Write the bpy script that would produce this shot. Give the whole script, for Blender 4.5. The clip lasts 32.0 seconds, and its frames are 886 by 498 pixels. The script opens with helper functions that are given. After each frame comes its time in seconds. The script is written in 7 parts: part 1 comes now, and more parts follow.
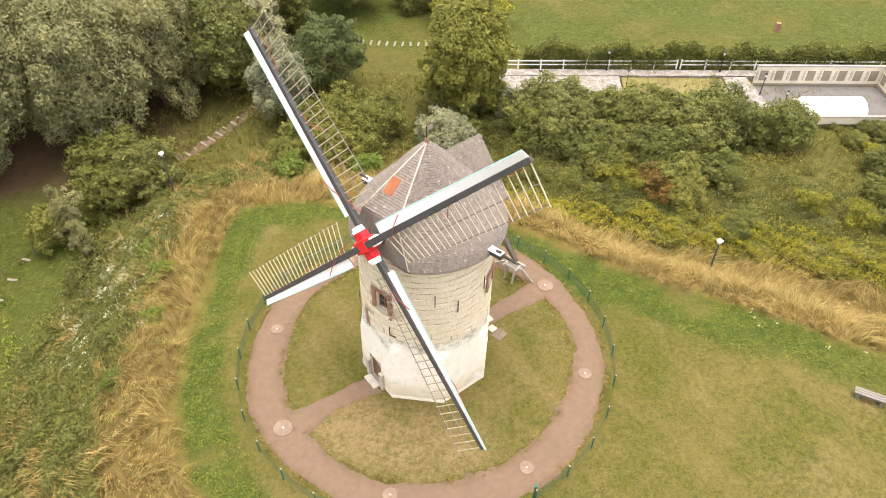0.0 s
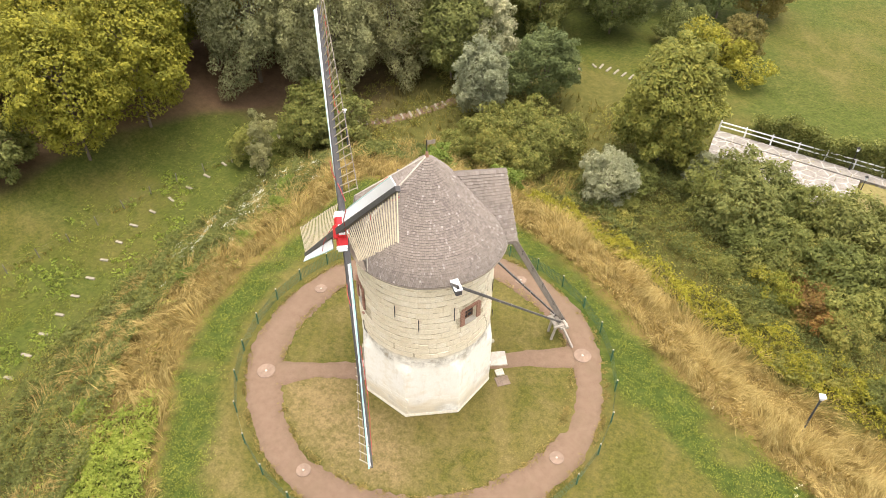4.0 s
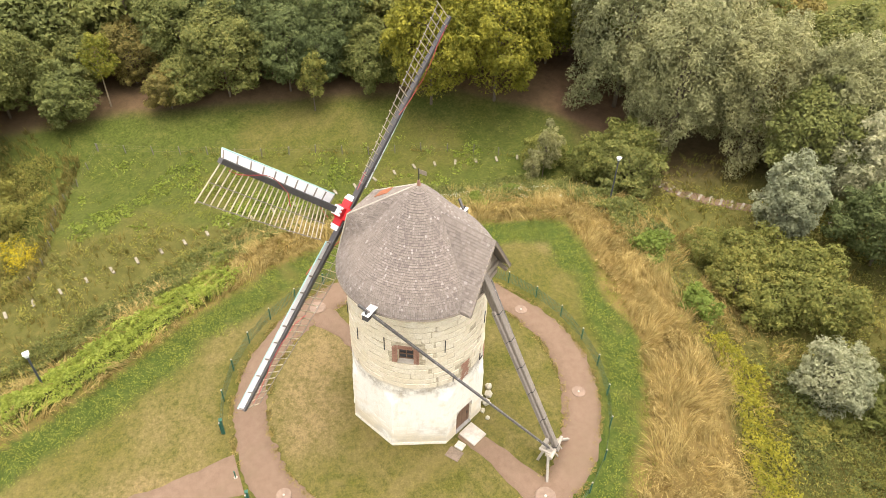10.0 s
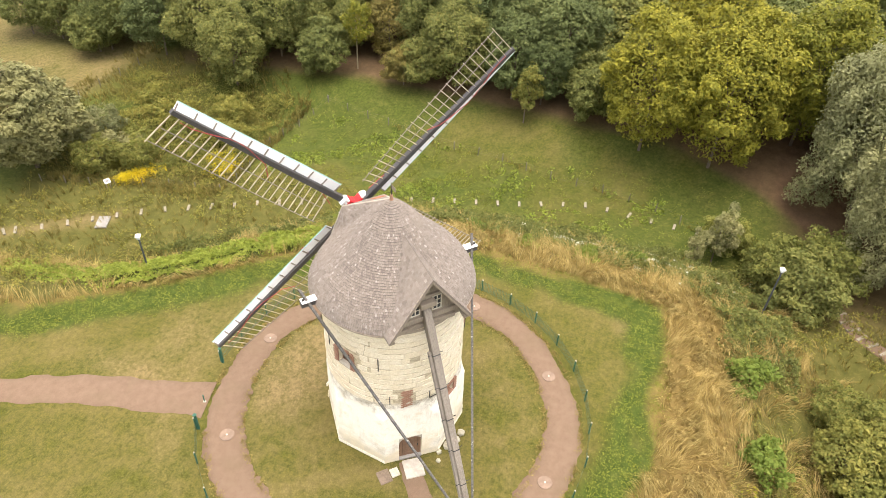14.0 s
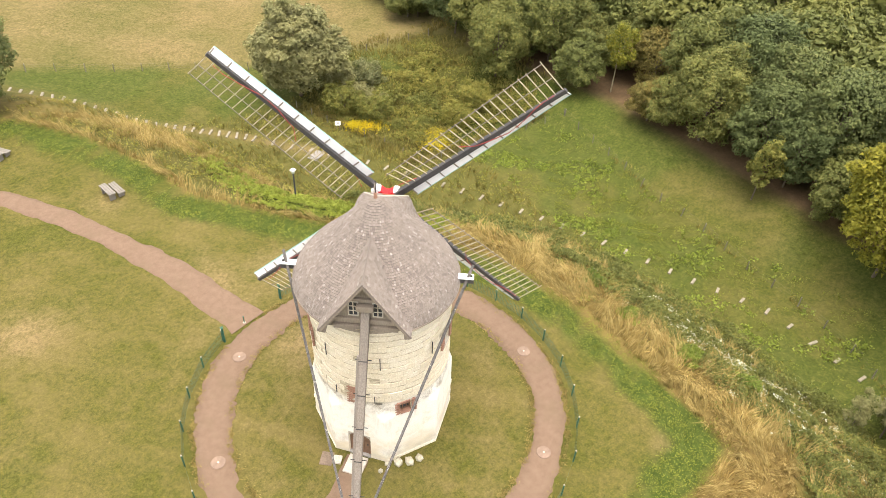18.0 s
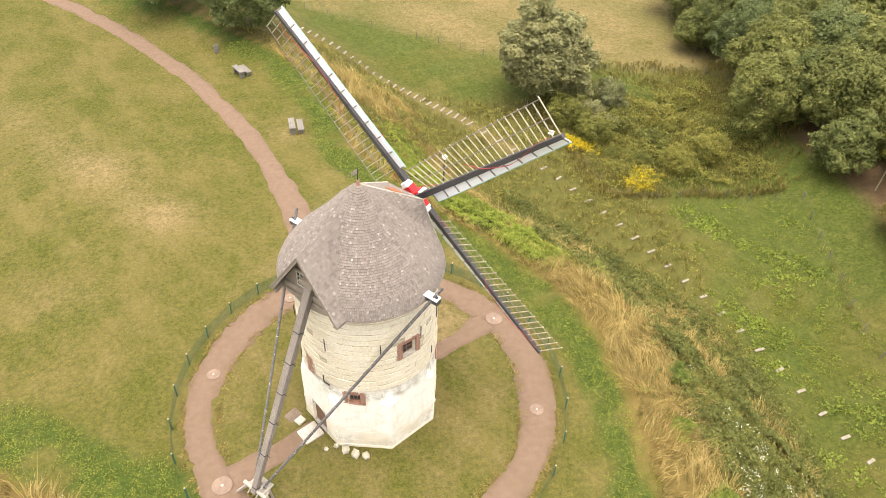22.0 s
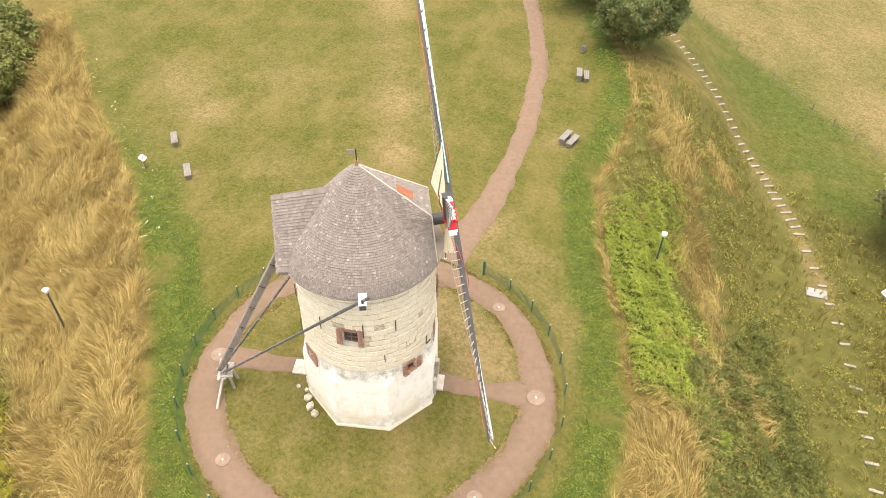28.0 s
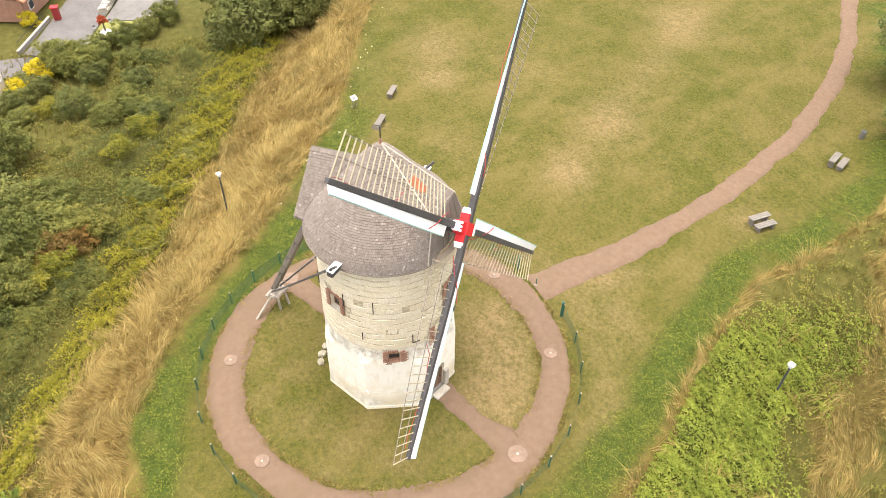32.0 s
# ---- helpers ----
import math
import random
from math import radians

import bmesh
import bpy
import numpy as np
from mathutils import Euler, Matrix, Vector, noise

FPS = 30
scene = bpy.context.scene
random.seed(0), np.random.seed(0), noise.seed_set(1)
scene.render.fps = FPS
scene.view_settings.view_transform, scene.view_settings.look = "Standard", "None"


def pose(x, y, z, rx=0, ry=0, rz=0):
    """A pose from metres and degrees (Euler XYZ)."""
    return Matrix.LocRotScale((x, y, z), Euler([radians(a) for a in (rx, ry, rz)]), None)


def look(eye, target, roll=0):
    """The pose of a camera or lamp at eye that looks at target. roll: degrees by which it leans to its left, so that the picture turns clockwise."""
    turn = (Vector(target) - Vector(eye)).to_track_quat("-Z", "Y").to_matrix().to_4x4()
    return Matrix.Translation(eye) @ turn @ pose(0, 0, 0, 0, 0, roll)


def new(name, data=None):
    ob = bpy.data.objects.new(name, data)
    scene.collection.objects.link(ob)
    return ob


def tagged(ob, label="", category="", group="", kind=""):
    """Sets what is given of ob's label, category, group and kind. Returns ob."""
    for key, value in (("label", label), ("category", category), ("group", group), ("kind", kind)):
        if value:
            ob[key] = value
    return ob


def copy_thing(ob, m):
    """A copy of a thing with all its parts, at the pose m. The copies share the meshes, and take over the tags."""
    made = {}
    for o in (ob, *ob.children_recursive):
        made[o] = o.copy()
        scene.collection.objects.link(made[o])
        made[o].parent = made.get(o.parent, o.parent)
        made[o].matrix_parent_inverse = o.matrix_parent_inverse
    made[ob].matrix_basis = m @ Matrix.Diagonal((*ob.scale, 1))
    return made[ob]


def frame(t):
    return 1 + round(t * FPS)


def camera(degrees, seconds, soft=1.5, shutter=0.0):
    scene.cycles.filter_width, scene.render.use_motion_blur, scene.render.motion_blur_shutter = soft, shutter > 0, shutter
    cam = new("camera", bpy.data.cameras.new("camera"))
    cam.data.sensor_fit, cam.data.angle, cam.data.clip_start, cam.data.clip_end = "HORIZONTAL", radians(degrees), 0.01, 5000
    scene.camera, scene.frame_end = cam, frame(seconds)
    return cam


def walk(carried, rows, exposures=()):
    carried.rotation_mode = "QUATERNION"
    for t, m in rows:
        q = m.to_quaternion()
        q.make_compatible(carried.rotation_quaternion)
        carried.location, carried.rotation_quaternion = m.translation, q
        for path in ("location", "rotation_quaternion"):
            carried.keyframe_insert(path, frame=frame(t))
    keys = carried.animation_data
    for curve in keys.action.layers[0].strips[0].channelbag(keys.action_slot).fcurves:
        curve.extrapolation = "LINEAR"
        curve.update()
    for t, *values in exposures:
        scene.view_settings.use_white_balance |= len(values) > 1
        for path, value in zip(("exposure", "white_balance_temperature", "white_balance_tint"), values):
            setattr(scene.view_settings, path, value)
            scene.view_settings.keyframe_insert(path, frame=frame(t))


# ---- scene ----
cam = camera(64.2, 32.0, 0.7)
METRES, EYE, TILT, LEAN, TURN = 130.0, 37.4, -43.0, 0.0, 0.0
ROWS = [
    (0.0, 0.0, 0.0, 0.0, 0.0, 0.0, -0.0),
    (0.5, 0.0155, 0.001, 0.0012, 2.86, 0.02, -2.66),
    (1.0, 0.0306, 0.0029, 0.0025, 5.66, -0.04, -5.26),
    (1.5, 0.0459, 0.0056, 0.005, 8.5, -0.28, -7.88),
    (2.0, 0.0611, 0.0091, 0.0081, 11.46, -0.63, -10.55),
    (2.5, 0.0761, 0.0133, 0.0115, 14.62, -1.16, -13.32),
    (3.0, 0.0905, 0.0181, 0.0159, 17.48, -1.79, -15.77),
    (3.5, 0.1041, 0.0237, 0.0207, 20.57, -2.56, -18.32),
    (5.5, 0.152, 0.0528, 0.0465, 34.69, -7.68, -28.51),
    (6.0, 0.1621, 0.0615, 0.0546, 38.53, -9.47, -30.78),
    (6.5, 0.1715, 0.0708, 0.063, 42.62, -11.47, -33.0),
    (7.0, 0.18, 0.0807, 0.0717, 46.85, -13.69, -35.07),
    (7.5, 0.1876, 0.091, 0.081, 51.23, -16.11, -36.92),
    (8.0, 0.1938, 0.101, 0.0911, 55.91, -18.85, -38.65),
    (8.5, 0.1992, 0.1117, 0.1017, 60.54, -21.68, -40.11),
    (9.0, 0.204, 0.1229, 0.1118, 65.28, -24.55, -41.37),
    (9.5, 0.207, 0.1336, 0.1226, 70.32, -27.81, -42.49),
    (10.0, 0.2091, 0.1447, 0.1335, 75.36, -31.11, -43.36),
    (10.5, 0.2102, 0.156, 0.1444, 80.79, -34.72, -44.06),
    (11.0, 0.2104, 0.1675, 0.1552, 86.18, -38.3, -44.45),
    (11.5, 0.2095, 0.1788, 0.166, 91.63, -41.95, -44.64),
    (12.0, 0.2073, 0.19, 0.177, 97.37, -45.82, -44.51),
    (12.5, 0.2041, 0.2009, 0.1876, 102.95, -49.6, -44.16),
    (13.0, 0.1996, 0.2117, 0.1979, 108.38, -53.23, -43.54),
    (13.5, 0.1942, 0.2224, 0.2081, 113.52, -56.6, -42.69),
    (14.0, 0.1878, 0.2327, 0.218, 118.15, -59.59, -41.66),
    (14.5, 0.1808, 0.2429, 0.2272, 123.13, -62.71, -40.41),
    (16.5, 0.1424, 0.279, 0.2613, 141.57, -73.36, -33.09),
    (17.0, 0.1305, 0.2867, 0.2688, 145.64, -75.42, -30.84),
    (17.5, 0.1177, 0.2935, 0.276, 149.55, -77.29, -28.45),
    (18.0, 0.1043, 0.2997, 0.2821, 153.35, -78.95, -25.93),
    (18.5, 0.0903, 0.3055, 0.2875, 156.93, -80.34, -23.33),
    (19.0, 0.0757, 0.3105, 0.2924, 160.16, -81.46, -20.84),
    (19.5, 0.061, 0.3146, 0.2967, 163.41, -82.49, -18.19),
    (20.0, 0.0457, 0.3182, 0.3, 166.53, -83.3, -15.48),
    (20.5, 0.0304, 0.3209, 0.3022, 169.7, -84.01, -12.69),
    (21.0, 0.0149, 0.3227, 0.3038, 172.79, -84.56, -9.86),
    (21.5, -0.0005, 0.3238, 0.3043, 175.64, -84.91, -7.19),
    (22.0, -0.0152, 0.3243, 0.304, 178.23, -85.09, -4.69),
    (22.5, -0.0308, 0.3241, 0.3032, 181.03, -85.16, -2.0),
    (23.0, -0.0463, 0.323, 0.3023, 183.82, -85.11, 0.75),
    (23.5, -0.0614, 0.3212, 0.3004, 186.53, -84.93, 3.39),
    (24.0, -0.0762, 0.3185, 0.2981, 189.13, -84.62, 5.88),
    (24.5, -0.0906, 0.3147, 0.2951, 191.96, -84.19, 8.49),
    (25.0, -0.1045, 0.3104, 0.2912, 194.91, -83.6, 11.12),
    (25.5, -0.1185, 0.3054, 0.2866, 198.15, -82.78, 13.98),
    (27.5, -0.1682, 0.2794, 0.2613, 211.82, -77.88, 24.39),
    (28.0, -0.1788, 0.2713, 0.2535, 215.61, -76.19, 26.8),
    (28.5, -0.1888, 0.2628, 0.2452, 219.62, -74.24, 29.11),
    (29.0, -0.1979, 0.2541, 0.2362, 224.05, -71.91, 31.42),
    (29.5, -0.2057, 0.2443, 0.2268, 228.7, -69.42, 33.55),
    (30.0, -0.2129, 0.2343, 0.217, 233.38, -66.75, 35.44),
    (30.5, -0.2192, 0.224, 0.2071, 238.19, -63.88, 37.09),
    (31.0, -0.2247, 0.2136, 0.1968, 243.1, -60.85, 38.49),
    (31.5, -0.2292, 0.2028, 0.1863, 248.11, -57.67, 39.7),
    (32.0, -0.2327, 0.1918, 0.1757, 253.36, -54.27, 40.67),
]
EXPOSURES = [(0.0, 1.82, 6720, 13.5), (12.0, 1.86, 6720, 12.5), (22.0, 1.86, 6720, 12.5), (32.0, 1.87, 6720, 13)]
walk(cam, [(t, pose(1.1, -30.05, EYE, TILT, LEAN, TURN) @ pose(METRES * x, METRES * y, METRES * z, 90 + pitch, roll, yaw)) for t, x, y, z, yaw, pitch, roll in ROWS], EXPOSURES)

# ---- light ----
SUN_AZ, SUN_EL = 60.0, 86.0
world = bpy.data.worlds.new("sky")
scene.world = world
world.use_nodes = True
wn = world.node_tree.nodes
wl = world.node_tree.links
wn.clear()
sky = wn.new("ShaderNodeTexSky")
sky.sky_type = "NISHITA"
sky.sun_disc = False
sky.sun_elevation = radians(SUN_EL)
sky.sun_rotation = radians(90 - SUN_AZ)
sky.air_density, sky.dust_density, sky.ozone_density = 1.0, 4.0, 0.6
soft_white = wn.new("ShaderNodeHueSaturation")
soft_white.inputs["Saturation"].default_value = 0.28
wbg = wn.new("ShaderNodeBackground")
wbg.inputs["Strength"].default_value = 0.15
wout = wn.new("ShaderNodeOutputWorld")
wl.new(sky.outputs[0], soft_white.inputs["Color"])
wl.new(soft_white.outputs[0], wbg.inputs["Color"])
wl.new(wbg.outputs[0], wout.inputs["Surface"])
sun_data = bpy.data.lights.new("sun", "SUN")
sun_data.energy, sun_data.angle, sun_data.color = 0.5, radians(60), (1.0, 0.89, 0.75)
sun = new("sun", sun_data)
sun.matrix_world = look((60 * math.cos(radians(SUN_AZ)), 60 * math.sin(radians(SUN_AZ)), 60 * math.tan(radians(SUN_EL))), (0, 0, 0))

rng = np.random.default_rng(7)


# ---- materials ----
class Mat:
    """A node material that is put together step by step."""

    def __init__(self, name, rough=0.8, metal=0.0, spec=0.3):
        self.m = bpy.data.materials.new(name)
        self.m.use_nodes = True
        self.t = self.m.node_tree
        self.n = self.t.nodes
        self.b = self.n["Principled BSDF"]
        self.b.inputs["Roughness"].default_value = rough
        self.b.inputs["Metallic"].default_value = metal
        self.b.inputs["Specular IOR Level"].default_value = spec
        self.co = self.n.new("ShaderNodeTexCoord").outputs["Object"]

    def put(self, a, b):
        self.t.links.new(a, b)

    def world(self):
        self.co = self.n.new("ShaderNodeNewGeometry").outputs["Position"]
        return self

    def noise(self, scale, detail=4, rough=0.6, stretch=None, turn=None):
        k = self.n.new("ShaderNodeTexNoise")
        k.inputs["Scale"].default_value, k.inputs["Detail"].default_value, k.inputs["Roughness"].default_value = scale, detail, rough
        src = self.co
        if stretch:
            mp = self.n.new("ShaderNodeMapping")
            mp.inputs["Scale"].default_value = stretch
            if turn is not None:
                mp.vector_type = "TEXTURE"
                mp.inputs["Rotation"].default_value = (0, 0, radians(turn))
            self.put(self.co, mp.inputs["Vector"])
            src = mp.outputs[0]
        self.put(src, k.inputs["Vector"])
        return k.outputs["Fac"]

    def ramp(self, fac, stops):
        r = self.n.new("ShaderNodeValToRGB")
        e = r.color_ramp.elements
        while len(e) < len(stops):
            e.new(0.5)
        for el, (p, c) in zip(e, stops):
            el.position = p
            el.color = (*c, 1) if len(c) == 3 else c
        self.put(fac, r.inputs["Fac"])
        return r.outputs["Color"]

    def mix(self, fac, a, b, kind="MIX"):
        x = self.n.new("ShaderNodeMix")
        x.data_type, x.blend_type = "RGBA", kind
        for sock, v in ((x.inputs["Factor"], fac), (x.inputs["A"], a), (x.inputs["B"], b)):
            if isinstance(v, (int, float)):
                sock.default_value = v
            elif isinstance(v, tuple):
                sock.default_value = (*v, 1)
            else:
                self.put(v, sock)
        return x.outputs["Result"]

    def num(self, a, op, b=0.0, c=0.0):
        x = self.n.new("ShaderNodeMath")
        x.operation = op
        for s, v in zip(x.inputs, (a, b, c)):
            if isinstance(v, (int, float)):
                s.default_value = v
            else:
                self.put(v, s)
        return x.outputs[0]

    def attr(self, name):
        a = self.n.new("ShaderNodeAttribute")
        a.attribute_name = name
        return a.outputs["Fac"]

    def island(self):
        return self.n.new("ShaderNodeNewGeometry").outputs["Random Per Island"]

    def each(self):
        return self.n.new("ShaderNodeObjectInfo").outputs["Random"]

    def colour(self, c):
        if isinstance(c, tuple):
            self.b.inputs["Base Color"].default_value = (*c, 1)
        else:
            self.put(c, self.b.inputs["Base Color"])
        return self

    def bump(self, h, strength=0.3, dist=0.05):
        k = self.n.new("ShaderNodeBump")
        k.inputs["Strength"].default_value, k.inputs["Distance"].default_value = strength, dist
        self.put(h, k.inputs["Height"])
        self.put(k.outputs[0], self.b.inputs["Normal"])
        return self


def grainy(name, dark, light, scale=6.0, rough=0.8, stretch=None, bump=0.25, metal=0.0, big=0.6, spec=0.3):
    m = Mat(name, rough, metal, spec)
    fine = m.noise(scale, 5, 0.65, stretch)
    wide = m.noise(scale * 0.13, 3)
    c = m.ramp(fine, [(0.3, dark), (0.7, light)])
    c2 = m.ramp(wide, [(0.35, tuple(v * big for v in light)), (0.65, light)])
    m.colour(m.mix(0.4, c, c2))
    m.bump(fine, bump, 0.02)
    return m.m


def leafy(name, tones, trans=0.32, rough=0.65):
    """Leaves: the tone varies from leaf to leaf, from clump to clump and from plant to plant."""
    m = Mat(name, rough, 0, 0.2)
    m.world()
    mixed = m.num(m.num(m.island(), "MULTIPLY", 0.55), "ADD", m.num(m.ramp(m.noise(1.9, 3, 0.6), [(0.3, (0, 0, 0)), (0.7, (1, 1, 1))]), "MULTIPLY", 0.45))
    c = m.ramp(mixed, [(i / max(1, len(tones) - 1), t) for i, t in enumerate(tones)])
    patch = m.ramp(m.noise(0.45, 3), [(0.3, (0.74, 0.75, 0.68)), (0.7, (1.22, 1.16, 1.05))])
    c = m.mix(1.0, c, patch, "MULTIPLY")
    per = m.ramp(m.each(), [(0, (0.8, 0.84, 0.8)), (1, (1.18, 1.12, 1.0))])
    c = m.mix(1.0, c, per, "MULTIPLY")
    m.colour(c)
    tr = m.n.new("ShaderNodeBsdfTranslucent")
    m.put(c, tr.inputs["Color"])
    mx = m.n.new("ShaderNodeMixShader")
    mx.inputs[0].default_value = trans
    m.put(m.b.outputs[0], mx.inputs[1])
    m.put(tr.outputs[0], mx.inputs[2])
    m.put(mx.outputs[0], m.n["Material Output"].inputs["Surface"])
    return m.m


def ground_material():
    m = Mat("ground", 0.95, 0, 0.1)
    m.world()
    fine = m.noise(9, 6, 0.75)
    mid = m.noise(1.1, 5, 0.65)
    big = m.noise(0.16, 4, 0.6)
    lawn = m.ramp(m.mix(0.5, fine, m.noise(28, 5, 0.8)), [(0.30, (0.038, 0.053, 0.009)), (0.5, (0.115, 0.119, 0.024)), (0.70, (0.235, 0.207, 0.060))])
    tuft = m.noise(3.3, 4, 0.7)
    lawn = m.mix(1.0, lawn, m.ramp(tuft, [(0.32, (0.60, 0.66, 0.55)), (0.5, (0.95, 0.95, 0.95)), (0.68, (1.32, 1.22, 1.12))]), "MULTIPLY")
    lawn = m.mix(1.0, lawn, m.ramp(big, [(0.35, (0.92, 0.96, 0.92)), (0.65, (1.06, 1.02, 0.98))]), "MULTIPLY")
    worn = m.ramp(m.mix(0.4, fine, tuft), [(0.3, (0.165, 0.125, 0.055)), (0.7, (0.375, 0.285, 0.138))])
    streak = m.noise(0.3, 4, 0.65, (1.0, 2.6, 1.0), 34)
    lawn = m.mix(m.ramp(streak, [(0.50, (0, 0, 0)), (0.70, (0.5, 0.5, 0.5))]), lawn, m.mix(0.6, lawn, (0.30, 0.225, 0.095)))
    wornness = m.num(m.ramp(m.num(m.num(mid, "MULTIPLY", 0.45), "ADD", m.num(big, "MULTIPLY", 0.75)), [(0.50, (0, 0, 0)), (0.78, (1, 1, 1))]), "MULTIPLY", 1.0)
    wornness = m.num(m.num(wornness, "MULTIPLY", 0.32), "ADD", m.num(m.attr("worn"), "MULTIPLY", m.ramp(m.mix(0.5, mid, tuft), [(0.36, (0.3, 0.3, 0.3)), (0.58, (1, 1, 1))])))
    c = m.mix(wornness, lawn, worn)
    green = m.ramp(m.mix(0.45, fine, mid), [(0.32, (0.038, 0.066, 0.012)), (0.5, (0.080, 0.116, 0.023)), (0.68, (0.170, 0.18, 0.050))])
    green = m.mix(1.0, green, m.ramp(tuft, [(0.35, (0.62, 0.68, 0.6)), (0.65, (1.25, 1.2, 1.1))]), "MULTIPLY")
    c = m.mix(m.attr("green"), c, green)
    dry = m.ramp(m.mix(0.5, fine, mid), [(0.3, (0.13, 0.095, 0.032)), (0.7, (0.36, 0.26, 0.09))])
    c = m.mix(m.attr("dry"), c, dry)
    rough = m.ramp(m.mix(0.45, fine, mid), [(0.3, (0.05, 0.055, 0.015)), (0.5, (0.12, 0.12, 0.03)), (0.72, (0.25, 0.21, 0.075))])
    c = m.mix(m.attr("rough"), c, rough)
    soil = m.ramp(m.mix(0.5, fine, mid), [(0.3, (0.11, 0.072, 0.042)), (0.7, (0.26, 0.17, 0.10))])
    c = m.mix(m.attr("soil"), c, soil)
    c = m.mix(1.0, c, (0.715, 0.685, 0.65), "MULTIPLY")
    m.colour(c)
    m.bump(m.mix(0.35, fine, mid), 0.7, 0.12)
    return m.m


M_GROUND = ground_material()


def gravel_material():
    m = Mat("red_gravel", 0.95, 0, 0.15)
    m.world()
    fine, mid, big = m.noise(40, 4, 0.7), m.noise(2.2, 5), m.noise(0.5, 3)
    c = m.ramp(fine, [(0.3, (0.088, 0.054, 0.034)), (0.7, (0.175, 0.112, 0.072))])
    c = m.mix(m.ramp(mid, [(0.2, (0.15, 0.15, 0.15)), (0.85, (0.6, 0.6, 0.6))]), c, (0.235, 0.166, 0.113))
    c = m.mix(m.ramp(big, [(0.5, (0, 0, 0)), (0.7, (0.5, 0.5, 0.5))]), c, (0.140, 0.100, 0.060))
    m.colour(c).bump(fine, 0.5, 0.02)
    return m.m


M_GRAVEL = gravel_material()


def whitewash_material():
    m = Mat("limewashed_stone", 0.9, 0, 0.2)
    fine, mid, big = m.noise(14, 6, 0.7), m.noise(1.6, 6, 0.7), m.noise(0.45, 4)
    c = m.ramp(fine, [(0.3, (0.83, 0.78, 0.66)), (0.7, (0.91, 0.88, 0.79))])
    c = m.mix(m.ramp(mid, [(0.52, (0, 0, 0)), (0.72, (0.6, 0.6, 0.6))]), c, (0.70, 0.59, 0.39))
    runs = m.noise(2.4, 5, 0.7, (1.0, 1.0, 0.16))
    c = m.mix(m.ramp(runs, [(0.55, (0, 0, 0)), (0.75, (0.45, 0.45, 0.45))]), c, (0.60, 0.49, 0.32))
    c = m.mix(m.attr("bare"), c, m.ramp(m.mix(0.4, mid, fine), [(0.3, (0.56, 0.44, 0.27)), (0.5, (0.74, 0.64, 0.45)), (0.7, (0.88, 0.81, 0.65))]))
    joints = m.ramp(m.noise(3.5, 5, 0.75, (1.0, 1.0, 2.5)), [(0.40, (0.66, 0.57, 0.40)), (0.60, (0.36, 0.305, 0.21))])
    c = m.mix(m.attr("courses"), c, joints)
    c = m.mix(m.attr("rubble"), c, m.ramp(m.noise(5, 5, 0.8, (1.0, 1.0, 2.2)), [(0.35, (0.36, 0.27, 0.16)), (0.5, (0.60, 0.48, 0.30)), (0.65, (0.80, 0.70, 0.50))]))
    c = m.mix(m.num(m.attr("grime"), "MULTIPLY", m.ramp(m.mix(0.4, mid, fine), [(0.42, (0, 0, 0)), (0.58, (0.85, 0.85, 0.85))])), c, (0.33, 0.285, 0.215))
    m.colour(c).bump(m.mix(0.5, fine, mid), 0.5, 0.05)
    return m.m


M_WASH = whitewash_material()


def stone_material():
    m = Mat("chalk_stone", 0.9, 0, 0.2)
    m.world()
    fine, mid = m.noise(13, 6, 0.7), m.noise(1.3, 5)
    c = m.ramp(m.each(), [(0, (0.80, 0.71, 0.53)), (0.5, (0.86, 0.79, 0.62)), (1, (0.91, 0.86, 0.73))])
    d = m.ramp(m.island(), [(0, (0.80, 0.71, 0.53)), (0.5, (0.86, 0.79, 0.62)), (1, (0.91, 0.86, 0.73))])
    c = m.mix(0.5, c, d)
    c = m.mix(m.ramp(fine, [(0.42, (0.6, 0.6, 0.6)), (0.60, (0, 0, 0))]), c, (0.58, 0.48, 0.32))
    c = m.mix(m.ramp(mid, [(0.55, (0, 0, 0)), (0.75, (0.5, 0.5, 0.5))]), c, (0.68, 0.58, 0.42))
    m.colour(c).bump(fine, 0.5, 0.04)
    return m.m


M_STONE = stone_material()
M_EARTH = grainy("brown_slab", (0.12, 0.085, 0.06), (0.22, 0.165, 0.12), 9, 0.95)
M_PALE = grainy("pale_limestone", (0.34, 0.30, 0.235), (0.55, 0.50, 0.41), 8, 0.9)


def shingle_material():
    m = Mat("grey_oak_shingle", 0.85, 0, 0.25)
    m.world()
    c = m.ramp(m.island(), [(0, (0.168, 0.138, 0.115)), (0.3, (0.215, 0.180, 0.150)), (0.8, (0.250, 0.212, 0.178)), (0.97, (0.285, 0.245, 0.207)), (1, (0.40, 0.36, 0.315))])
    fine, big = m.noise(20, 4, 0.7), m.noise(0.5, 4)
    c = m.mix(m.ramp(fine, [(0.35, (0.4, 0.4, 0.4)), (0.6, (0, 0, 0))]), c, (0.10, 0.082, 0.07))
    c = m.mix(m.ramp(big, [(0.45, (0, 0, 0)), (0.75, (0.45, 0.45, 0.45))]), c, (0.25, 0.207, 0.165))
    m.colour(c).bump(fine, 0.3, 0.02)
    return m.m


M_SHINGLE = shingle_material()
# dark tone that paints the shade and dirt between shingles into the colour
M_SHADE_DIRT = grainy("shingle_shade_and_dirt", (0.085, 0.069, 0.057), (0.150, 0.124, 0.103), 12, 0.9)


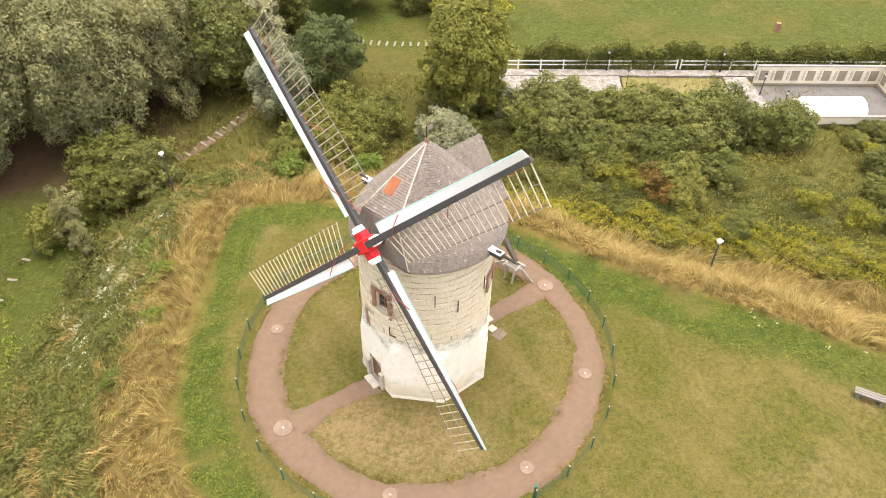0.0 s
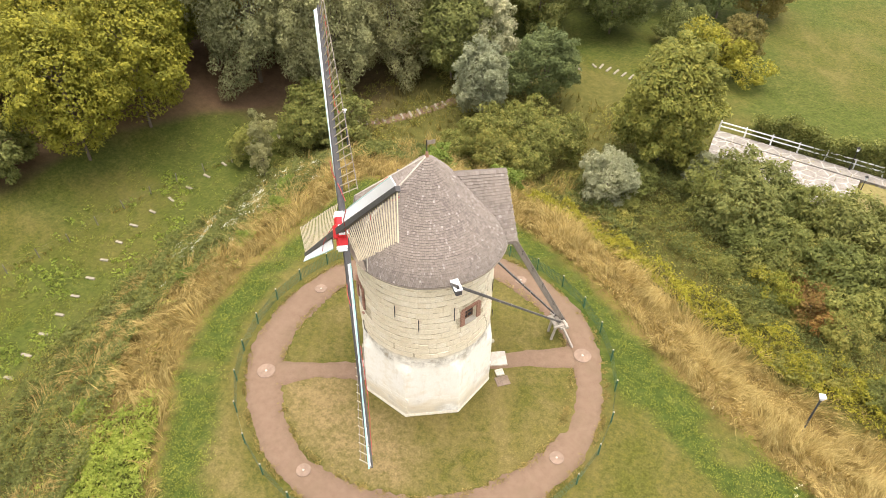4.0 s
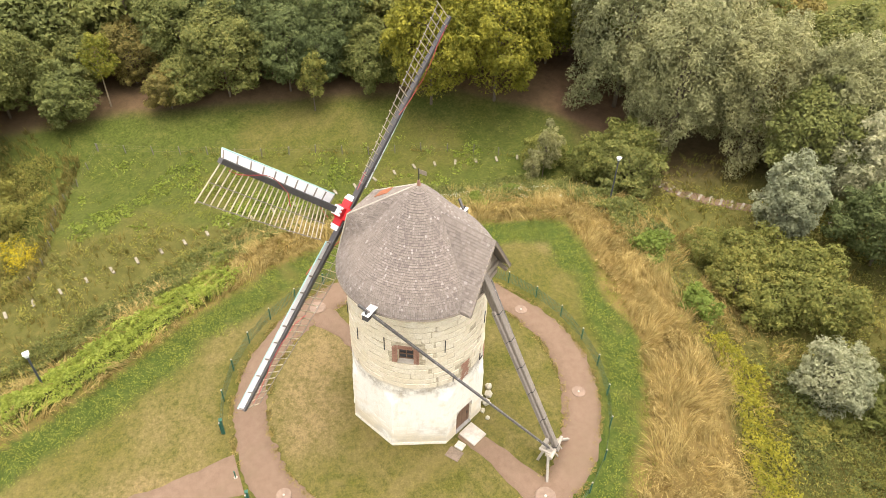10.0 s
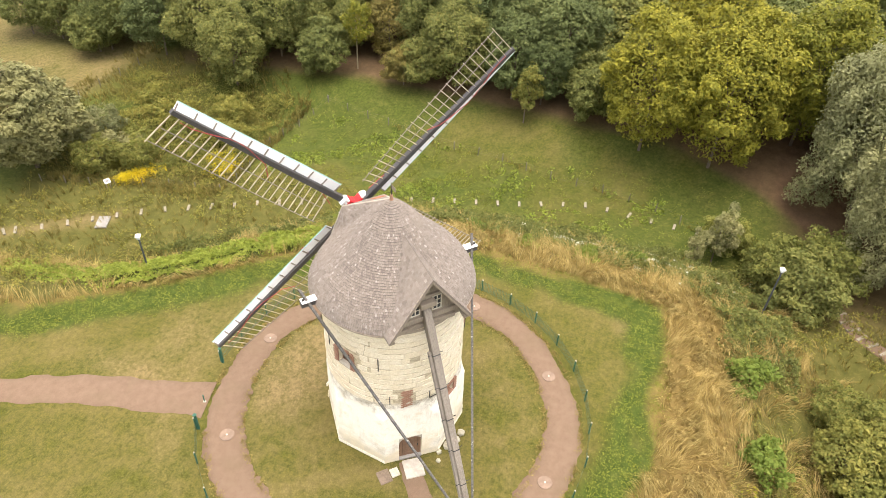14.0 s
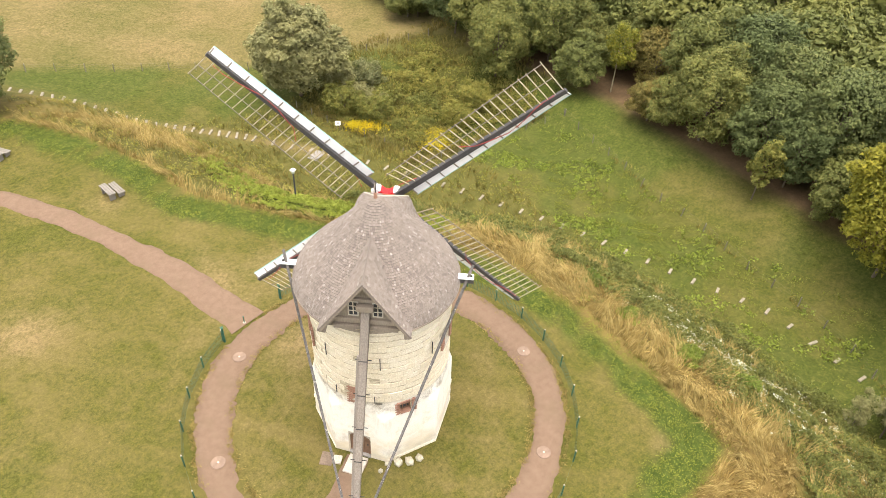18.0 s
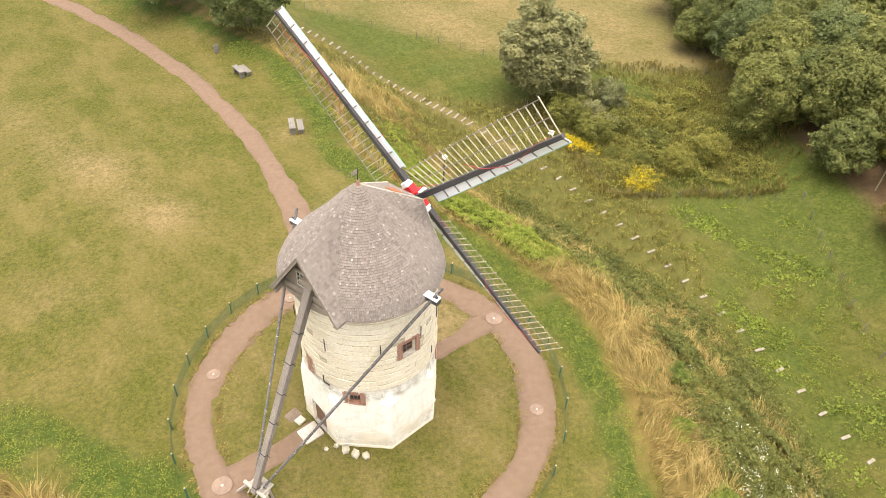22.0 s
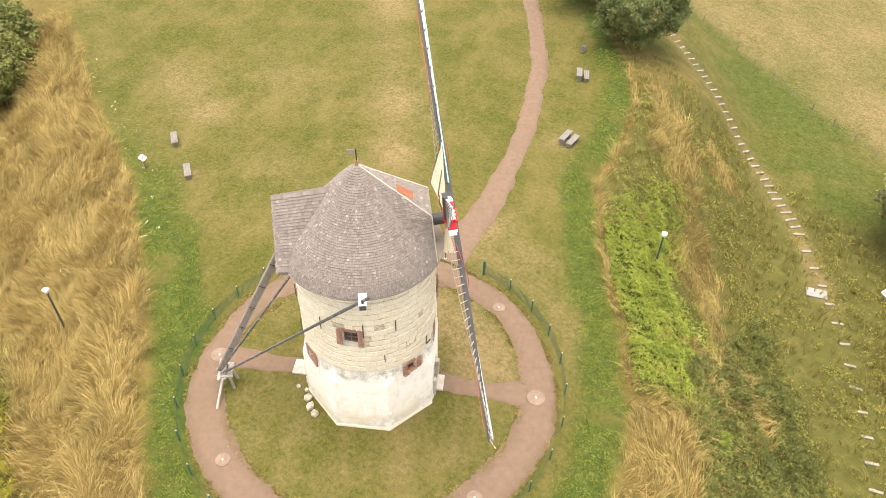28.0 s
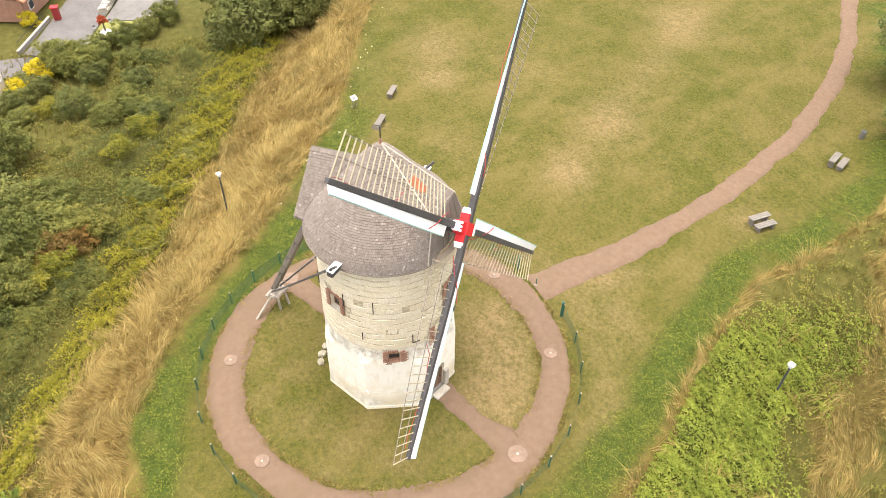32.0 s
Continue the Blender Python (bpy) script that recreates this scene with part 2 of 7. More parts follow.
def terrace_material():
    """Worn concrete crossed by pale cracks and lime stains."""
    m = Mat("cracked_terrace", 0.9, 0, 0.2)
    m.world()
    fine, mid = m.noise(7, 5, 0.7), m.noise(0.9, 4, 0.65)
    c = m.ramp(m.mix(0.5, fine, mid), [(0.32, (0.16, 0.142, 0.118)), (0.68, (0.33, 0.30, 0.255))])
    k = m.n.new("ShaderNodeTexVoronoi")
    k.feature = "DISTANCE_TO_EDGE"
    k.inputs["Scale"].default_value = 0.9
    m.put(m.co, k.inputs["Vector"])
    crack = m.ramp(m.num(k.outputs["Distance"], "ADD", m.num(fine, "MULTIPLY", 0.12)), [(0.07, (1, 1, 1)), (0.15, (0, 0, 0))])
    c = m.mix(m.num(crack, "MULTIPLY", m.ramp(mid, [(0.35, (0.2, 0.2, 0.2)), (0.55, (0.9, 0.9, 0.9))])), c, (0.44, 0.41, 0.36))
    m.colour(c).bump(fine, 0.3, 0.02)
    return m.m


M_TERRACE = terrace_material()
M_OLDWOOD = grainy("weathered_oak", (0.16, 0.125, 0.09), (0.36, 0.30, 0.23), 7, 0.85, (6, 6, 0.6))
M_POLE = grainy("grey_cracked_pole", (0.075, 0.062, 0.05), (0.31, 0.265, 0.215), 4, 0.85, (5, 5, 0.35), 0.5)
M_GREYOAK = grainy("pale_grey_oak", (0.24, 0.21, 0.165), (0.42, 0.375, 0.31), 7, 0.85, (4, 4, 0.6))
M_DARKWOOD = grainy("dark_stained_wood", (0.035, 0.033, 0.033), (0.10, 0.094, 0.09), 8, 0.6, (4, 4, 0.5))
M_GREYBOARD = grainy("grey_board", (0.15, 0.125, 0.10), (0.30, 0.26, 0.215), 7, 0.85, (5, 5, 0.5))


def brace_material():
    """Dark tarred timber with flakes of old white paint."""
    m = Mat("tarred_brace", 0.8, 0, 0.3)
    m.world()
    fine, flake = m.noise(9, 5, 0.7), m.noise(3.2, 6, 0.75)
    c = m.ramp(fine, [(0.3, (0.055, 0.052, 0.05)), (0.7, (0.17, 0.155, 0.14))])
    c = m.mix(m.ramp(flake, [(0.60, (0, 0, 0)), (0.64, (0.9, 0.9, 0.9))]), c, (0.62, 0.58, 0.52))
    m.colour(c).bump(fine, 0.3, 0.02)
    return m.m


M_BRACE = brace_material()
M_LATH = grainy("pale_lath", (0.30, 0.25, 0.16), (0.52, 0.45, 0.31), 9, 0.8)
M_WHITE = grainy("white_paint", (0.86, 0.86, 0.84), (0.93, 0.93, 0.91), 5, 0.55, None, 0.1, 0, 0.9)
M_TURQ = grainy("turquoise_paint", (0.28, 0.50, 0.46), (0.42, 0.64, 0.60), 6, 0.55, None, 0.1)
M_ROPE = grainy("red_rope", (0.30, 0.04, 0.04), (0.46, 0.09, 0.08), 9, 0.8)
M_RED = grainy("red_paint", (0.50, 0.018, 0.02), (0.70, 0.03, 0.035), 5, 0.5, None, 0.1, 0, 0.9)
M_RUST = grainy("rust_hatch", (0.22, 0.075, 0.03), (0.36, 0.13, 0.06), 4, 0.8)
M_IRON = grainy("black_iron", (0.02, 0.02, 0.02), (0.06, 0.055, 0.05), 9, 0.55, None, 0.2, 0.4)
M_GREENPOST = grainy("green_fence_paint", (0.018, 0.075, 0.05), (0.04, 0.14, 0.095), 8, 0.5, None, 0.1)
M_WIRE = grainy("green_wire", (0.04, 0.11, 0.075), (0.09, 0.18, 0.13), 8, 0.5, None, 0.1)
M_BRICK = grainy("red_brick", (0.22, 0.105, 0.065), (0.42, 0.24, 0.165), 10, 0.9)
M_DOOR = grainy("brown_door", (0.12, 0.07, 0.04), (0.24, 0.145, 0.09), 8, 0.8, (6, 6, 0.5))
M_VOID = grainy("dim_interior", (0.03, 0.022, 0.016), (0.055, 0.042, 0.03), 4, 0.95)
M_BARK = grainy("bark", (0.07, 0.052, 0.035), (0.19, 0.15, 0.11), 6, 0.95, (4, 4, 0.6))
M_PALEBARK = grainy("pale_bark", (0.20, 0.16, 0.10), (0.42, 0.34, 0.22), 6, 0.95)
M_CONC = grainy("worn_concrete", (0.20, 0.185, 0.16), (0.34, 0.315, 0.28), 5, 0.9)
M_GREYMETAL = grainy("dark_grey_lamp_paint", (0.05, 0.06, 0.07), (0.11, 0.12, 0.13), 6, 0.5, None, 0.1, 0.3)
M_TILE = grainy("red_roof_tile", (0.34, 0.145, 0.085), (0.55, 0.27, 0.17), 6, 0.85)
M_PLASTIC = grainy("white_sheeting", (0.70, 0.72, 0.74), (0.84, 0.85, 0.86), 2, 0.4, None, 0.1, 0, 0.95)
M_BEIGE = grainy("beige_render", (0.66, 0.58, 0.44), (0.80, 0.73, 0.58), 4, 0.9)
M_TAUPE = grainy("taupe_panel", (0.25, 0.205, 0.15), (0.34, 0.28, 0.21), 4, 0.9)
M_BLACKSLATE = grainy("dark_paving", (0.10, 0.092, 0.086), (0.18, 0.168, 0.155), 4, 0.9)

M_GLASS = Mat("window_glass", 0.08, 0, 0.5).colour((0.05, 0.055, 0.06)).m

L_OAK = leafy("oak_leaves", [(0.090, 0.108, 0.033), (0.160, 0.178, 0.056), (0.255, 0.262, 0.092)])
L_DEEP = leafy("deep_green_leaves", [(0.068, 0.092, 0.035), (0.128, 0.158, 0.060), (0.205, 0.230, 0.095)])
L_YELLOW = leafy("yellowing_leaves", [(0.118, 0.130, 0.020), (0.232, 0.232, 0.032), (0.385, 0.345, 0.052)])
L_WILLOW = leafy("silver_willow_leaves", [(0.155, 0.162, 0.078), (0.285, 0.288, 0.150), (0.43, 0.43, 0.26)])
L_ROD_GREEN = leafy("goldenrod_leaves", [(0.15, 0.16, 0.018), (0.29, 0.275, 0.032), (0.45, 0.40, 0.06)])
L_SILVER = leafy("silver_leaves", [(0.18, 0.20, 0.12), (0.29, 0.305, 0.20), (0.42, 0.43, 0.32)])
L_SHRUB = leafy("shrub_leaves", [(0.092, 0.110, 0.029), (0.165, 0.182, 0.049), (0.265, 0.268, 0.082)])
L_MEADOW = leafy("weed_leaves", [(0.105, 0.122, 0.029), (0.200, 0.204, 0.052), (0.325, 0.298, 0.088)])
L_BEECH = leafy("olive_leaves", [(0.085, 0.110, 0.026), (0.180, 0.196, 0.046), (0.310, 0.300, 0.080)])
L_LUSH = leafy("lush_leaves", [(0.145, 0.192, 0.031), (0.250, 0.305, 0.052), (0.42, 0.45, 0.11)])
L_FRESH = leafy("fresh_leaves", [(0.110, 0.160, 0.028), (0.175, 0.230, 0.043), (0.260, 0.305, 0.070)])
L_WEED = leafy("dark_weed_leaves", [(0.078, 0.096, 0.028), (0.145, 0.162, 0.048), (0.250, 0.250, 0.085)])
L_OCHRE = leafy("ochre_leaves", [(0.120, 0.104, 0.032), (0.215, 0.180, 0.056), (0.320, 0.262, 0.088)])
L_ROD = leafy("yellow_flowers", [(0.400, 0.330, 0.010), (0.620, 0.500, 0.020), (0.720, 0.600, 0.040)])
L_BLOOM = leafy("white_flowers", [(0.520, 0.520, 0.420), (0.700, 0.700, 0.600), (0.800, 0.800, 0.720)])
L_RUSSET = leafy("russet_leaves", [(0.17, 0.085, 0.030), (0.25, 0.150, 0.048), (0.24, 0.20, 0.055)])
L_SALLOW = leafy("grey_sallow_leaves", [(0.117, 0.126, 0.058), (0.207, 0.214, 0.105), (0.312, 0.316, 0.179)])
L_DRY = leafy("dry_grass_blades", [(0.215, 0.158, 0.056), (0.385, 0.288, 0.113), (0.59, 0.465, 0.22)], 0.2, 0.8)
L_STRAW = leafy("mixed_grass_blades", [(0.095, 0.100, 0.023), (0.215, 0.184, 0.054), (0.38, 0.300, 0.115)], 0.2, 0.8)
L_BLADE = leafy("green_grass_blades", [(0.110, 0.140, 0.023), (0.168, 0.194, 0.036), (0.245, 0.252, 0.062)], 0.2, 0.8)
L_RIM = leafy("path_rim_blades", [(0.11, 0.105, 0.03), (0.20, 0.165, 0.06), (0.31, 0.24, 0.11)], 0.2, 0.85)
L_TURF = leafy("turf_blades", [(0.075, 0.085, 0.016), (0.14, 0.14, 0.03), (0.25, 0.21, 0.07)], 0.2, 0.85)


# ---- mesh helpers ----
def link(name, me, material, parent=None, label=""):
    ob = new(name, me)
    if material and not me.materials:
        me.materials.append(material)
    if parent:
        ob.parent = parent
    if label:
        ob["label"] = label
    return ob


def part(name, bm, material, parent=None, label="", smooth=False):
    me = bpy.data.meshes.new(name)
    bmesh.ops.recalc_face_normals(bm, faces=bm.faces)
    bm.to_mesh(me)
    bm.free()
    if smooth:
        me.polygons.foreach_set("use_smooth", [True] * len(me.polygons))
    return link(name, me, material, parent, label)


def raw(name, verts, faces, material, parent=None, label="", smooth=False):
    """A mesh from vertex and face arrays (all faces with the same number of corners)."""
    verts, faces = np.asarray(verts, dtype=np.float32), np.asarray(faces, dtype=np.int32)
    me = bpy.data.meshes.new(name)
    k = faces.shape[1]
    me.vertices.add(len(verts))
    me.vertices.foreach_set("co", verts.ravel())
    me.loops.add(faces.size)
    me.loops.foreach_set("vertex_index", faces.ravel())
    me.polygons.add(len(faces))
    me.polygons.foreach_set("loop_start", np.arange(0, faces.size, k, dtype=np.int32))
    me.update(calc_edges=True)
    me.polygons.foreach_set("use_smooth", [smooth] * len(faces))
    return link(name, me, material, parent, label)


def thing(name, label, category, m=None, group="", kind=""):
    ob = tagged(new(name), label, category, group, kind)
    if m is not None:
        ob.matrix_basis = m
    return ob


def box(bm, size, m=None, bevel=0.0):
    """A bevelled box of that size, centred at the pose m."""
    r = bmesh.ops.create_cube(bm, size=1.0, matrix=(m or Matrix()) @ Matrix.Diagonal((*size, 1)))
    if bevel:
        es = list({e for v in r["verts"] for e in v.link_edges})
        bmesh.ops.bevel(bm, geom=es, offset=bevel, segments=1, affect="EDGES")
    return bm


def boxed(size, m=None, bevel=0.0):
    return box(bmesh.new(), size, m, bevel)


def beam(bm, a, b, w, h=None, w2=None, bevel=0.02):
    """A squared timber from a to b."""
    a, b = Vector(a), Vector(b)
    q = (b - a).to_track_quat("Z", "Y").to_matrix().to_4x4()
    h = h or w
    k = (w2 or w) / w
    ps = []
    for z, s in ((0, 1), ((b - a).length, k)):
        for x, y in ((-1, -1), (1, -1), (1, 1), (-1, 1)):
            ps.append(bm.verts.new(Matrix.Translation(a) @ q @ Vector((x * w / 2 * s, y * h / 2 * s, z))))
    fs = [bm.faces.new([ps[i] for i in f]) for f in ((3, 2, 1, 0), (4, 5, 6, 7), (0, 1, 5, 4), (1, 2, 6, 5), (2, 3, 7, 6), (3, 0, 4, 7))]
    if bevel:
        bmesh.ops.bevel(bm, geom=list({e for f in fs for e in f.edges}), offset=min(bevel, w * 0.2), segments=1, affect="EDGES")
    return bm


def beamed(*a, **k):
    return beam(bmesh.new(), *a, **k)


def rod(bm, a, b, r, r2=None, n=8):
    a, b = Vector(a), Vector(b)
    m = Matrix.Translation((a + b) / 2) @ (b - a).to_track_quat("Z", "Y").to_matrix().to_4x4()
    bmesh.ops.create_cone(bm, cap_ends=True, segments=n, radius1=r, radius2=r if r2 is None else r2, depth=(b - a).length, matrix=m)
    return bm


def rodded(*a, **k):
    return rod(bmesh.new(), *a, **k)


def swept(points, w, h=None):
    """One squared strip that follows a line of points."""
    h = h or w
    bm = bmesh.new()
    ps = [Vector(p) for p in points]
    loops = []
    for i, p in enumerate(ps):
        d = ps[min(i + 1, len(ps) - 1)] - ps[max(i - 1, 0)]
        q = d.to_track_quat("Z", "Y").to_matrix()
        loops.append([bm.verts.new(p + q @ Vector((x * w / 2, y * h / 2, 0))) for x, y in ((-1, -1), (1, -1), (1, 1), (-1, 1))])
    for a, b in zip(loops[:-1], loops[1:]):
        for j in range(4):
            bm.faces.new((a[j], a[(j + 1) % 4], b[(j + 1) % 4], b[j]))
    bm.faces.new(loops[0]), bm.faces.new(loops[-1])
    return bm


def framed(w, h, t, deep):
    """A rectangular frame in the plane of y and z, in one piece."""
    bm = bmesh.new()
    k = []
    for x in (-deep / 2, deep / 2):
        for e in (0, t):
            k.append([bm.verts.new((x, sy * (w / 2 - e), sz * (h / 2 - e))) for sy, sz in ((-1, -1), (1, -1), (1, 1), (-1, 1))])
    for a, b in ((0, 1), (1, 3), (3, 2), (2, 0)):
        for j in range(4):
            bm.faces.new((k[a][j], k[a][(j + 1) % 4], k[b][(j + 1) % 4], k[b][j]))
    return bm


# ---- the lie of the land ----
LAWN = [(-16.3, 8), (-15.7, 15.0), (-8, 16.0), (-1.5, 15.9), (7.2, 13.0), (14.5, 7.6), (22.5, 4.0), (31, 0.2), (45, -3.6), (64, -10), (90, -24), (110, -60), (80, -90), (48, -74),
        (24, -60), (11, -47.5), (6.6, -41), (3.6, -34), (2.0, -27.5), (-4.9, -18.8), (-8.6, -15.2), (-13.4, -9.2), (-15.6, -4.4), (-16.5, 1.5)]
_L = np.array(LAWN, dtype=float)


def outside(x, y):
    """Signed distance from the lawn's edge: positive outside it."""
    x, y = np.asarray(x, float), np.asarray(y, float)
    best = np.full(x.shape, 1e9)
    inside = np.zeros(x.shape, bool)
    for (ax, ay), (bx, by) in zip(_L, np.roll(_L, -1, axis=0)):
        ex, ey = bx - ax, by - ay
        t = np.clip(((x - ax) * ex + (y - ay) * ey) / (ex * ex + ey * ey), 0, 1)
        best = np.minimum(best, np.hypot(x - ax - t * ex, y - ay - t * ey))
        cross = ((ay > y) != (by > y)) & (x < (bx - ax) * (y - ay) / (by - ay + 1e-12) + ax)
        inside ^= cross
    return np.where(inside, -best, best)


def ease(v, a, b):
    t = np.clip((np.asarray(v, float) - a) / (b - a), 0, 1)
    return t * t * (3 - 2 * t)


AZ = np.array([-180, -135, -105, -90, -65, -30, 0, 45, 90, 120, 150, 180.0])
DROP = np.array([10.0, 10.2, 10.0, 9.0, 4.5, 4.0, 6.5, 6.5, 6.4, 6.0, 8.6, 10.0])
WIDE = np.array([20.0, 18, 17, 19, 30, 26, 12, 10, 14, 17, 19, 20.0])


def land(x, y):
    """Height of the ground."""
    x, y = np.asarray(x, float), np.asarray(y, float)
    az = np.degrees(np.arctan2(y, x))
    d = outside(x, y)
    h = -np.interp(az, AZ, DROP) * ease(d, -0.4, np.interp(az, AZ, WIDE))
    h = h + ease(-x, 40, 56) * 3.2 * ease(y, -75, -35)
    h = h - 1.0 * ease(np.hypot(x, y), 26, 60) * ease(-d, 0, 6)
    h = h - 0.7 * ease(x, 19, 34) * (1 - ease(x, 40, 60)) * (1 - ease(d, 3, 11)) * ease(y, -24, -10)
    h = h + (np.sin(x * 0.31 + y * 0.17) * np.cos(y * 0.27 - x * 0.11)) * 0.22 * ease(d, 2, 9)
    return h


def land1(x, y):
    return float(land(np.array([x]), np.array([y]))[0])


def wave(x, y, s, k=0.0):
    """Smooth noise between 0 and 1 on the plan."""
    a = np.sin(x * s * 1.7 + 1.3 + k) * np.cos(y * s * 1.3 - 0.7 + k) + np.sin((x + y) * s * 2.9 + 2 + k * 2) * 0.5 + np.cos((x - 1.7 * y) * s * 4.3 + k) * 0.3
    return np.clip(a / 3.0 + 0.5, 0, 1)


def bank(x, y):
    """Where the brambles trail over the southern bank."""
    d = outside(x, y)
    a = np.degrees(np.arctan2(y, x))
    return ease(d, 0.5, 1.0) * (1 - ease(d + 4 * wave(x, y, 0.3, 5), 7.5, 11.5)) * ease(a, -143, -133) * (1 - ease(a, -99, -90))


def dry_width(az):
    """How far the dry grass reaches down the bank."""
    return np.interp(az, [-180, -150, -30, 0, 12, 30, 47, 62, 90, 105, 130, 180], [5.2, 6.5, 9.0, 11.0, 13.0, 12.5, 10.5, 7.6, 7.0, 5.4, 5.0, 5.2])


EDGE = [(-40.5, 30), (-46, 22), (-50, 13), (-51, 5), (-51.5, -5), (-51.5, -15), (-51.5, -26), (-50, -36), (-48.5, -46), (-48, -56), (-47.5, -66), (-49, -90)]
STEPS = [(3, 56.2), (-10, 57), (-17, 46), (-22, 37.4), (-26.5, 32.0), (-31, 29.6), (-35.5, 25.5), (-37.6, 21.5), (-38.6, 14), (-39.1, 6), (-38.1, 1.3), (-35.7, -5.8), (-31.2, -17.2), (-25.8, -28.3), (-20.8, -36.7), (-16.2, -42.8), (-11.5, -48.2),
         (-5, -53.2), (5, -59), (12, -62.6), (20, -65.5), (30, -67.5), (37, -66)]
FAR_FENCE = [(-46.8, -60), (-30, -62), (-16, -65.8), (-6, -71), (4, -74.5), (20, -80)]


def path_wear(x, y):
    """Trodden ground beside the sleepers on the southern slope."""
    best = np.full(x.shape, 1e9)
    for (ax, ay), (bx, by) in zip(STEPS[13:-1], STEPS[14:]):
        ex, ey = bx - ax, by - ay
        t = np.clip(((x - ax) * ex + (y - ay) * ey) / (ex * ex + ey * ey), 0, 1)
        best = np.minimum(best, np.hypot(x - ax - t * ex, y - ay - t * ey))
    return np.exp(-(best / 1.3) ** 2) * ease(-y, 36, 42)


# bare and dried-out patches of the lawn: centre, half sizes, how bare
BARE = [(16.8, -18.6, 2.6, 1.8, 0.7), (25.0, -26.0, 4.5, 2.6, 0.45), (45.0, -43.0, 5.0, 4.0, 0.5), (37.0, -11.0, 2.6, 2.4, 0.7), (44.5, -12.5, 4.5, 3.2, 0.65), (-13.6, 13.3, 1.9, 1.4, 0.8), (4.1, -17.6, 1.1, 3.0, 0.7),
        (0.4, -16.4, 3.2, 1.3, 0.55), (22.7, -9.3, 3.5, 2.0, 0.25), (28.4, -3.6, 1.3, 0.9, 0.6), (8.0, -30.5, 1.5, 1.5, 0.5), (-2.5, -6.6, 4.0, 1.8, 0.2), (36.0, -20.0, 6.0, 3.0, 0.3)]


def zones(x, y):
    """How much of each ground cover there is at a place."""
    az = np.degrees(np.arctan2(y, x))
    r = np.hypot(x, y)
    d = outside(x, y)
    w = wave(x, y, 0.22)
    north = ease(az, -25, 0) * (1 - ease(az, 128, 142))
    west = ease(az, 120, 140) + (1 - ease(az, -135, -120))
    dry = ease(d + w * 1.5, 0.3, 1.2) * (1 - ease(d + w * 2, dry_width(az), dry_width(az) + 2.5)) * np.clip(north + 0.85 * west, 0, 1)
    dry = np.maximum(dry, 0.7 * ease(d, 0.5, 2) * (1 - ease(d, 12, 17)) * ease(w, 0.45, 0.65) * (1 - north))
    dry = np.maximum(dry, 0.5 * ease(d, 3, 5) * (1 - ease(d + 3 * w, 15, 18)) * ease(az, 80, 95) * (1 - ease(az, 140, 155)) * ease(wave(x, y, 0.4, 12), 0.25, 0.55))
    dry = dry * (1 - 0.92 * bank(x, y))
    dry = np.maximum(dry, 0.9 * ease(d, 0.0, 0.3) * (1 - ease(d + 0.6 * wave(x, y, 0.8, 1), 0.9, 1.4)))
    rough = ease(d, 0.2, 1.5) * (1 - 0.8 * bank(x, y))
    pasture = ease(-x, 30, 34) * ease(d, 14, 17) + ease(-y, 50, 56) * ease(d, 13, 17) + ease(y, 52, 56)
    pasture = np.clip(pasture, 0, 1)
    rough = rough * (1 - pasture)
    wood = np.interp(-y, [-p[1] for p in EDGE], [p[0] for p in EDGE]) - x
    soil = 0.9 * ease(wood, 0.3, 2.2) * ease(y, -60, -50) * (1 - ease(y, 50, 60)) + 0.7 * ease(-x, 24, 34) * ease(y, 24, 30) * (1 - ease(y, 60, 70))
    parched = ease(np.interp(x, [p[0] for p in FAR_FENCE], [p[1] for p in FAR_FENCE]) - y, -1.0, 3.0) * ease(d, 8, 13) * (0.55 + 0.45 * wave(x, y, 0.15, 3))
    trodden = path_wear(x, y)
    strip = ease(d + 0.8 * wave(x, y, 0.5, 7) + 1.3 * ease(az, -20, -5) * (1 - ease(az, 60, 80)), -2.7, -1.7) * (1 - ease(d, 0.2, 0.8)) * (ease(az, -12, 5) + 1 - ease(az, -60, -50)) * ease(wave(x, y, 0.35, 2), 0.0, 0.4)
    green = np.clip(strip + 0.8 * bank(x, y) + pasture * 0.75 * (1 - 0.6 * ease(wave(x, y, 0.09, 4), 0.45, 0.7)), 0, 1) * (1 - 0.92 * parched) * (1 - 0.8 * trodden)
    worn = 0.8 * np.exp(-((r - 7.4) / 2.6) ** 2) * ease(-az, 45, 80) * (1 - ease(-az, 135, 150)) * (r < 9.5)
    worn = worn + 0.22 * (r < 9.5) * ease(wave(x, y, 0.9, 3), 0.4, 0.7)
    worn = worn + 0.5 * np.exp(-(((x - 16.8) * 0.92 + y + 18.5) / 3.2) ** 2) * ease(x, 13, 18) * (1 - ease(x, 44, 54)) * (0.4 + 0.6 * wave(x, y, 0.35, 6))
    for cx, cy, sx, sy, k in BARE:
        worn = worn + k * np.exp(-((x - cx) / sx) ** 2 - ((y - cy) / sy) ** 2)
    worn = worn + 0.4 * np.exp(-((r - 14) / 1.3) ** 2) * (1 - ease(az, -70, -30)) * ease(az, -150, -120)
    worn = worn + 0.85 * parched + 0.9 * trodden
    return dict(dry=np.clip(dry, 0, 1), rough=np.clip(rough, 0, 1) * (1 - np.clip(dry, 0, 1)) * (1 - 0.8 * trodden), soil=np.clip(soil, 0, 1), green=green, worn=np.clip(worn, 0, 1))


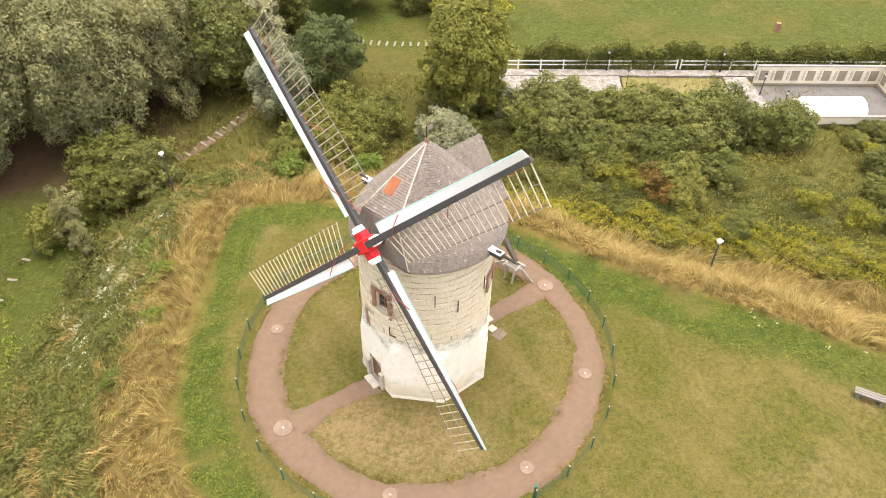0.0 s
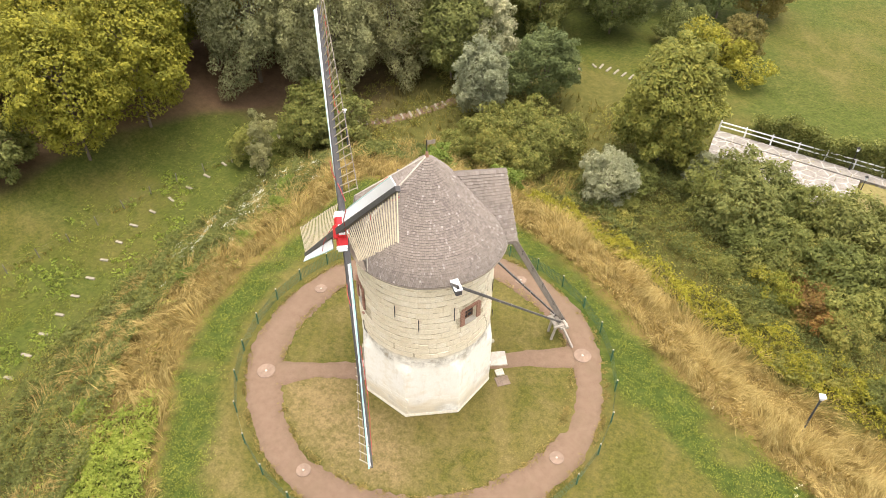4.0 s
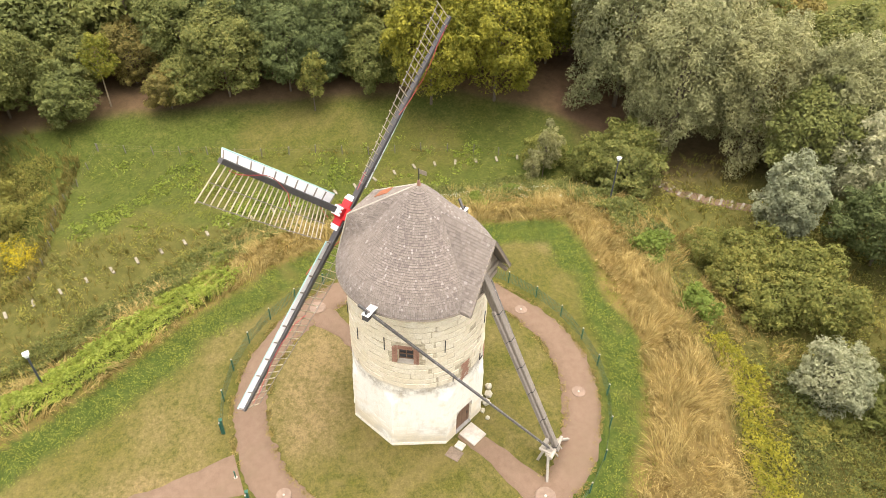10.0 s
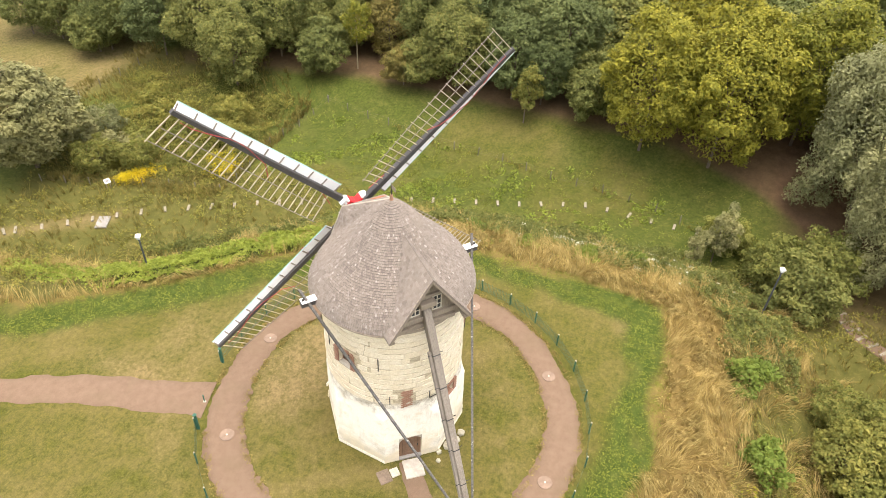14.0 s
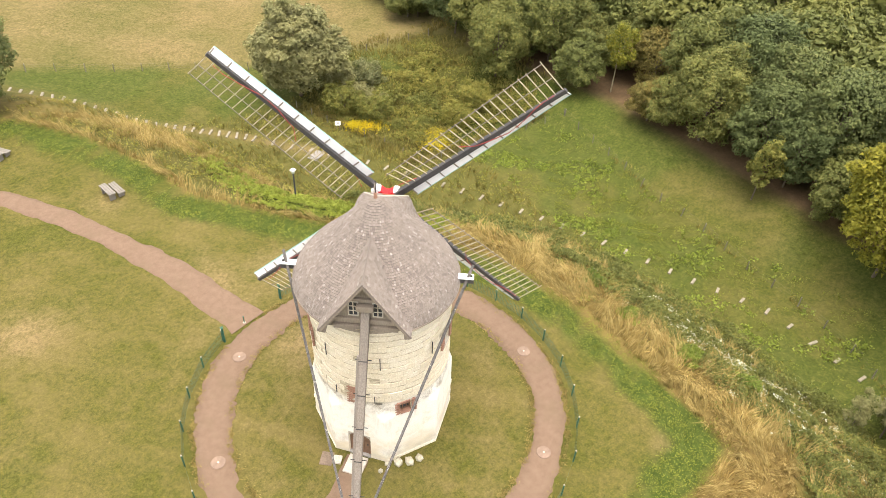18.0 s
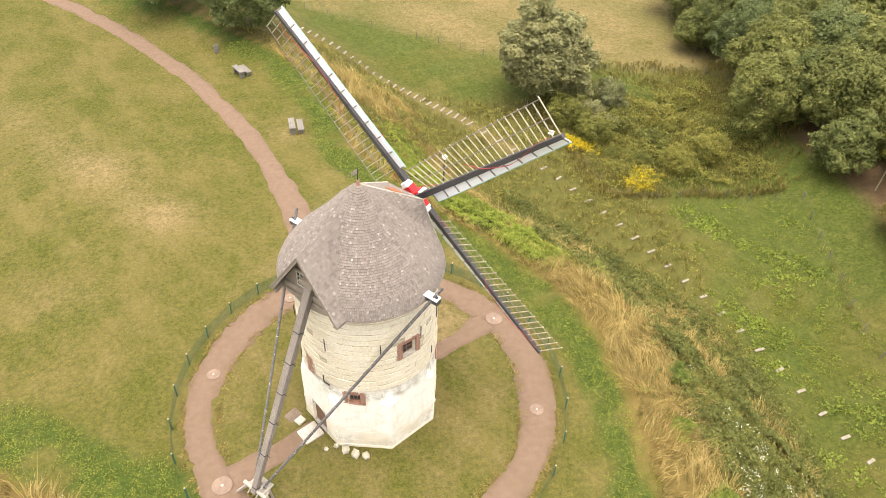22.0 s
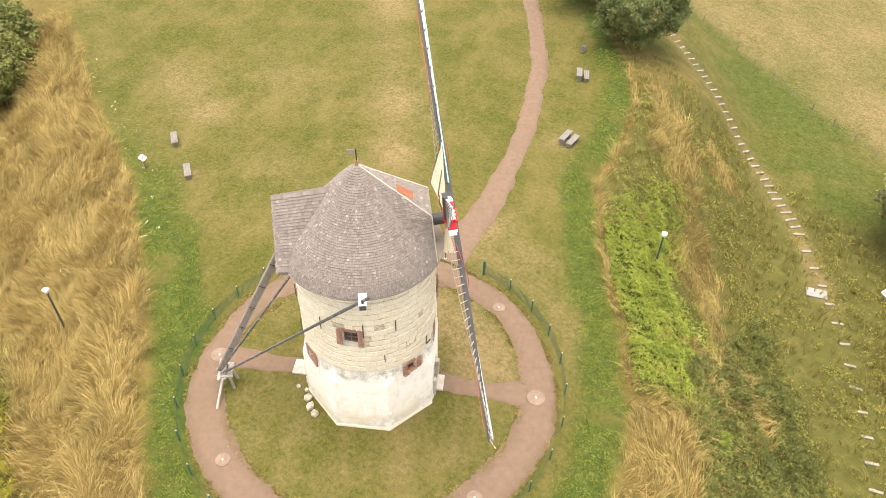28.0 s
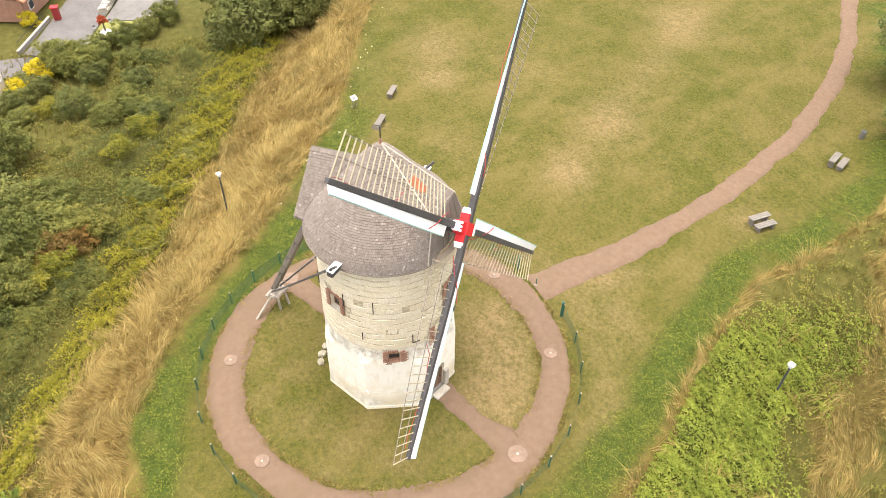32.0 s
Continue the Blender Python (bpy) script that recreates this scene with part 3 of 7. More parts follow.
def build_ground():
    n = 290
    u = np.linspace(-1, 1, n)
    g = 78 * u + 700 * np.sign(u) * np.abs(u) ** 9
    x, y = np.meshgrid(g, g, indexing="ij")
    x, y = x.ravel(), y.ravel()
    far = ease(np.hypot(x, y), 120, 300)
    z = land(x, y) * (1 - far) - 7 * far
    i = np.arange(n * n).reshape(n, n)
    f = np.stack([i[:-1, :-1], i[1:, :-1], i[1:, 1:], i[:-1, 1:]], -1).reshape(-1, 4)
    ob = raw("ground", np.stack([x, y, z], 1), f, M_GROUND, None, "mown lawn on a hilltop, falling to rough grass and pasture", True)
    for k, v in zones(x, y).items():
        ob.data.attributes.new(k, "FLOAT", "POINT").data.foreach_set("value", v.astype(np.float32))
    return tagged(ob, category="ground", kind="structure")


build_ground()

# ---- paths on the hilltop ----
def ribbon(name, line, width, lift, label, jag=0.12, closed=False, step=0.35):
    """A gravel strip along a smooth line, with uneven edges and turned-down sides, laid on the ground."""
    p = np.array(line, float)
    if closed:
        p = np.vstack([p, p[:1]])
    seg = np.hypot(*np.diff(p, axis=0).T)
    s = np.concatenate([[0], np.cumsum(seg)])
    m = int(s[-1] / step)
    q = np.linspace(0, s[-1], m)
    c = np.stack([np.interp(q, s, p[:, 0]), np.interp(q, s, p[:, 1])], 1)
    for _ in range(6):
        c[1:-1] = (c[:-2] + 2 * c[1:-1] + c[2:]) / 4
    t = np.gradient(c, axis=0)
    t /= np.hypot(*t.T)[:, None]
    nrm = np.stack([-t[:, 1], t[:, 0]], 1)
    w = np.broadcast_to(np.asarray(width, float), (m,)) if np.ndim(width) == 0 else np.interp(q, np.linspace(0, s[-1], len(width)), width)
    vs = []
    off = (-0.53, -0.5, -0.25, 0, 0.25, 0.5, 0.53)
    jl, jr = rng.normal(0, jag, m), rng.normal(0, jag, m)
    for k in (1, 2):
        jl, jr = (jl + np.roll(jl, k)) / 1.5, (jr + np.roll(jr, k)) / 1.5
    for o in off:
        e = c + nrm * (w * o + (jl if o < -0.4 else jr if o > 0.4 else 0))[:, None]
        z = land(e[:, 0], e[:, 1]) + (lift if abs(o) <= 0.5 else -0.06) + 0.02 * (abs(o) < 0.3)
        vs.append(np.column_stack([e, z]))
    v = np.stack(vs, 1).reshape(-1, 3)
    i = np.arange(m * len(off)).reshape(m, len(off))
    f = np.stack([i[:-1, :-1], i[1:, :-1], i[1:, 1:], i[:-1, 1:]], -1).reshape(-1, 4)
    return tagged(raw(name, v, f, M_GRAVEL, None, label, True), category="path", kind="structure")


def ring_path():
    n = 260
    a = np.linspace(0, 2 * np.pi, n, endpoint=False)
    wob = lambda k, s: s * (np.sin(a * 3 + k) + np.sin(a * 7 + 2 * k) * 0.6 + np.sin(a * 17 + k) * 0.35 + rng.normal(0, 0.5, n))
    inner = 9.6 + wob(1, 0.15) + 0.35 * np.exp(-((a - 0.2) / 0.5) ** 2)
    outer = 11.75 + wob(4, 0.13)
    rs = [inner - 0.05, inner, inner * 0.6 + outer * 0.4, inner * 0.3 + outer * 0.7, outer, outer + 0.05]
    zs = [-0.05, 0.035, 0.05, 0.05, 0.035, -0.05]
    v = np.stack([np.stack([r * np.cos(a), r * np.sin(a), np.full(n, z)], 1) for r, z in zip(rs, zs)], 1).reshape(-1, 3)
    i = np.arange(n * 6).reshape(n, 6)
    j = np.roll(i, -1, axis=0)
    f = np.stack([i[:, :-1], j[:, :-1], j[:, 1:], i[:, 1:]], -1).reshape(-1, 4)
    tagged(raw("ring_path", v, f, M_GRAVEL, None, "reddish gravel path in a ring around the mill", True), category="path", kind="structure")


ring_path()
polar = lambda r, a: (r * math.cos(radians(a)), r * math.sin(radians(a)))
ribbon("spoke_path", [polar(4.2, 37), polar(9.9, 35.5)], [1.35, 1.3, 1.5, 1.9], 0.03, "reddish gravel path from the ring to the mill door")
ribbon("spoke_path", [polar(4.2, 218), polar(9.9, 215.5)], [1.35, 1.3, 1.5, 1.9], 0.03, "reddish gravel path from the ring to the mill door")
ribbon("lawn_path", [(4.2, -11.2), (4.7, -13.2), (5.8, -17), (7.6, -22), (9.8, -26.8), (12.0, -31.3), (15.2, -36.5), (19.3, -42.8), (24, -48.5), (29, -54), (36, -60.5), (48, -69)],
       [2.6, 2.2, 1.9, 1.8, 1.8, 1.9, 1.9, 1.8, 1.8, 1.8], 0.05, "reddish gravel path winding across the lawn", 0.1)


def paving_disc(r, a, size):
    x, y = polar(r, a)
    bm = bmesh.new()
    bmesh.ops.create_cone(bm, cap_ends=True, segments=20, radius1=size, radius2=size * 0.93, depth=0.08, matrix=pose(0, 0, 0.04))
    ob = thing("stone_disc", "pale round stone slab let into the red gravel path", "stone slab", pose(x, y, 0.025, 0, 0, a), "slabs round the ring path")
    part("slab", bm, M_DISC, ob)
    bm = bmesh.new()
    bmesh.ops.create_cone(bm, cap_ends=True, segments=10, radius1=size * 0.16, radius2=size * 0.12, depth=0.04, matrix=pose(0, 0, 0.085))
    part("boss", bm, M_PALE, ob)


M_DISC = grainy("pink_stone", (0.15, 0.102, 0.072), (0.27, 0.19, 0.135), 5, 0.9)
for k in range(8):
    paving_disc(10.53, 35.2 + 44.9 * k, 0.62 if k in (0, 4) else 0.46)


# ---- the green mesh fence round the ring ----
FENCE_R, FENCE_H = 12.36, 1.12


def fence_post():
    ob = thing("fence_post", "dark green steel fence post with a pale cap", "fence post", None, "posts of the ring fence")
    part("post", rodded((0, 0, -0.2), (0, 0, FENCE_H), 0.046), M_GREENPOST, ob)
    part("cap", rodded((0, 0, FENCE_H), (0, 0, FENCE_H + 0.05), 0.06, 0.04), M_PALE, ob, "pale cap")
    return ob


def fence_mesh(a0, a1):
    """One bay of welded wire between two posts."""
    (x0, y0), (x1, y1) = polar(FENCE_R, a0), polar(FENCE_R, a1)
    n = math.hypot(x1 - x0, y1 - y0)
    w = 0.02
    vs, fs = [], []

    def strip(u0, z0, u1, z1, horizontal):
        k = len(vs)
        du, dz = (0, w) if horizontal else (w, 0)
        for u, z in ((u0, z0), (u1, z1), (u1 + du, z1 + dz), (u0 + du, z0 + dz)):
            vs.append((x0 + (x1 - x0) * u / n, y0 + (y1 - y0) * u / n, z))
        fs.append((k, k + 1, k + 2, k + 3))

    for i in range(1, 10):
        strip(0, i * 0.105, n, i * 0.105, True)
    m = int(n / 0.12)
    for i in range(1, m):
        strip(i * n / m, 0.05, i * n / m, FENCE_H - 0.05, False)
    ob = raw("fence_mesh", vs, fs, M_WIRE)
    tagged(ob, "green welded wire mesh between two fence posts", "wire fence", "bays of the ring fence")


angles = [-59.5 + 11.55 * k for k in range(30)]
angles = [a for a in angles if a < 282.8]
first_post = fence_post()
first_post.matrix_basis = pose(*polar(FENCE_R, angles[0]), 0)
for a in angles[1:]:
    copy_thing(first_post, pose(*polar(FENCE_R, a), 0))
for a0, a1 in zip(angles[:-1], angles[1:]):
    fence_mesh(a0, a1)
for a in (angles[0], angles[-1]):
    x, y = polar(FENCE_R - 0.12, a)
    ob = thing("gate_post", "stout dark green steel gate post where the path meets the fence", "gate post", pose(x, y, 0), "gate posts")
    part("post", boxed((0.13, 0.13, 1.5), pose(0, 0, 0.65), 0.01), M_GREENPOST, ob)
    part("plate", boxed((0.2, 0.2, 0.03), pose(0, 0, 1.415)), M_GREENPOST, ob)
x, y = polar(12.2, -69)
ob = thing("bollard", "small green bollard with a white foot in the gateway", "bollard", pose(x, y, 0))
part("post", rodded((0, 0, 0), (0, 0, 0.7), 0.04), M_GREENPOST, ob)
part("foot", rodded((0, 0, 0), (0, 0, 0.1), 0.14, 0.1), M_PALE, ob, "pale concrete foot")


# ---- the windmill ----
FRONT = 229.3          # the way the sails face
TOP = 11.75            # top of the tower wall
LEANING = pose(0, 0, 0, 0, 0.65, 0)     # the old tower leans a little
mill = thing("windmill", "white stone tower mill with grey shingled cap and lattice sails", "windmill")


def tower_radius(a, z):
    """Radius of the wall at azimuth a (degrees) and height z: an octagon below, round above."""
    cyl = 3.97 - 0.012 * max(0, z - 5)
    k = (a - 37.5 + 22.5) % 45 - 22.5
    octo = (3.96 - 0.01 * z) / math.cos(radians(k))
    lip = 5.05 + 0.45 * math.cos(radians(k * 8)) + 0.18 * math.sin(radians(a * 5))
    if z >= lip + 0.35:
        return cyl
    if z > lip - 0.45:
        t = (z - lip + 0.45) / 0.8
        return octo * (1 - t) + cyl * t
    return max(octo, cyl - 0.05)


# openings: azimuth, half width (degrees), sill, head, kind
OPENINGS = [(-18.5, 6.25, 7.75, 8.85, "upper"), (124.0, 6.25, 7.7, 8.8, "upper"), (232.0, 6.25, 7.5, 8.9, "upper"), (77.0, 5.0, 4.3, 5.15, "lower"),
            (174.5, 5.0, 4.4, 5.2, "lower"), (36.5, 10.0, 0.0, 2.15, "door"), (216.5, 8.75, 0.0, 2.2, "door")]
STEP = 1.25


def hole(a, z):
    for oa, hw, z0, z1, kind in OPENINGS:
        if abs((a - oa + 180) % 360 - 180) < hw and z0 - 1e-4 < z < z1:
            return True
    return False


def wall_point(a, z, r=None):
    r = tower_radius(a, z) if r is None else r
    return (r * math.cos(radians(a)), r * math.sin(radians(a)), z)


def build_tower():
    zs = sorted({round(v, 3) for v in list(np.arange(-0.3, TOP, 0.3)) + [TOP, 0.0] + [o[2] for o in OPENINGS] + [o[3] for o in OPENINGS]})
    edges = sorted({round(v % 360, 2) for v in list(np.arange(0, 360, STEP * 2)) + [o[0] - o[1] for o in OPENINGS] + [o[0] + o[1] for o in OPENINGS]})
    na, nz = len(edges), len(zs)
    verts = []
    for a in edges:
        for z in zs:
            jit = 0.022 * noise.noise(Vector((a * 0.35, z * 2.3, 1.0))) * float(ease(z, 1.7, 2.6))
            verts.append(wall_point(a, z, tower_radius(a, z) + jit))
    faces = []
    for i in range(na):
        j = (i + 1) % na
        am = (edges[i] + (edges[j] if j else edges[j] + 360)) / 2
        for k in range(nz - 1):
            if not hole(am, (zs[k] + zs[k + 1]) / 2):
                faces.append((i * nz + k, j * nz + k, j * nz + k + 1, i * nz + k + 1))
    reveals = []
    for oa, hw, z0, z1, kind in OPENINGS:       # the sides of each opening
        outer, inner = [], []
        for a, z in ((oa - hw, z0), (oa + hw, z0), (oa + hw, z1), (oa - hw, z1)):
            ro = tower_radius(a, z) + 0.01
            outer.append(wall_point(a, z, ro))
            inner.append(wall_point(a, z, ro - 0.6))
        reveals.append((outer + inner, [(k, (k + 1) % 4, 4 + (k + 1) % 4, 4 + k) for k in range(4)]))
    ob = raw("tower_wall", verts, faces, M_WASH, mill, "limewashed chalk stone wall, octagonal below and round above", False)
    bare, grime = [], []
    for x, y, z in verts:
        a = math.degrees(math.atan2(y, x))
        w = noise.noise(Vector((x * 0.6, y * 0.6, z * 0.9)))
        bare.append(float(np.clip(ease(z, 5.2, 5.9) + 0.85 * (1 - ease(z + 1.8 * w, 1.2, 3.0)) * ease(w, -0.3, 0.15), 0, 1)))
        grime.append(float(np.clip(ease(z + w * 0.6, 4.5, 5.0) * (1 - ease(z + w * 0.6, 5.3, 5.9)) + 0.55 * (1 - ease(z + w, 0.5, 1.9)), 0, 1)))
    laid = [float(ease(p[2], 5.55, 5.7)) for p in verts]
    rough_top = [float(ease(p[2] + 0.5 * noise.noise(Vector(p) * 1.3), 11.0, 11.15)) for p in verts]
    for k, v in (("bare", bare), ("grime", grime), ("courses", laid), ("rubble", rough_top)):
        ob.data.attributes.new(k, "FLOAT", "POINT").data.foreach_set("value", np.array(v, np.float32))
    for v, f in reveals:
        raw("reveal", v, f, M_STONE, ob, "stone sides of an opening")
    return ob


tower = build_tower()
tower.matrix_basis = LEANING
bm = bmesh.new()
bmesh.ops.create_cone(bm, cap_ends=True, segments=48, radius1=3.36, radius2=3.36, depth=TOP, matrix=pose(0, 0, TOP / 2))
part("inner_wall", bm, M_VOID, mill, "dim inside of the tower").matrix_basis = LEANING


def plinth():
    bm = bmesh.new()
    for r0, z0, r1, z1 in ((3.985, -0.2, 3.98, 0.22), (3.98, 0.22, 3.94, 0.27)):
        k = [[bm.verts.new((r / math.cos(radians(22.5)) * math.cos(radians(15 + 45 * i)), r / math.cos(radians(22.5)) * math.sin(radians(15 + 45 * i)), z)) for i in range(8)] for r, z in ((r0, z0), (r1, z1))]
        for i in range(8):
            if i not in (0, 4):
                bm.faces.new((k[0][i], k[0][(i + 1) % 8], k[1][(i + 1) % 8], k[1][i]))
    return part("plinth", bm, M_STONE, mill, "worn stone footing")


plinth()


def window_unit(oa, hw, z0, z1, lower):
    """A wooden window set back in the wall, with a brick surround."""
    w = 2 * 3.95 * math.sin(radians(hw))
    h = z1 - z0
    r = tower_radius(oa, (z0 + z1) / 2)
    m = LEANING @ pose(0, 0, 0, 0, 0, oa) @ pose(r, 0, (z0 + z1) / 2)
    bm = framed(w, h, 0.075, 0.1)
    bm.transform(pose(-0.28, 0, 0))
    ob = part("window", bm, M_DOOR, mill, "small brown wooden window in a brick surround")
    ob.matrix_basis = m
    if lower:
        for y in (-w / 6, w / 6):
            part("glazing_bar", boxed((0.04, 0.035, h - 0.1), pose(-0.25, y, 0)), M_DOOR, ob)
        part("glazing_bar", boxed((0.036, w - 0.1, 0.035), pose(-0.25, 0, 0)), M_DOOR, ob)
    else:
        part("mullion", boxed((0.05, 0.05, h * 0.86), pose(-0.25, 0, 0)), M_DOOR, ob)
        part("shutter_board", boxed((0.06, w * 0.86, h * 0.16), pose(-0.22, 0, h * 0.3)), M_DOOR, ob)
        part("glazing_bar", boxed((0.045, w * 0.86, 0.05), pose(-0.25, 0, -h * 0.12)), M_DOOR, ob)
    pane = part("pane", boxed((0.02, w - 0.1, h - 0.1), pose(-0.3, 0, 0)), M_GLASS, ob)
    sill = part("sill", boxed((0.34, w * 1.0, 0.07), pose(-0.1, 0, -h / 2 - 0.0), 0.01), M_BRICK if lower else M_PALE, ob)
    # bricks of the jambs and the head
    me = BRICK.data
    rows = int(h / 0.105)
    for side in (-1, 1):
        for i in range(rows + 2):
            b = link("brick", me, None, ob)
            n = 0.0 if i % 2 else 0.055
            b.matrix_basis = pose(0.012 + 0.012 * rng.random(), side * (w / 2 + 0.11 + n), -h / 2 + 0.05 + i * 0.105, 0, 0, rng.normal(0, 1.5)) @ Matrix.Diagonal((1, 1 + 0.4 * (n > 0), 1, 1))
    for i in range(int(w / 0.1)):
        b = link("brick", me, None, ob)
        b.matrix_basis = pose(0.02, -w / 2 + 0.05 + i * 0.1, h / 2 + 0.1, 90, 0, 0)
    return ob


BRICK = part("brick_pattern", boxed((0.12, 0.2, 0.085), None, 0.008), M_BRICK, mill)
for o in OPENINGS:
    if o[4] != "door":
        window_unit(o[0], o[1], o[2], o[3], o[4] == "lower")
BRICK.name = "brick"
BRICK.matrix_basis = pose(0, 0, 0, 0, 0, 232) @ pose(3.99, 0.75, 7.3)


def doorway(oa, hw, z1, stone):
    r = tower_radius(oa, 1.0)
    w = 2 * r * math.sin(radians(hw))
    m = pose(0, 0, 0, 0, 0, oa) @ pose(r, 0, 0)
    spring = z1 - w * 0.34
    door = part("door", boxed((0.05, w, z1), pose(-0.225, 0, z1 / 2), 0.006), M_DOOR, mill, "brown plank door in an arched stone doorway")
    door.matrix_basis = m
    n = 6
    for i in range(n):
        y = -w / 2 + w * (i + 0.5) / n
        part("plank", boxed((0.05, w / n - 0.012, z1), pose(-0.17 + 0.006 * (i % 2), y, z1 / 2), 0.006), M_DOOR, door)
    part("latch", boxed((0.06, 0.05, 0.22), pose(-0.12, w * 0.33, 1.05), 0.01), M_IRON, door)
    part("threshold", boxed((0.55, w, 0.16), pose(-0.22, 0, 0.06), 0.02), M_CONC, door)
    bm = bmesh.new()     # stones that fill the corners over the arch
    k = 9
    for side in (-1, 1):
        prev = None
        for i in range(k):
            t = i / (k - 1) * math.pi / 2
            y, z = side * w / 2 * math.cos(t), spring + (z1 - spring) * math.sin(t)
            cur = [bm.verts.new(c) for c in ((0.02, y, z), (0.02, y, z1 + 0.02), (-0.5, y, z), (-0.5, y, z1 + 0.02))]
            if prev:
                for f in ((0, 1), (2, 3), (0, 2)):
                    bm.faces.new((prev[f[0]], cur[f[0]], cur[f[1]], prev[f[1]]))
            prev = cur
    arch = part("arch", bm, M_PALE, door, "pale stone arch")
    for side in (-1, 1):
        if stone:
            part("jamb_stone", boxed((0.28, 0.34, 1.5), pose(0.05, side * (w / 2 + 0.16), 0.72), 0.03), M_PALE, door)
    return door


doorway(36.5, 10.0, 2.15, False)
doorway(216.5, 8.75, 2.2, True)


def wedge_block(a_deg, h, t):
    """A stone with a curved face, for one place in a course."""
    bm = bmesh.new()
    n = 3
    rows = []
    for i in range(n + 1):
        a = radians(-a_deg / 2 + a_deg * i / n)
        e = 0.006 if i in (0, n) else 0
        rows.append([bm.verts.new((r * math.cos(a), r * math.sin(a), z)) for r, z in ((3.9, -h / 2), (3.9 + t - e, -h / 2 + 0.006), (3.9 + t - e, h / 2 - 0.006), (3.9, h / 2))])
    for p, q in zip(rows[:-1], rows[1:]):
        for k in range(3):
            bm.faces.new((p[k], q[k], q[k + 1], p[k + 1]))
    for p in (rows[0], rows[-1]):
        bm.faces.new(p)
    return bm


def courses():
    """Courses of dressed chalk stones on the round part of the tower."""
    kinds = []
    for a_deg in (6.4, 8.2, 10.3):
        for t in (0.09, 0.105):
            ob = part("stone", wedge_block(a_deg - 0.14, 0.388, t), M_STONE, tower)
            kinds.append((a_deg, ob))
    used = set()
    z, made, rest_v, rest_f = 5.75, 0, [], []
    row = 0
    while z < TOP - 0.6:
        a = rng.random() * 8
        end = a + 360
        while a < end - 3:
            a_deg, src = kinds[int(rng.integers(0, len(kinds)))]
            mid = a + a_deg / 2
            zz = z + rng.normal(0, 0.014)
            wide = max(abs((mid - o[0] + 180) % 360 - 180) - o[1] - a_deg / 2 for o in OPENINGS if abs(o[2] + o[3] - 2 * zz) < (o[3] - o[2]) + 0.5) if any(abs(o[2] + o[3] - 2 * zz) < (o[3] - o[2]) + 0.5 for o in OPENINGS) else 9
            near = [o for o in OPENINGS if o[2] - 0.22 < zz < o[3] + 0.25 and abs((mid - o[0] + 180) % 360 - 180) < o[1] + a_deg / 2 + 3]
            filled = zz < 6.75 and any(a0 - a_deg / 2 - 0.3 < mid % 360 < a1 + a_deg / 2 + 0.3 for a0, a1 in ((28.5, 36.5), (206, 211.5)))
            if not near and not filled and rng.random() > 0.004:
                s = 1 - 0.0024 * max(0, zz - 5)
                m = pose(0, 0, zz, 0, 0, mid) @ Matrix.Diagonal((s + rng.normal(0, 0.002), s, rng.uniform(0.85, 0.965), 1))
                facing = abs((mid - 60 + 180) % 360 - 180) < 62
                if facing and made < 300 - len(kinds):
                    if src not in used:
                        src.matrix_basis = m
                        used.add(src)
                    else:
                        ob = link("stone", src.data, None, tower)
                        ob.matrix_basis = m
                    made += 1
                else:
                    co = np.array([(m @ v.co)[:] for v in src.data.vertices])
                    base = sum(len(c) for c in rest_v)
                    rest_v.append(co)
                    rest_f += [tuple(base + i for i in p.vertices) for p in src.data.polygons]
            a += a_deg
        z += 0.415
        row += 1
    ob = raw("stonework", np.vstack(rest_v), np.array(rest_f), M_STONE, tower, "courses of dressed chalk stone")
    ob["kind"] = "stuff"


courses()


def ashlar():
    """Faint blocks under the limewash of the octagonal part."""
    vs, fs = [], []
    for face in range(8):
        mid = 37.5 + 45 * face
        z, row = 0.42, 0
        while z < 1.75:
            y = -1.55 + 0.25 * (row % 2)
            while y < 1.35:
                w = float(rng.uniform(0.38, 0.62))
                zz = z + 0.14
                a = mid + math.degrees(math.atan2(y + w / 2, 3.95))
                blocked = any(o[2] - 0.3 < zz < o[3] + 0.3 and abs((a - o[0] + 180) % 360 - 180) < o[1] + 5.5 for o in OPENINGS)
                if not blocked and rng.random() < 0.5:
                    r = 3.96 - 0.01 * zz + 0.002 + 0.003 * rng.random()
                    n = len(vs)
                    for d in (-0.05, 0.0):
                        for yy, zq in ((y + 0.005, z + 0.004), (y + w - 0.005, z + 0.004), (y + w - 0.005, z + 0.281), (y + 0.005, z + 0.281)):
                            p = pose(0, 0, 0, 0, 0, mid) @ Vector((r + d, yy, zq))
                            vs.append(p[:])
                    fs += [(n + 4, n + 5, n + 6, n + 7), (n, n + 1, n + 5, n + 4), (n + 1, n + 2, n + 6, n + 5), (n + 2, n + 3, n + 7, n + 6), (n + 3, n, n + 4, n + 7)]
                y += w
            z += 0.285
            row += 1
    ob = raw("ashlar", vs, fs, M_WASH, tower, "limewashed ashlar blocks")
    ob["kind"] = "stuff"
    w = [noise.noise(Vector((x * 0.6, y * 0.6, z * 0.9))) for x, y, z in vs]
    bare = [float(np.clip(0.8 * (1 - ease(p[2] + k, 1.0, 2.0)) * ease(k, -0.25, 0.2) + 0.12, 0, 1)) for p, k in zip(vs, w)]
    grime = [0.55 * float(1 - ease(p[2] + k, 0.5, 1.9)) for p, k in zip(vs, w)]
    for k, v in (("bare", bare), ("grime", grime)):
        ob.data.attributes.new(k, "FLOAT", "POINT").data.foreach_set("value", np.array(v, np.float32))


ashlar()


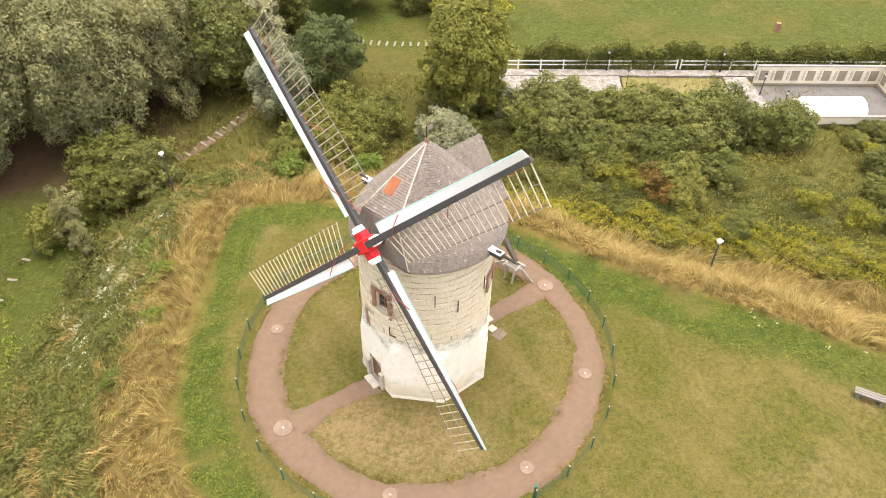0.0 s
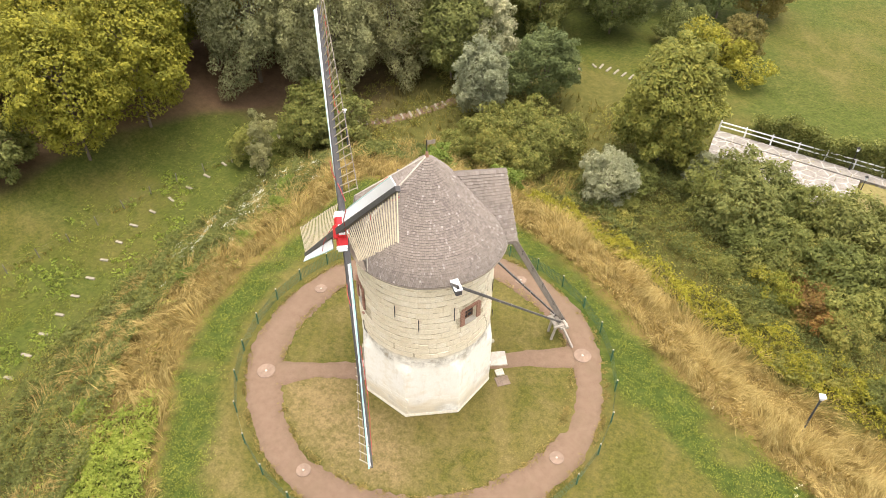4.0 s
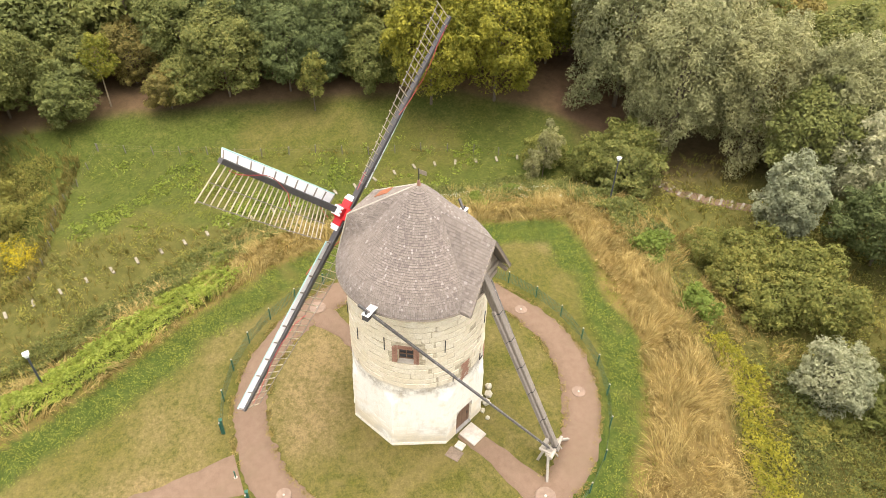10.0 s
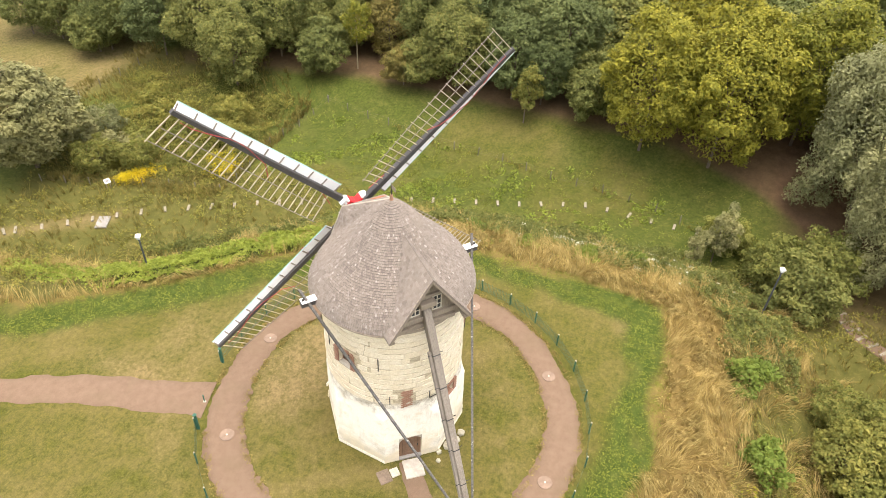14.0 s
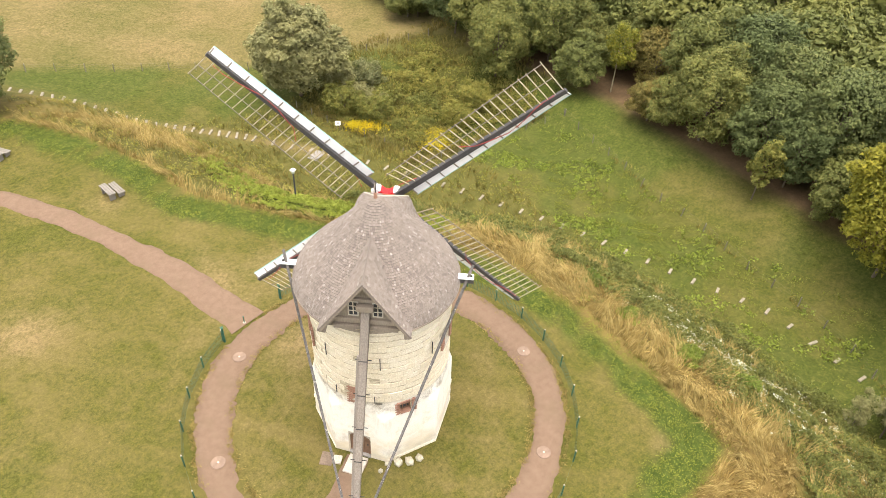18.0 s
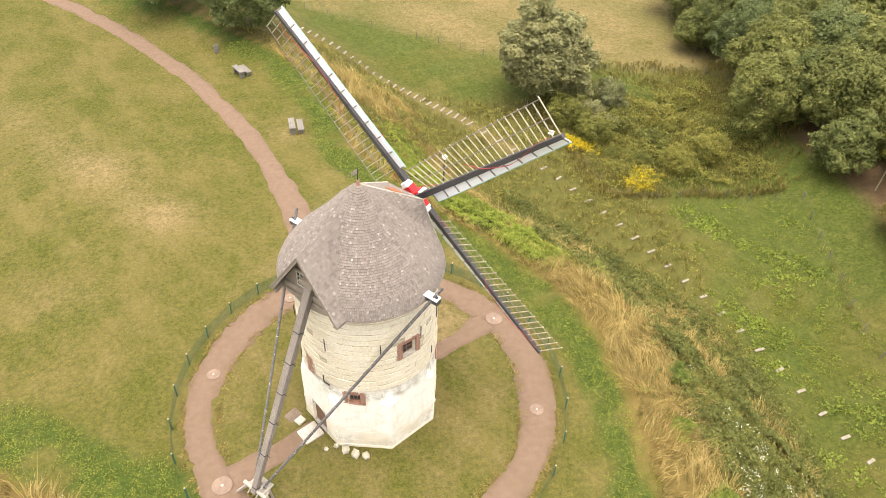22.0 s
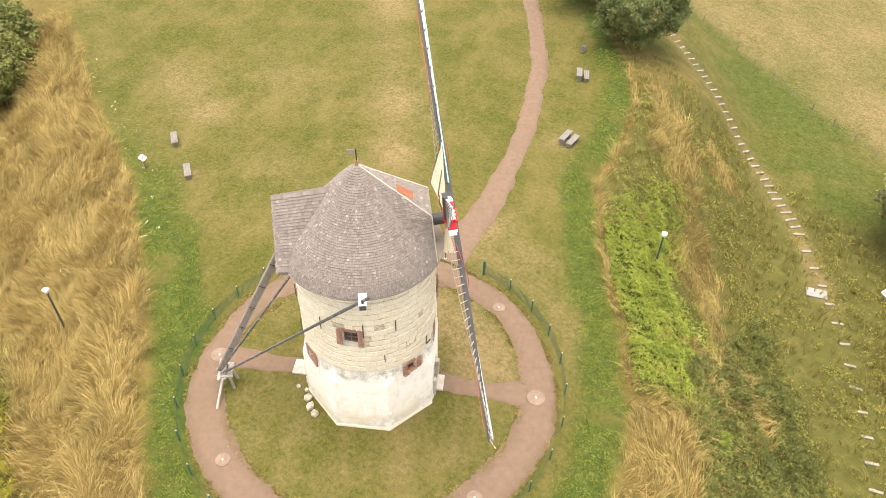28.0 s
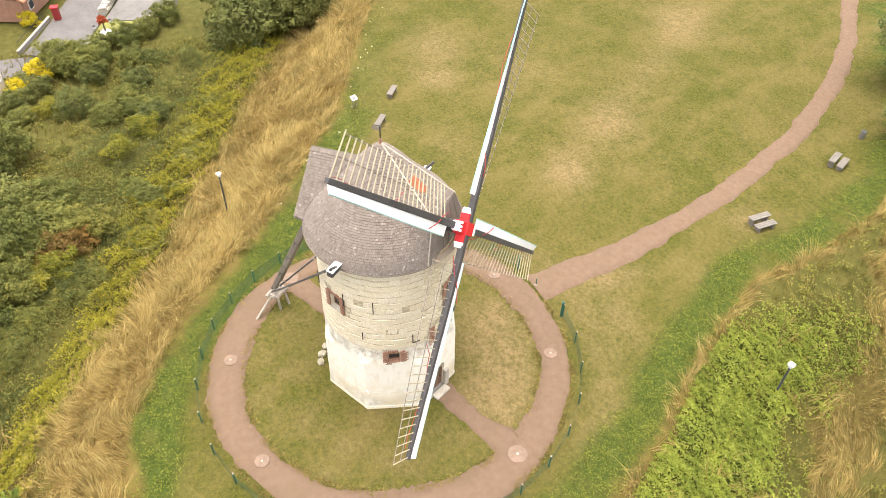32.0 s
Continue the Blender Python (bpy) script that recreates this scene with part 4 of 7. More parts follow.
def brick_patch(a0, a1, z0, z1, name, label):
    """A patch of small bricks let into the wall."""
    vs, fs = [], []
    z, row = z0, 0
    while z < z1:
        a = a0 + (1.4 if row % 2 else 0)
        while a < a1:
            if rng.random() > 0.12:
                p = tower_radius(a + 1.2, z) + 0.012 + 0.02 * rng.random()
                n = len(vs)
                for r in (p - 0.1, p):
                    for aa, zz in ((a, z), (a + 2.6, z), (a + 2.6, z + 0.075), (a, z + 0.075)):
                        vs.append(wall_point(aa, zz, r))
                fs += [(n + 4, n + 5, n + 6, n + 7), (n, n + 1, n + 5, n + 4), (n + 1, n + 2, n + 6, n + 5), (n + 2, n + 3, n + 7, n + 6), (n + 3, n, n + 4, n + 7)]
            a += 2.85
        z += 0.092
        row += 1
    ob = raw(name, vs, fs, M_BRICK, tower, label)
    ob["kind"] = "stuff"


brick_patch(28.5, 36.5, 5.15, 6.55, "brick_infill", "bricked-up opening over the door")
brick_patch(206, 211.5, 4.9, 6.4, "brick_infill", "bricked-up opening in red brick")
brick_patch(167, 170, 4.15, 4.6, "brick_infill", "broken red brick beside the window")
brick_patch(179.5, 184, 4.4, 5.1, "brick_infill", "broken red brick beside the window")


def wall_anchor(a, z, size=0.95, hook=False):
    r = tower_radius(a, z) + 0.13
    bm = boxed((0.045, 0.05, size), None, 0.008)
    if hook:
        box(bm, (0.045, 0.42, 0.05), pose(0, 0.2, -size / 2))
    ob = part("wall_anchor", bm, M_IRON, mill, "black iron wall anchor")
    ob.matrix_basis = LEANING @ pose(0, 0, 0, 0, 0, a) @ pose(r, 0, z)


for a, z, s, hk in ((-63, 8.4, 0.95, 0), (-35, 9.0, 1.0, 0), (12, 8.9, 0.95, 0), (57, 8.9, 0.95, 0), (100, 8.9, 0.95, 0), (135, 9.0, 0.95, 0), (160, 9.0, 0.9, 0), (190, 6.3, 0.7, 1), (240, 6.2, 0.7, 1), (52, 5.9, 0.6, 1), (20, 6.0, 0.7, 0), (150, 6.6, 0.6, 0), (-82, 9.2, 0.9, 0)):
    wall_anchor(a, z, s, bool(hk))


# ---- the cap: FRONT is +x in its own space ----
cap_at = pose(0.28, 0.03, 0, 0, 0, FRONT)
ZB = [16.8, 16.5, 15.8, 15.2, 14.6, 13.75, 13.0, 12.3, 11.75]
RB = [0.0, 0.46, 1.14, 1.62, 2.14, 2.95, 3.68, 4.18, 4.43]
ZH = [16.8, 14.2, 11.75]
RH = [0.0, 3.86, 4.5]
AH = [18.3, 18.3, 28.5]


def cap_point(u, z):
    """A point of the shingled roof: u runs from -1 to 1 round the back, between the two front hips; z is the height."""
    rb = np.interp(-z, [-v for v in ZB], RB)
    rh = np.interp(-z, [-v for v in ZH], RH)
    ah = np.interp(-z, [-v for v in ZH], AH)
    az = ah + (180 - ah) * (1 - abs(u))
    w = float(ease(az, 17, 38))
    r = rh * (1 - w) + rb * w
    s = 1 if u >= 0 else -1
    return Vector((r * math.cos(radians(az)), s * r * math.sin(radians(az)), z)), az, r


def in_dormer(p):
    """Whether a roof point lies under the dormer's roof."""
    return p.x < -0.8 and abs(p.y) < 2.25 and p.z < 15.05 + 0.6 * (p.x + 4.42) / 4.1 * (1 - abs(p.y) / 2.28) - abs(p.y) * 1.44 - 0.1 and p.x < 0


def shingle_rows(points, out_v, out_f, thick=0.042):
    """One row of shingles: points gives (lower left, lower right, upper right, upper left, outward) for each."""
    for a, b, c, d, nrm in points:
        n = len(out_v)
        lift = thick * (0.92 + 0.2 * rng.random())
        sag = nrm * lift
        lowj = (d - a) * float(rng.normal(0, 0.05))
        worn = (d - a) * (0.12 + 0.08 * float(rng.random()))
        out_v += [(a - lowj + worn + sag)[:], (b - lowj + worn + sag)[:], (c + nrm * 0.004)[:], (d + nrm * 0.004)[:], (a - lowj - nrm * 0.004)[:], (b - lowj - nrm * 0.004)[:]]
        # the second face, the sloping lower end, carries the painted dark row line
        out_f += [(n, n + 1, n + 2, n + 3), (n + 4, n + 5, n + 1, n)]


def darken_ends(ob):
    """Give the lower ends of the shingles a darker colour: painted shade and dirt between the rows."""
    ob.data.materials.append(M_SHADE_DIRT)
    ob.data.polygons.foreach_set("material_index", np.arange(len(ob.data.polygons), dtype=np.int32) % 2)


def cap_roof():
    vs, fs = [], []
    nu, zs = 72, np.concatenate([np.linspace(16.8, 14.2, 14), np.linspace(14.0, 11.75, 12)])
    for z in zs:
        for i in range(nu + 1):
            vs.append(cap_point(-1 + 2 * i / nu, z)[0][:])
    for k in range(len(zs) - 1):
        for i in range(nu):
            f = (k * (nu + 1) + i, k * (nu + 1) + i + 1, (k + 1) * (nu + 1) + i + 1, (k + 1) * (nu + 1) + i)
            mid = sum((Vector(vs[j]) for j in f), Vector()) / 4
            if not in_dormer(mid):
                fs.append(f)
    # the backing has the same dark tone, as painted shade in the gaps
    roof = raw("cap_roof", vs, fs, M_SHADE_DIRT, mill, "domed cap roof of weathered grey oak shingles", True)
    roof.matrix_basis = cap_at
    sv, sf = [], []
    z, row = 16.72, 0
    while z > 11.78:
        drop = 0.1
        run = (cap_point(0.3, z)[0] - cap_point(0.3, z - drop)[0]).length
        zl = z - drop * 0.135 / run
        _, _, r = cap_point(0.3, zl)
        length = 0.0
        prev = cap_point(-1, zl)[0]
        for i in range(1, 40):
            cur = cap_point(-1 + i / 20, zl)[0]
            length += (cur - prev).length
            prev = cur
        n = max(6, int(length / 0.112))
        shift = 0.5 * (row % 2)
        pts = []
        u = np.clip((np.arange(n + 1) + shift + rng.normal(0, 0.1, n + 1)) / n * 2 - 1, -1, 1)
        for i in range(n):
            if u[i + 1] - u[i] < 1e-4:
                continue
            a, b = cap_point(u[i], zl)[0], cap_point(u[i + 1] - 0.2 / n, zl)[0]
            c, d = cap_point(u[i + 1] - 0.2 / n, min(16.79, z + 0.05))[0], cap_point(u[i], min(16.79, z + 0.05))[0]
            if in_dormer((a + b) / 2):
                continue
            nrm = (b - a).cross(d - a)
            if nrm.length < 1e-6:
                continue
            nrm.normalize()
            if nrm.dot(Vector((a.x, a.y, 1.0))) < 0:
                nrm = -nrm
            pts.append((a, b, c, d, nrm))
        shingle_rows(pts, sv, sf)
        z = zl
        row += 1
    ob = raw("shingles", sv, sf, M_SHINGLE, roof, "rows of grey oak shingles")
    darken_ends(ob)
    ob["kind"] = "stuff"
    return roof


roof = cap_roof()


def plane_shingles(name, a, b, c, d, parent, wide=0.17, tall=0.15, keep=None):
    """Shingles over a flat piece of roof: a, b along its foot, d, c along its top."""
    a, b, c, d = map(Vector, (a, b, c, d))
    nrm = (b - a).cross(d - a)
    if nrm.length < 1e-6:
        nrm = (b - a).cross(c - a)
    nrm.normalize()
    if nrm.z < 0:
        nrm = -nrm
    sv, sf = [], []
    rows = max(1, int(((d + c) / 2 - (a + b) / 2).length / tall))
    for k in range(rows):
        p, q = a.lerp(d, k / rows), b.lerp(c, k / rows)
        p2, q2 = a.lerp(d, min(1, (k + 1.35) / rows)), b.lerp(c, min(1, (k + 1.35) / rows))
        n = max(1, int((q - p).length / wide))
        pts = []
        for i in range(n):
            s0, s1 = max(0, (i + 0.5 * (k % 2) - 0.25) / n), min(1, (i + 0.94 + 0.5 * (k % 2) - 0.25) / n)
            pts.append((p.lerp(q, s0), p.lerp(q, s1), p2.lerp(q2, s1), p2.lerp(q2, s0), nrm))
        shingle_rows(pts, sv, sf)
    ob = raw(name, sv, sf, M_SHINGLE, parent, "rows of grey oak shingles")
    darken_ends(ob)
    ob["kind"] = "stuff"


CL, CR = Vector((3.66, 1.21, 14.2)), Vector((3.66, -1.21, 14.2))
DL, DR = Vector((3.92, 2.12, 11.75)), Vector((3.92, -2.12, 11.75))
APEX = Vector((0, 0, 16.8))


def cap_front():
    bm = bmesh.new()
    vs = [bm.verts.new(p) for p in (APEX, CL, CR)]
    bm.faces.new(vs)
    lo = [bm.verts.new(p - Vector((0.05, 0, 0.12))) for p in (CL, CR)]
    bm.faces.new((vs[1], lo[0], lo[1], vs[2]))
    panel = part("front_roof", bm, M_SHINGLE, mill, "small sloping front roof over the sail shaft")
    panel.matrix_basis = cap_at
    plane_shingles("shingles", CR, CL, APEX + (CL - APEX) * 0.03, APEX + (CR - APEX) * 0.03, panel)
    # upright boards of the front wall
    bm = bmesh.new()
    bm.faces.new([bm.verts.new(p - Vector((0.07, 0, 0))) for p in (DL, DR, CR, CL)])
    wall = part("front_wall", bm, M_GREYBOARD, mill, "upright grey boards behind the sails")
    wall.matrix_basis = cap_at
    n = 13
    for i in range(n):
        s0, s1 = i / n, (i + 0.94) / n
        bm = bmesh.new()
        q = [DL.lerp(DR, s0), DL.lerp(DR, s1), CL.lerp(CR, s1) - Vector((0, 0, 0.05)), CL.lerp(CR, s0) - Vector((0, 0, 0.05))]
        f = [bm.verts.new(p + Vector((0.03 + 0.012 * (i % 2), 0, 0))) for p in q]
        k = [bm.verts.new(p - Vector((0.06, 0, 0))) for p in q]
        bm.faces.new(f)
        for j in range(4):
            bm.faces.new((f[j], f[(j + 1) % 4], k[(j + 1) % 4], k[j]))
        part("board", bm, M_GREYBOARD, wall)
    # pale mortared hips
    for s in (1, -1):
        bm = bmesh.new()
        f = lambda p: Vector((p.x, p.y * s, p.z))
        rod(bm, f(APEX) + Vector((0, 0, 0.02)), f(CL) + Vector((0, 0, 0.03)), 0.045, n=6)
        rod(bm, f(CL) + Vector((0, 0, 0.03)), f(DL) + Vector((0, 0, 0.03)), 0.035, n=6)
        hip = part("hip", bm, M_PALE, mill, "pale weathered hip cap")
        hip.matrix_basis = cap_at
    # rust-red hatch
    c = (APEX * 0.36 + (CL + CR) * 0.32) + (CR - CL) * 0.13
    slope = math.degrees(math.atan2(2.6, 3.66))
    hatch = part("hatch", boxed((1.0, 0.62, 0.06), None, 0.01), M_RUST, mill, "rust-red metal hatch in the front roof")
    hatch.matrix_basis = cap_at @ pose(c.x, c.y, c.z + 0.06, 0, slope, 0)
    part("hatch_frame", boxed((1.14, 0.76, 0.04), pose(0, 0, -0.02), 0.01), M_GREYBOARD, hatch)
    # finial with a weather vane
    fin = part("finial", rodded((0, 0, 16.7), (0, 0, 17.75), 0.03), M_IRON, mill, "weather vane on the tip of the cap")
    fin.matrix_basis = cap_at
    part("socket", rodded((0, 0, 16.7), (0, 0, 17.05), 0.11, 0.07), M_BRICK, fin)
    part("vane", boxed((0.42, 0.02, 0.24), pose(-0.24, 0, 17.58), 0.0), M_OLDWOOD, fin)
    # eaves: soffit, curb and hanging boards
    bm = bmesh.new()
    n = 96
    ring = []
    for r, z in ((3.7, 11.6), (3.7, 11.74), (4.45, 11.745), (4.47, 11.67), (4.05, 11.62), (4.05, 11.42), (3.9, 11.42)):
        ring.append([bm.verts.new((r * math.cos(2 * math.pi * i / n), r * math.sin(2 * math.pi * i / n), z)) for i in range(n)])
    for p, q in zip(ring[1:-1], ring[2:]):
        for i in range(n):
            a = 360 * i / n
            if min(a, 360 - a) < 27 and p is not ring[3] and p is not ring[4] and p is not ring[5]:
                continue
            if abs(a - 180) < 27 and (p is ring[1] or p is ring[2] or p is ring[3]):
                continue
            bm.faces.new((p[i], p[(i + 1) % n], q[(i + 1) % n], q[i]))
    eaves = part("eaves_board", bm, M_OLDWOOD, mill, "weathered wooden eaves boards")
    eaves.matrix_basis = cap_at


cap_front()


M_CREAM = grainy("old_cream_paint", (0.42, 0.38, 0.30), (0.62, 0.57, 0.47), 6, 0.7)


def dormer():
    """The gabled dormer at the back of the cap, where the tail pole comes out."""
    xg, xw, hw, zb, zt = -4.42, -3.75, 2.28, 11.8, 15.12
    bm = bmesh.new()
    bm.faces.new([bm.verts.new((xw + 0.02, y, z)) for y, z in ((-2.0, 11.5), (2.0, 11.5), (2.0, 12.0), (0.0, zt - 0.22), (-2.0, 12.0))])
    ob = part("dormer_wall", bm, M_OLDWOOD, mill, "grey boarded gable of the rear dormer")
    ob.matrix_basis = cap_at
    n = 18
    for i in range(n):
        y0, y1 = -2.0 + 4.0 * i / n, -2.0 + 4.0 * (i + 0.94) / n
        z0, dx = 11.5, -0.012 * (i % 2)
        t0, t1 = max(z0 + 0.1, zt - 0.2 - abs(y0) * 1.46), max(z0 + 0.1, zt - 0.2 - abs(y1) * 1.46)
        bm = bmesh.new()
        q = ((y0, z0), (y1, z0), (y1, t1), (y0, t0))
        f = [bm.verts.new((xw + dx - 0.01, y, z)) for y, z in q]
        k = [bm.verts.new((xw + 0.015, y, z)) for y, z in q]
        bm.faces.new(f)
        for j in range(4):
            bm.faces.new((f[j], f[(j + 1) % 4], k[(j + 1) % 4], k[j]))
        part("board", bm, M_OLDWOOD, ob)
    for z, h, w in ((12.1, 0.3, 3.6), (13.55, 0.16, 1.7)):
        part("rail", boxed((0.16, w, h), pose(xw - 0.08, 0, z), 0.015), M_OLDWOOD, ob)
    part("lintel_block", boxed((0.3, 0.85, 0.34), pose(xw - 0.2, 0, 13.1), 0.02), M_OLDWOOD, ob)
    for s in (-1, 1):
        # roof slab, a little flared at the foot
        prof = [(0.0, zt), (0.75, zt - 1.12), (1.5, zt - 2.2), (hw, zb)]
        bm = bmesh.new()
        xs = (xg, 0.0)
        grid = []
        for y, z in prof:
            row = []
            for x in (xg, -0.3):
                up = 0.0 if x == xg else 0.6 * (1 - y / hw)
                row.append((bm.verts.new((x, s * y, z + up)), bm.verts.new((x, s * y, z + up - 0.13))))
            grid.append(row)
        for p, q in zip(grid[:-1], grid[1:]):
            bm.faces.new((p[0][0], p[1][0], q[1][0], q[0][0]))
            bm.faces.new((p[0][1], p[1][1], q[1][1], q[0][1]))
            bm.faces.new((p[0][0], q[0][0], q[0][1], p[0][1]))
        bm.faces.new((grid[-1][0][0], grid[-1][1][0], grid[-1][1][1], grid[-1][0][1]))
        slab = part("dormer_roof", bm, M_SHINGLE, mill, "shingled slope of the rear dormer")
        slab.matrix_basis = cap_at
        # shingles are laid where the slope stands clear of the dome
        sv, sf = [], []
        rows = 26
        pts_y = [p[0] for p in prof]
        pts_z = [p[1] for p in prof]
        for k in range(rows - 1):
            y0 = hw * (1 - k / rows)
            y1 = max(0.0, hw * (1 - (k + 1.4) / rows))
            z0, z1 = np.interp(y0, pts_y, pts_z), np.interp(y1, pts_y, pts_z)
            row = []
            x = xg - 0.02 + 0.085 * (k % 2)
            while x < -0.5:
                x2 = x + 0.165
                q = Vector((x2, s * y0, z0))
                rr = math.hypot(q.x, q.y)
                dome = np.interp(rr, RB, ZB)
                if z0 + 0.6 * (x2 - xg) / (-0.3 - xg) * (1 - y0 / hw) > dome - 0.12:
                    rise = lambda xx, yy: 0.6 * (xx - xg) / (-0.3 - xg) * (1 - yy / hw)
                    a, b = Vector((x, s * y0, z0 + rise(x, y0))), Vector((x2 - 0.008, s * y0, z0 + rise(x2, y0)))
                    c, d = Vector((x2 - 0.008, s * y1, z1 + rise(x2, y1))), Vector((x, s * y1, z1 + rise(x, y1)))
                    nrm = (b - a).cross(d - a).normalized()
                    if nrm.z < 0:
                        nrm = -nrm
                    row.append((a, b, c, d, nrm))
                x = x2
            shingle_rows(row, sv, sf)
        sh = raw("shingles", sv, sf, M_SHINGLE, slab, "rows of grey oak shingles")
        sh["kind"] = "stuff"
        part("bargeboard", beamed((xg + 0.04, s * 0.02, zt - 0.17), (xg + 0.04, s * (hw - 0.03), zb - 0.12), 0.07, 0.2), M_OLDWOOD, slab)
        part("eaves_bracket", beamed((xw, s * 1.95, 11.9), (xg + 0.1, s * 2.05, 11.55), 0.2), M_OLDWOOD, slab)
        # six-paned window
        w, h = 0.46, 0.92
        win = part("window", framed(w + 0.06, h + 0.06, 0.06, 0.07), M_CREAM, mill, "pale six-paned window in the rear dormer")
        win.matrix_basis = cap_at @ pose(xw - 0.06, s * 0.6, 12.9)
        part("glazing_bar", boxed((0.05, 0.045, h - 0.06)), M_CREAM, win)
        for z in (-h / 6, h / 6):
            part("glazing_bar", boxed((0.045, w - 0.06, 0.045), pose(0, 0, z)), M_CREAM, win)
        for y in (-w / 4, w / 4):
            for z in (-h / 3, 0, h / 3):
                pane = part("pane", boxed((0.012, w / 2 - 0.05, h / 3 - 0.05), pose(0, y, z)), M_GLASS, win)
    hole_bm = boxed((0.9, 3.2, 0.25), pose(-3.5, 0, 11.68))
    part("sill_beam", hole_bm, M_OLDWOOD, ob)


dormer()


# ---- tail pole, braces and winch ----
def tail():
    top, foot = (-3.6, 0, 13.0), (-9.55, 0, 1.25)
    pole = part("tail_pole", beamed(top, foot, 0.44, 0.44, 0.32, 0.03), M_POLE, mill, "long squared oak tail pole with iron bands")
    pole.matrix_basis = cap_at
    part("splice_timber", beamed((-4.75, 0.27, 10.55), (-8.9, 0.22, 2.3), 0.15, 0.22), M_GREYBOARD, pole, "thin grey timber strapped along the pole")
    d = (Vector(foot) - Vector(top))
    q = d.to_track_quat("Z", "Y").to_matrix().to_4x4()
    for t in (0.22, 0.36, 0.5, 0.64, 0.8, 0.97):
        p = Vector(top) + d * t
        w = 0.42 - 0.12 * t + 0.03
        part("iron_band", boxed((w, w, 0.07), Matrix.Translation(p) @ q, 0.01), M_IRON, pole)
        if t < 0.9:
            part("step_iron", rodded(p + Vector((0, -0.42, 0.02)), p + Vector((0, 0.42, 0.02)), 0.022), M_IRON, pole)
    winch = part("winch_frame", boxed((0.42, 1.3, 0.24), pose(-9.25, 0, 1.22), 0.04), M_GREYOAK, mill, "pale grey oak winch frame at the foot of the tail pole")
    winch.matrix_basis = cap_at
    part("cross_beam", boxed((0.3, 0.95, 0.18), pose(-8.8, 0, 1.42), 0.03), M_GREYOAK, winch)
    part("drum", rodded((-9.45, -0.85, 1.42), (-9.45, 0.85, 1.42), 0.11, n=12), M_GREYOAK, winch)
    for top_at, foot_at in (((-9.25, 0.62, 1.25), (-9.71, 1.49, -0.05)), ((-9.25, -0.6, 1.25), (-9.65, -1.96, -0.05)), ((-8.9, -0.35, 1.35), (-8.75, -0.4, -0.05)), ((-8.9, 0.35, 1.35), (-8.6, 0.36, -0.05))):
        part("leg", beamed(top_at, foot_at, 0.15), M_GREYOAK, winch)
    for y in (-0.5, 0.5):
        part("side_rail", boxed((0.95, 0.16, 0.16), pose(-9.08, y, 1.36), 0.03), M_GREYOAK, winch)
    for y in (-0.28, 0.3):
        part("crank_bar", beamed((-9.75, y, 1.15), (-8.95, y * 1.2, 1.95), 0.07), M_GREYOAK, winch)
    for s in (-1, 1):
        b = part("side_beam", boxed((0.34, 1.3, 0.30), pose(-0.05, s * 4.5, 11.85), 0.02), M_DARKWOOD, mill, "timber beam end under the cap, with a white lid")
        b.matrix_basis = cap_at
        part("lid", boxed((0.42, 0.95, 0.06), pose(-0.05, s * 4.65, 12.04), 0.01), M_WHITE, b, "white sheet lid")
        part("hook", boxed((0.12, 0.12, 0.45), pose(-0.05, s * 5.0, 11.95), 0.01), M_IRON, b)
        br = part("brace", beamed((0.35, s * 5.05, 12.55), (-9.15, s * 0.32, 1.55), 0.14, 0.14, 0.12), M_BRACE, mill, "long weathered brace from the cap to the winch")
        br.matrix_basis = cap_at


tail()


# ---- shaft, poll end and sails ----
HUB = Vector((4.78, 0.1, 13.08))
TILT_BACK = 8.5
head = cap_at @ Matrix.Translation(HUB) @ pose(0, 0, 0, 0, -TILT_BACK, 0)   # +x outwards
bm = rodded((-1.6, 0, 0), (-0.25, 0, 0), 0.36, 0.33, 16)
shaft = part("wind_shaft", bm, M_DARKWOOD, mill, "dark wooden wind shaft")
shaft.matrix_basis = head
poll = part("poll_end", boxed((0.75, 0.72, 0.72), pose(0, 0, 0, 45), 0.04), M_RED, mill, "red painted poll end with white edges")
poll.matrix_basis = head
for k in range(4):
    m = pose(0, 0, 0, 45.9 + 90 * k)
    part("arm", boxed((0.5, 0.62, 0.42), m @ pose(0.04 if k % 2 else 0.0, 0, 0.55), 0.03), M_RED, poll)
    for y in (-0.2, 0.0, 0.2):
        part("wedge", boxed((0.5, 0.13, 0.16), m @ pose(0.04, y, 0.83), 0.02), M_WHITE, poll, "white wedge")
    part("collar", boxed((0.42, 0.46, 0.16), m @ pose(0.02, 0, 0.98), 0.02), M_WHITE, poll, "white band")

SAIL, BOARD, LATH_W = 12.25, 0.56, 1.88


def twist(u):
    return radians(21 - 2.2 * u)


def sail_point(u, v, n=0.0):
    """u along the stock, v towards the lattice, n outwards; the lattice leans back more near the hub."""
    t = twist(u)
    return Vector((n * math.cos(t) - v * math.sin(t), v * math.cos(t) + n * math.sin(t), u))


def board_edge(u):
    """How far the leading board reaches sideways and forwards."""
    return 0.74 - 0.027 * u + 0.03 * min(1, (u - 1.7) / 2), -0.02 + 0.018 * u


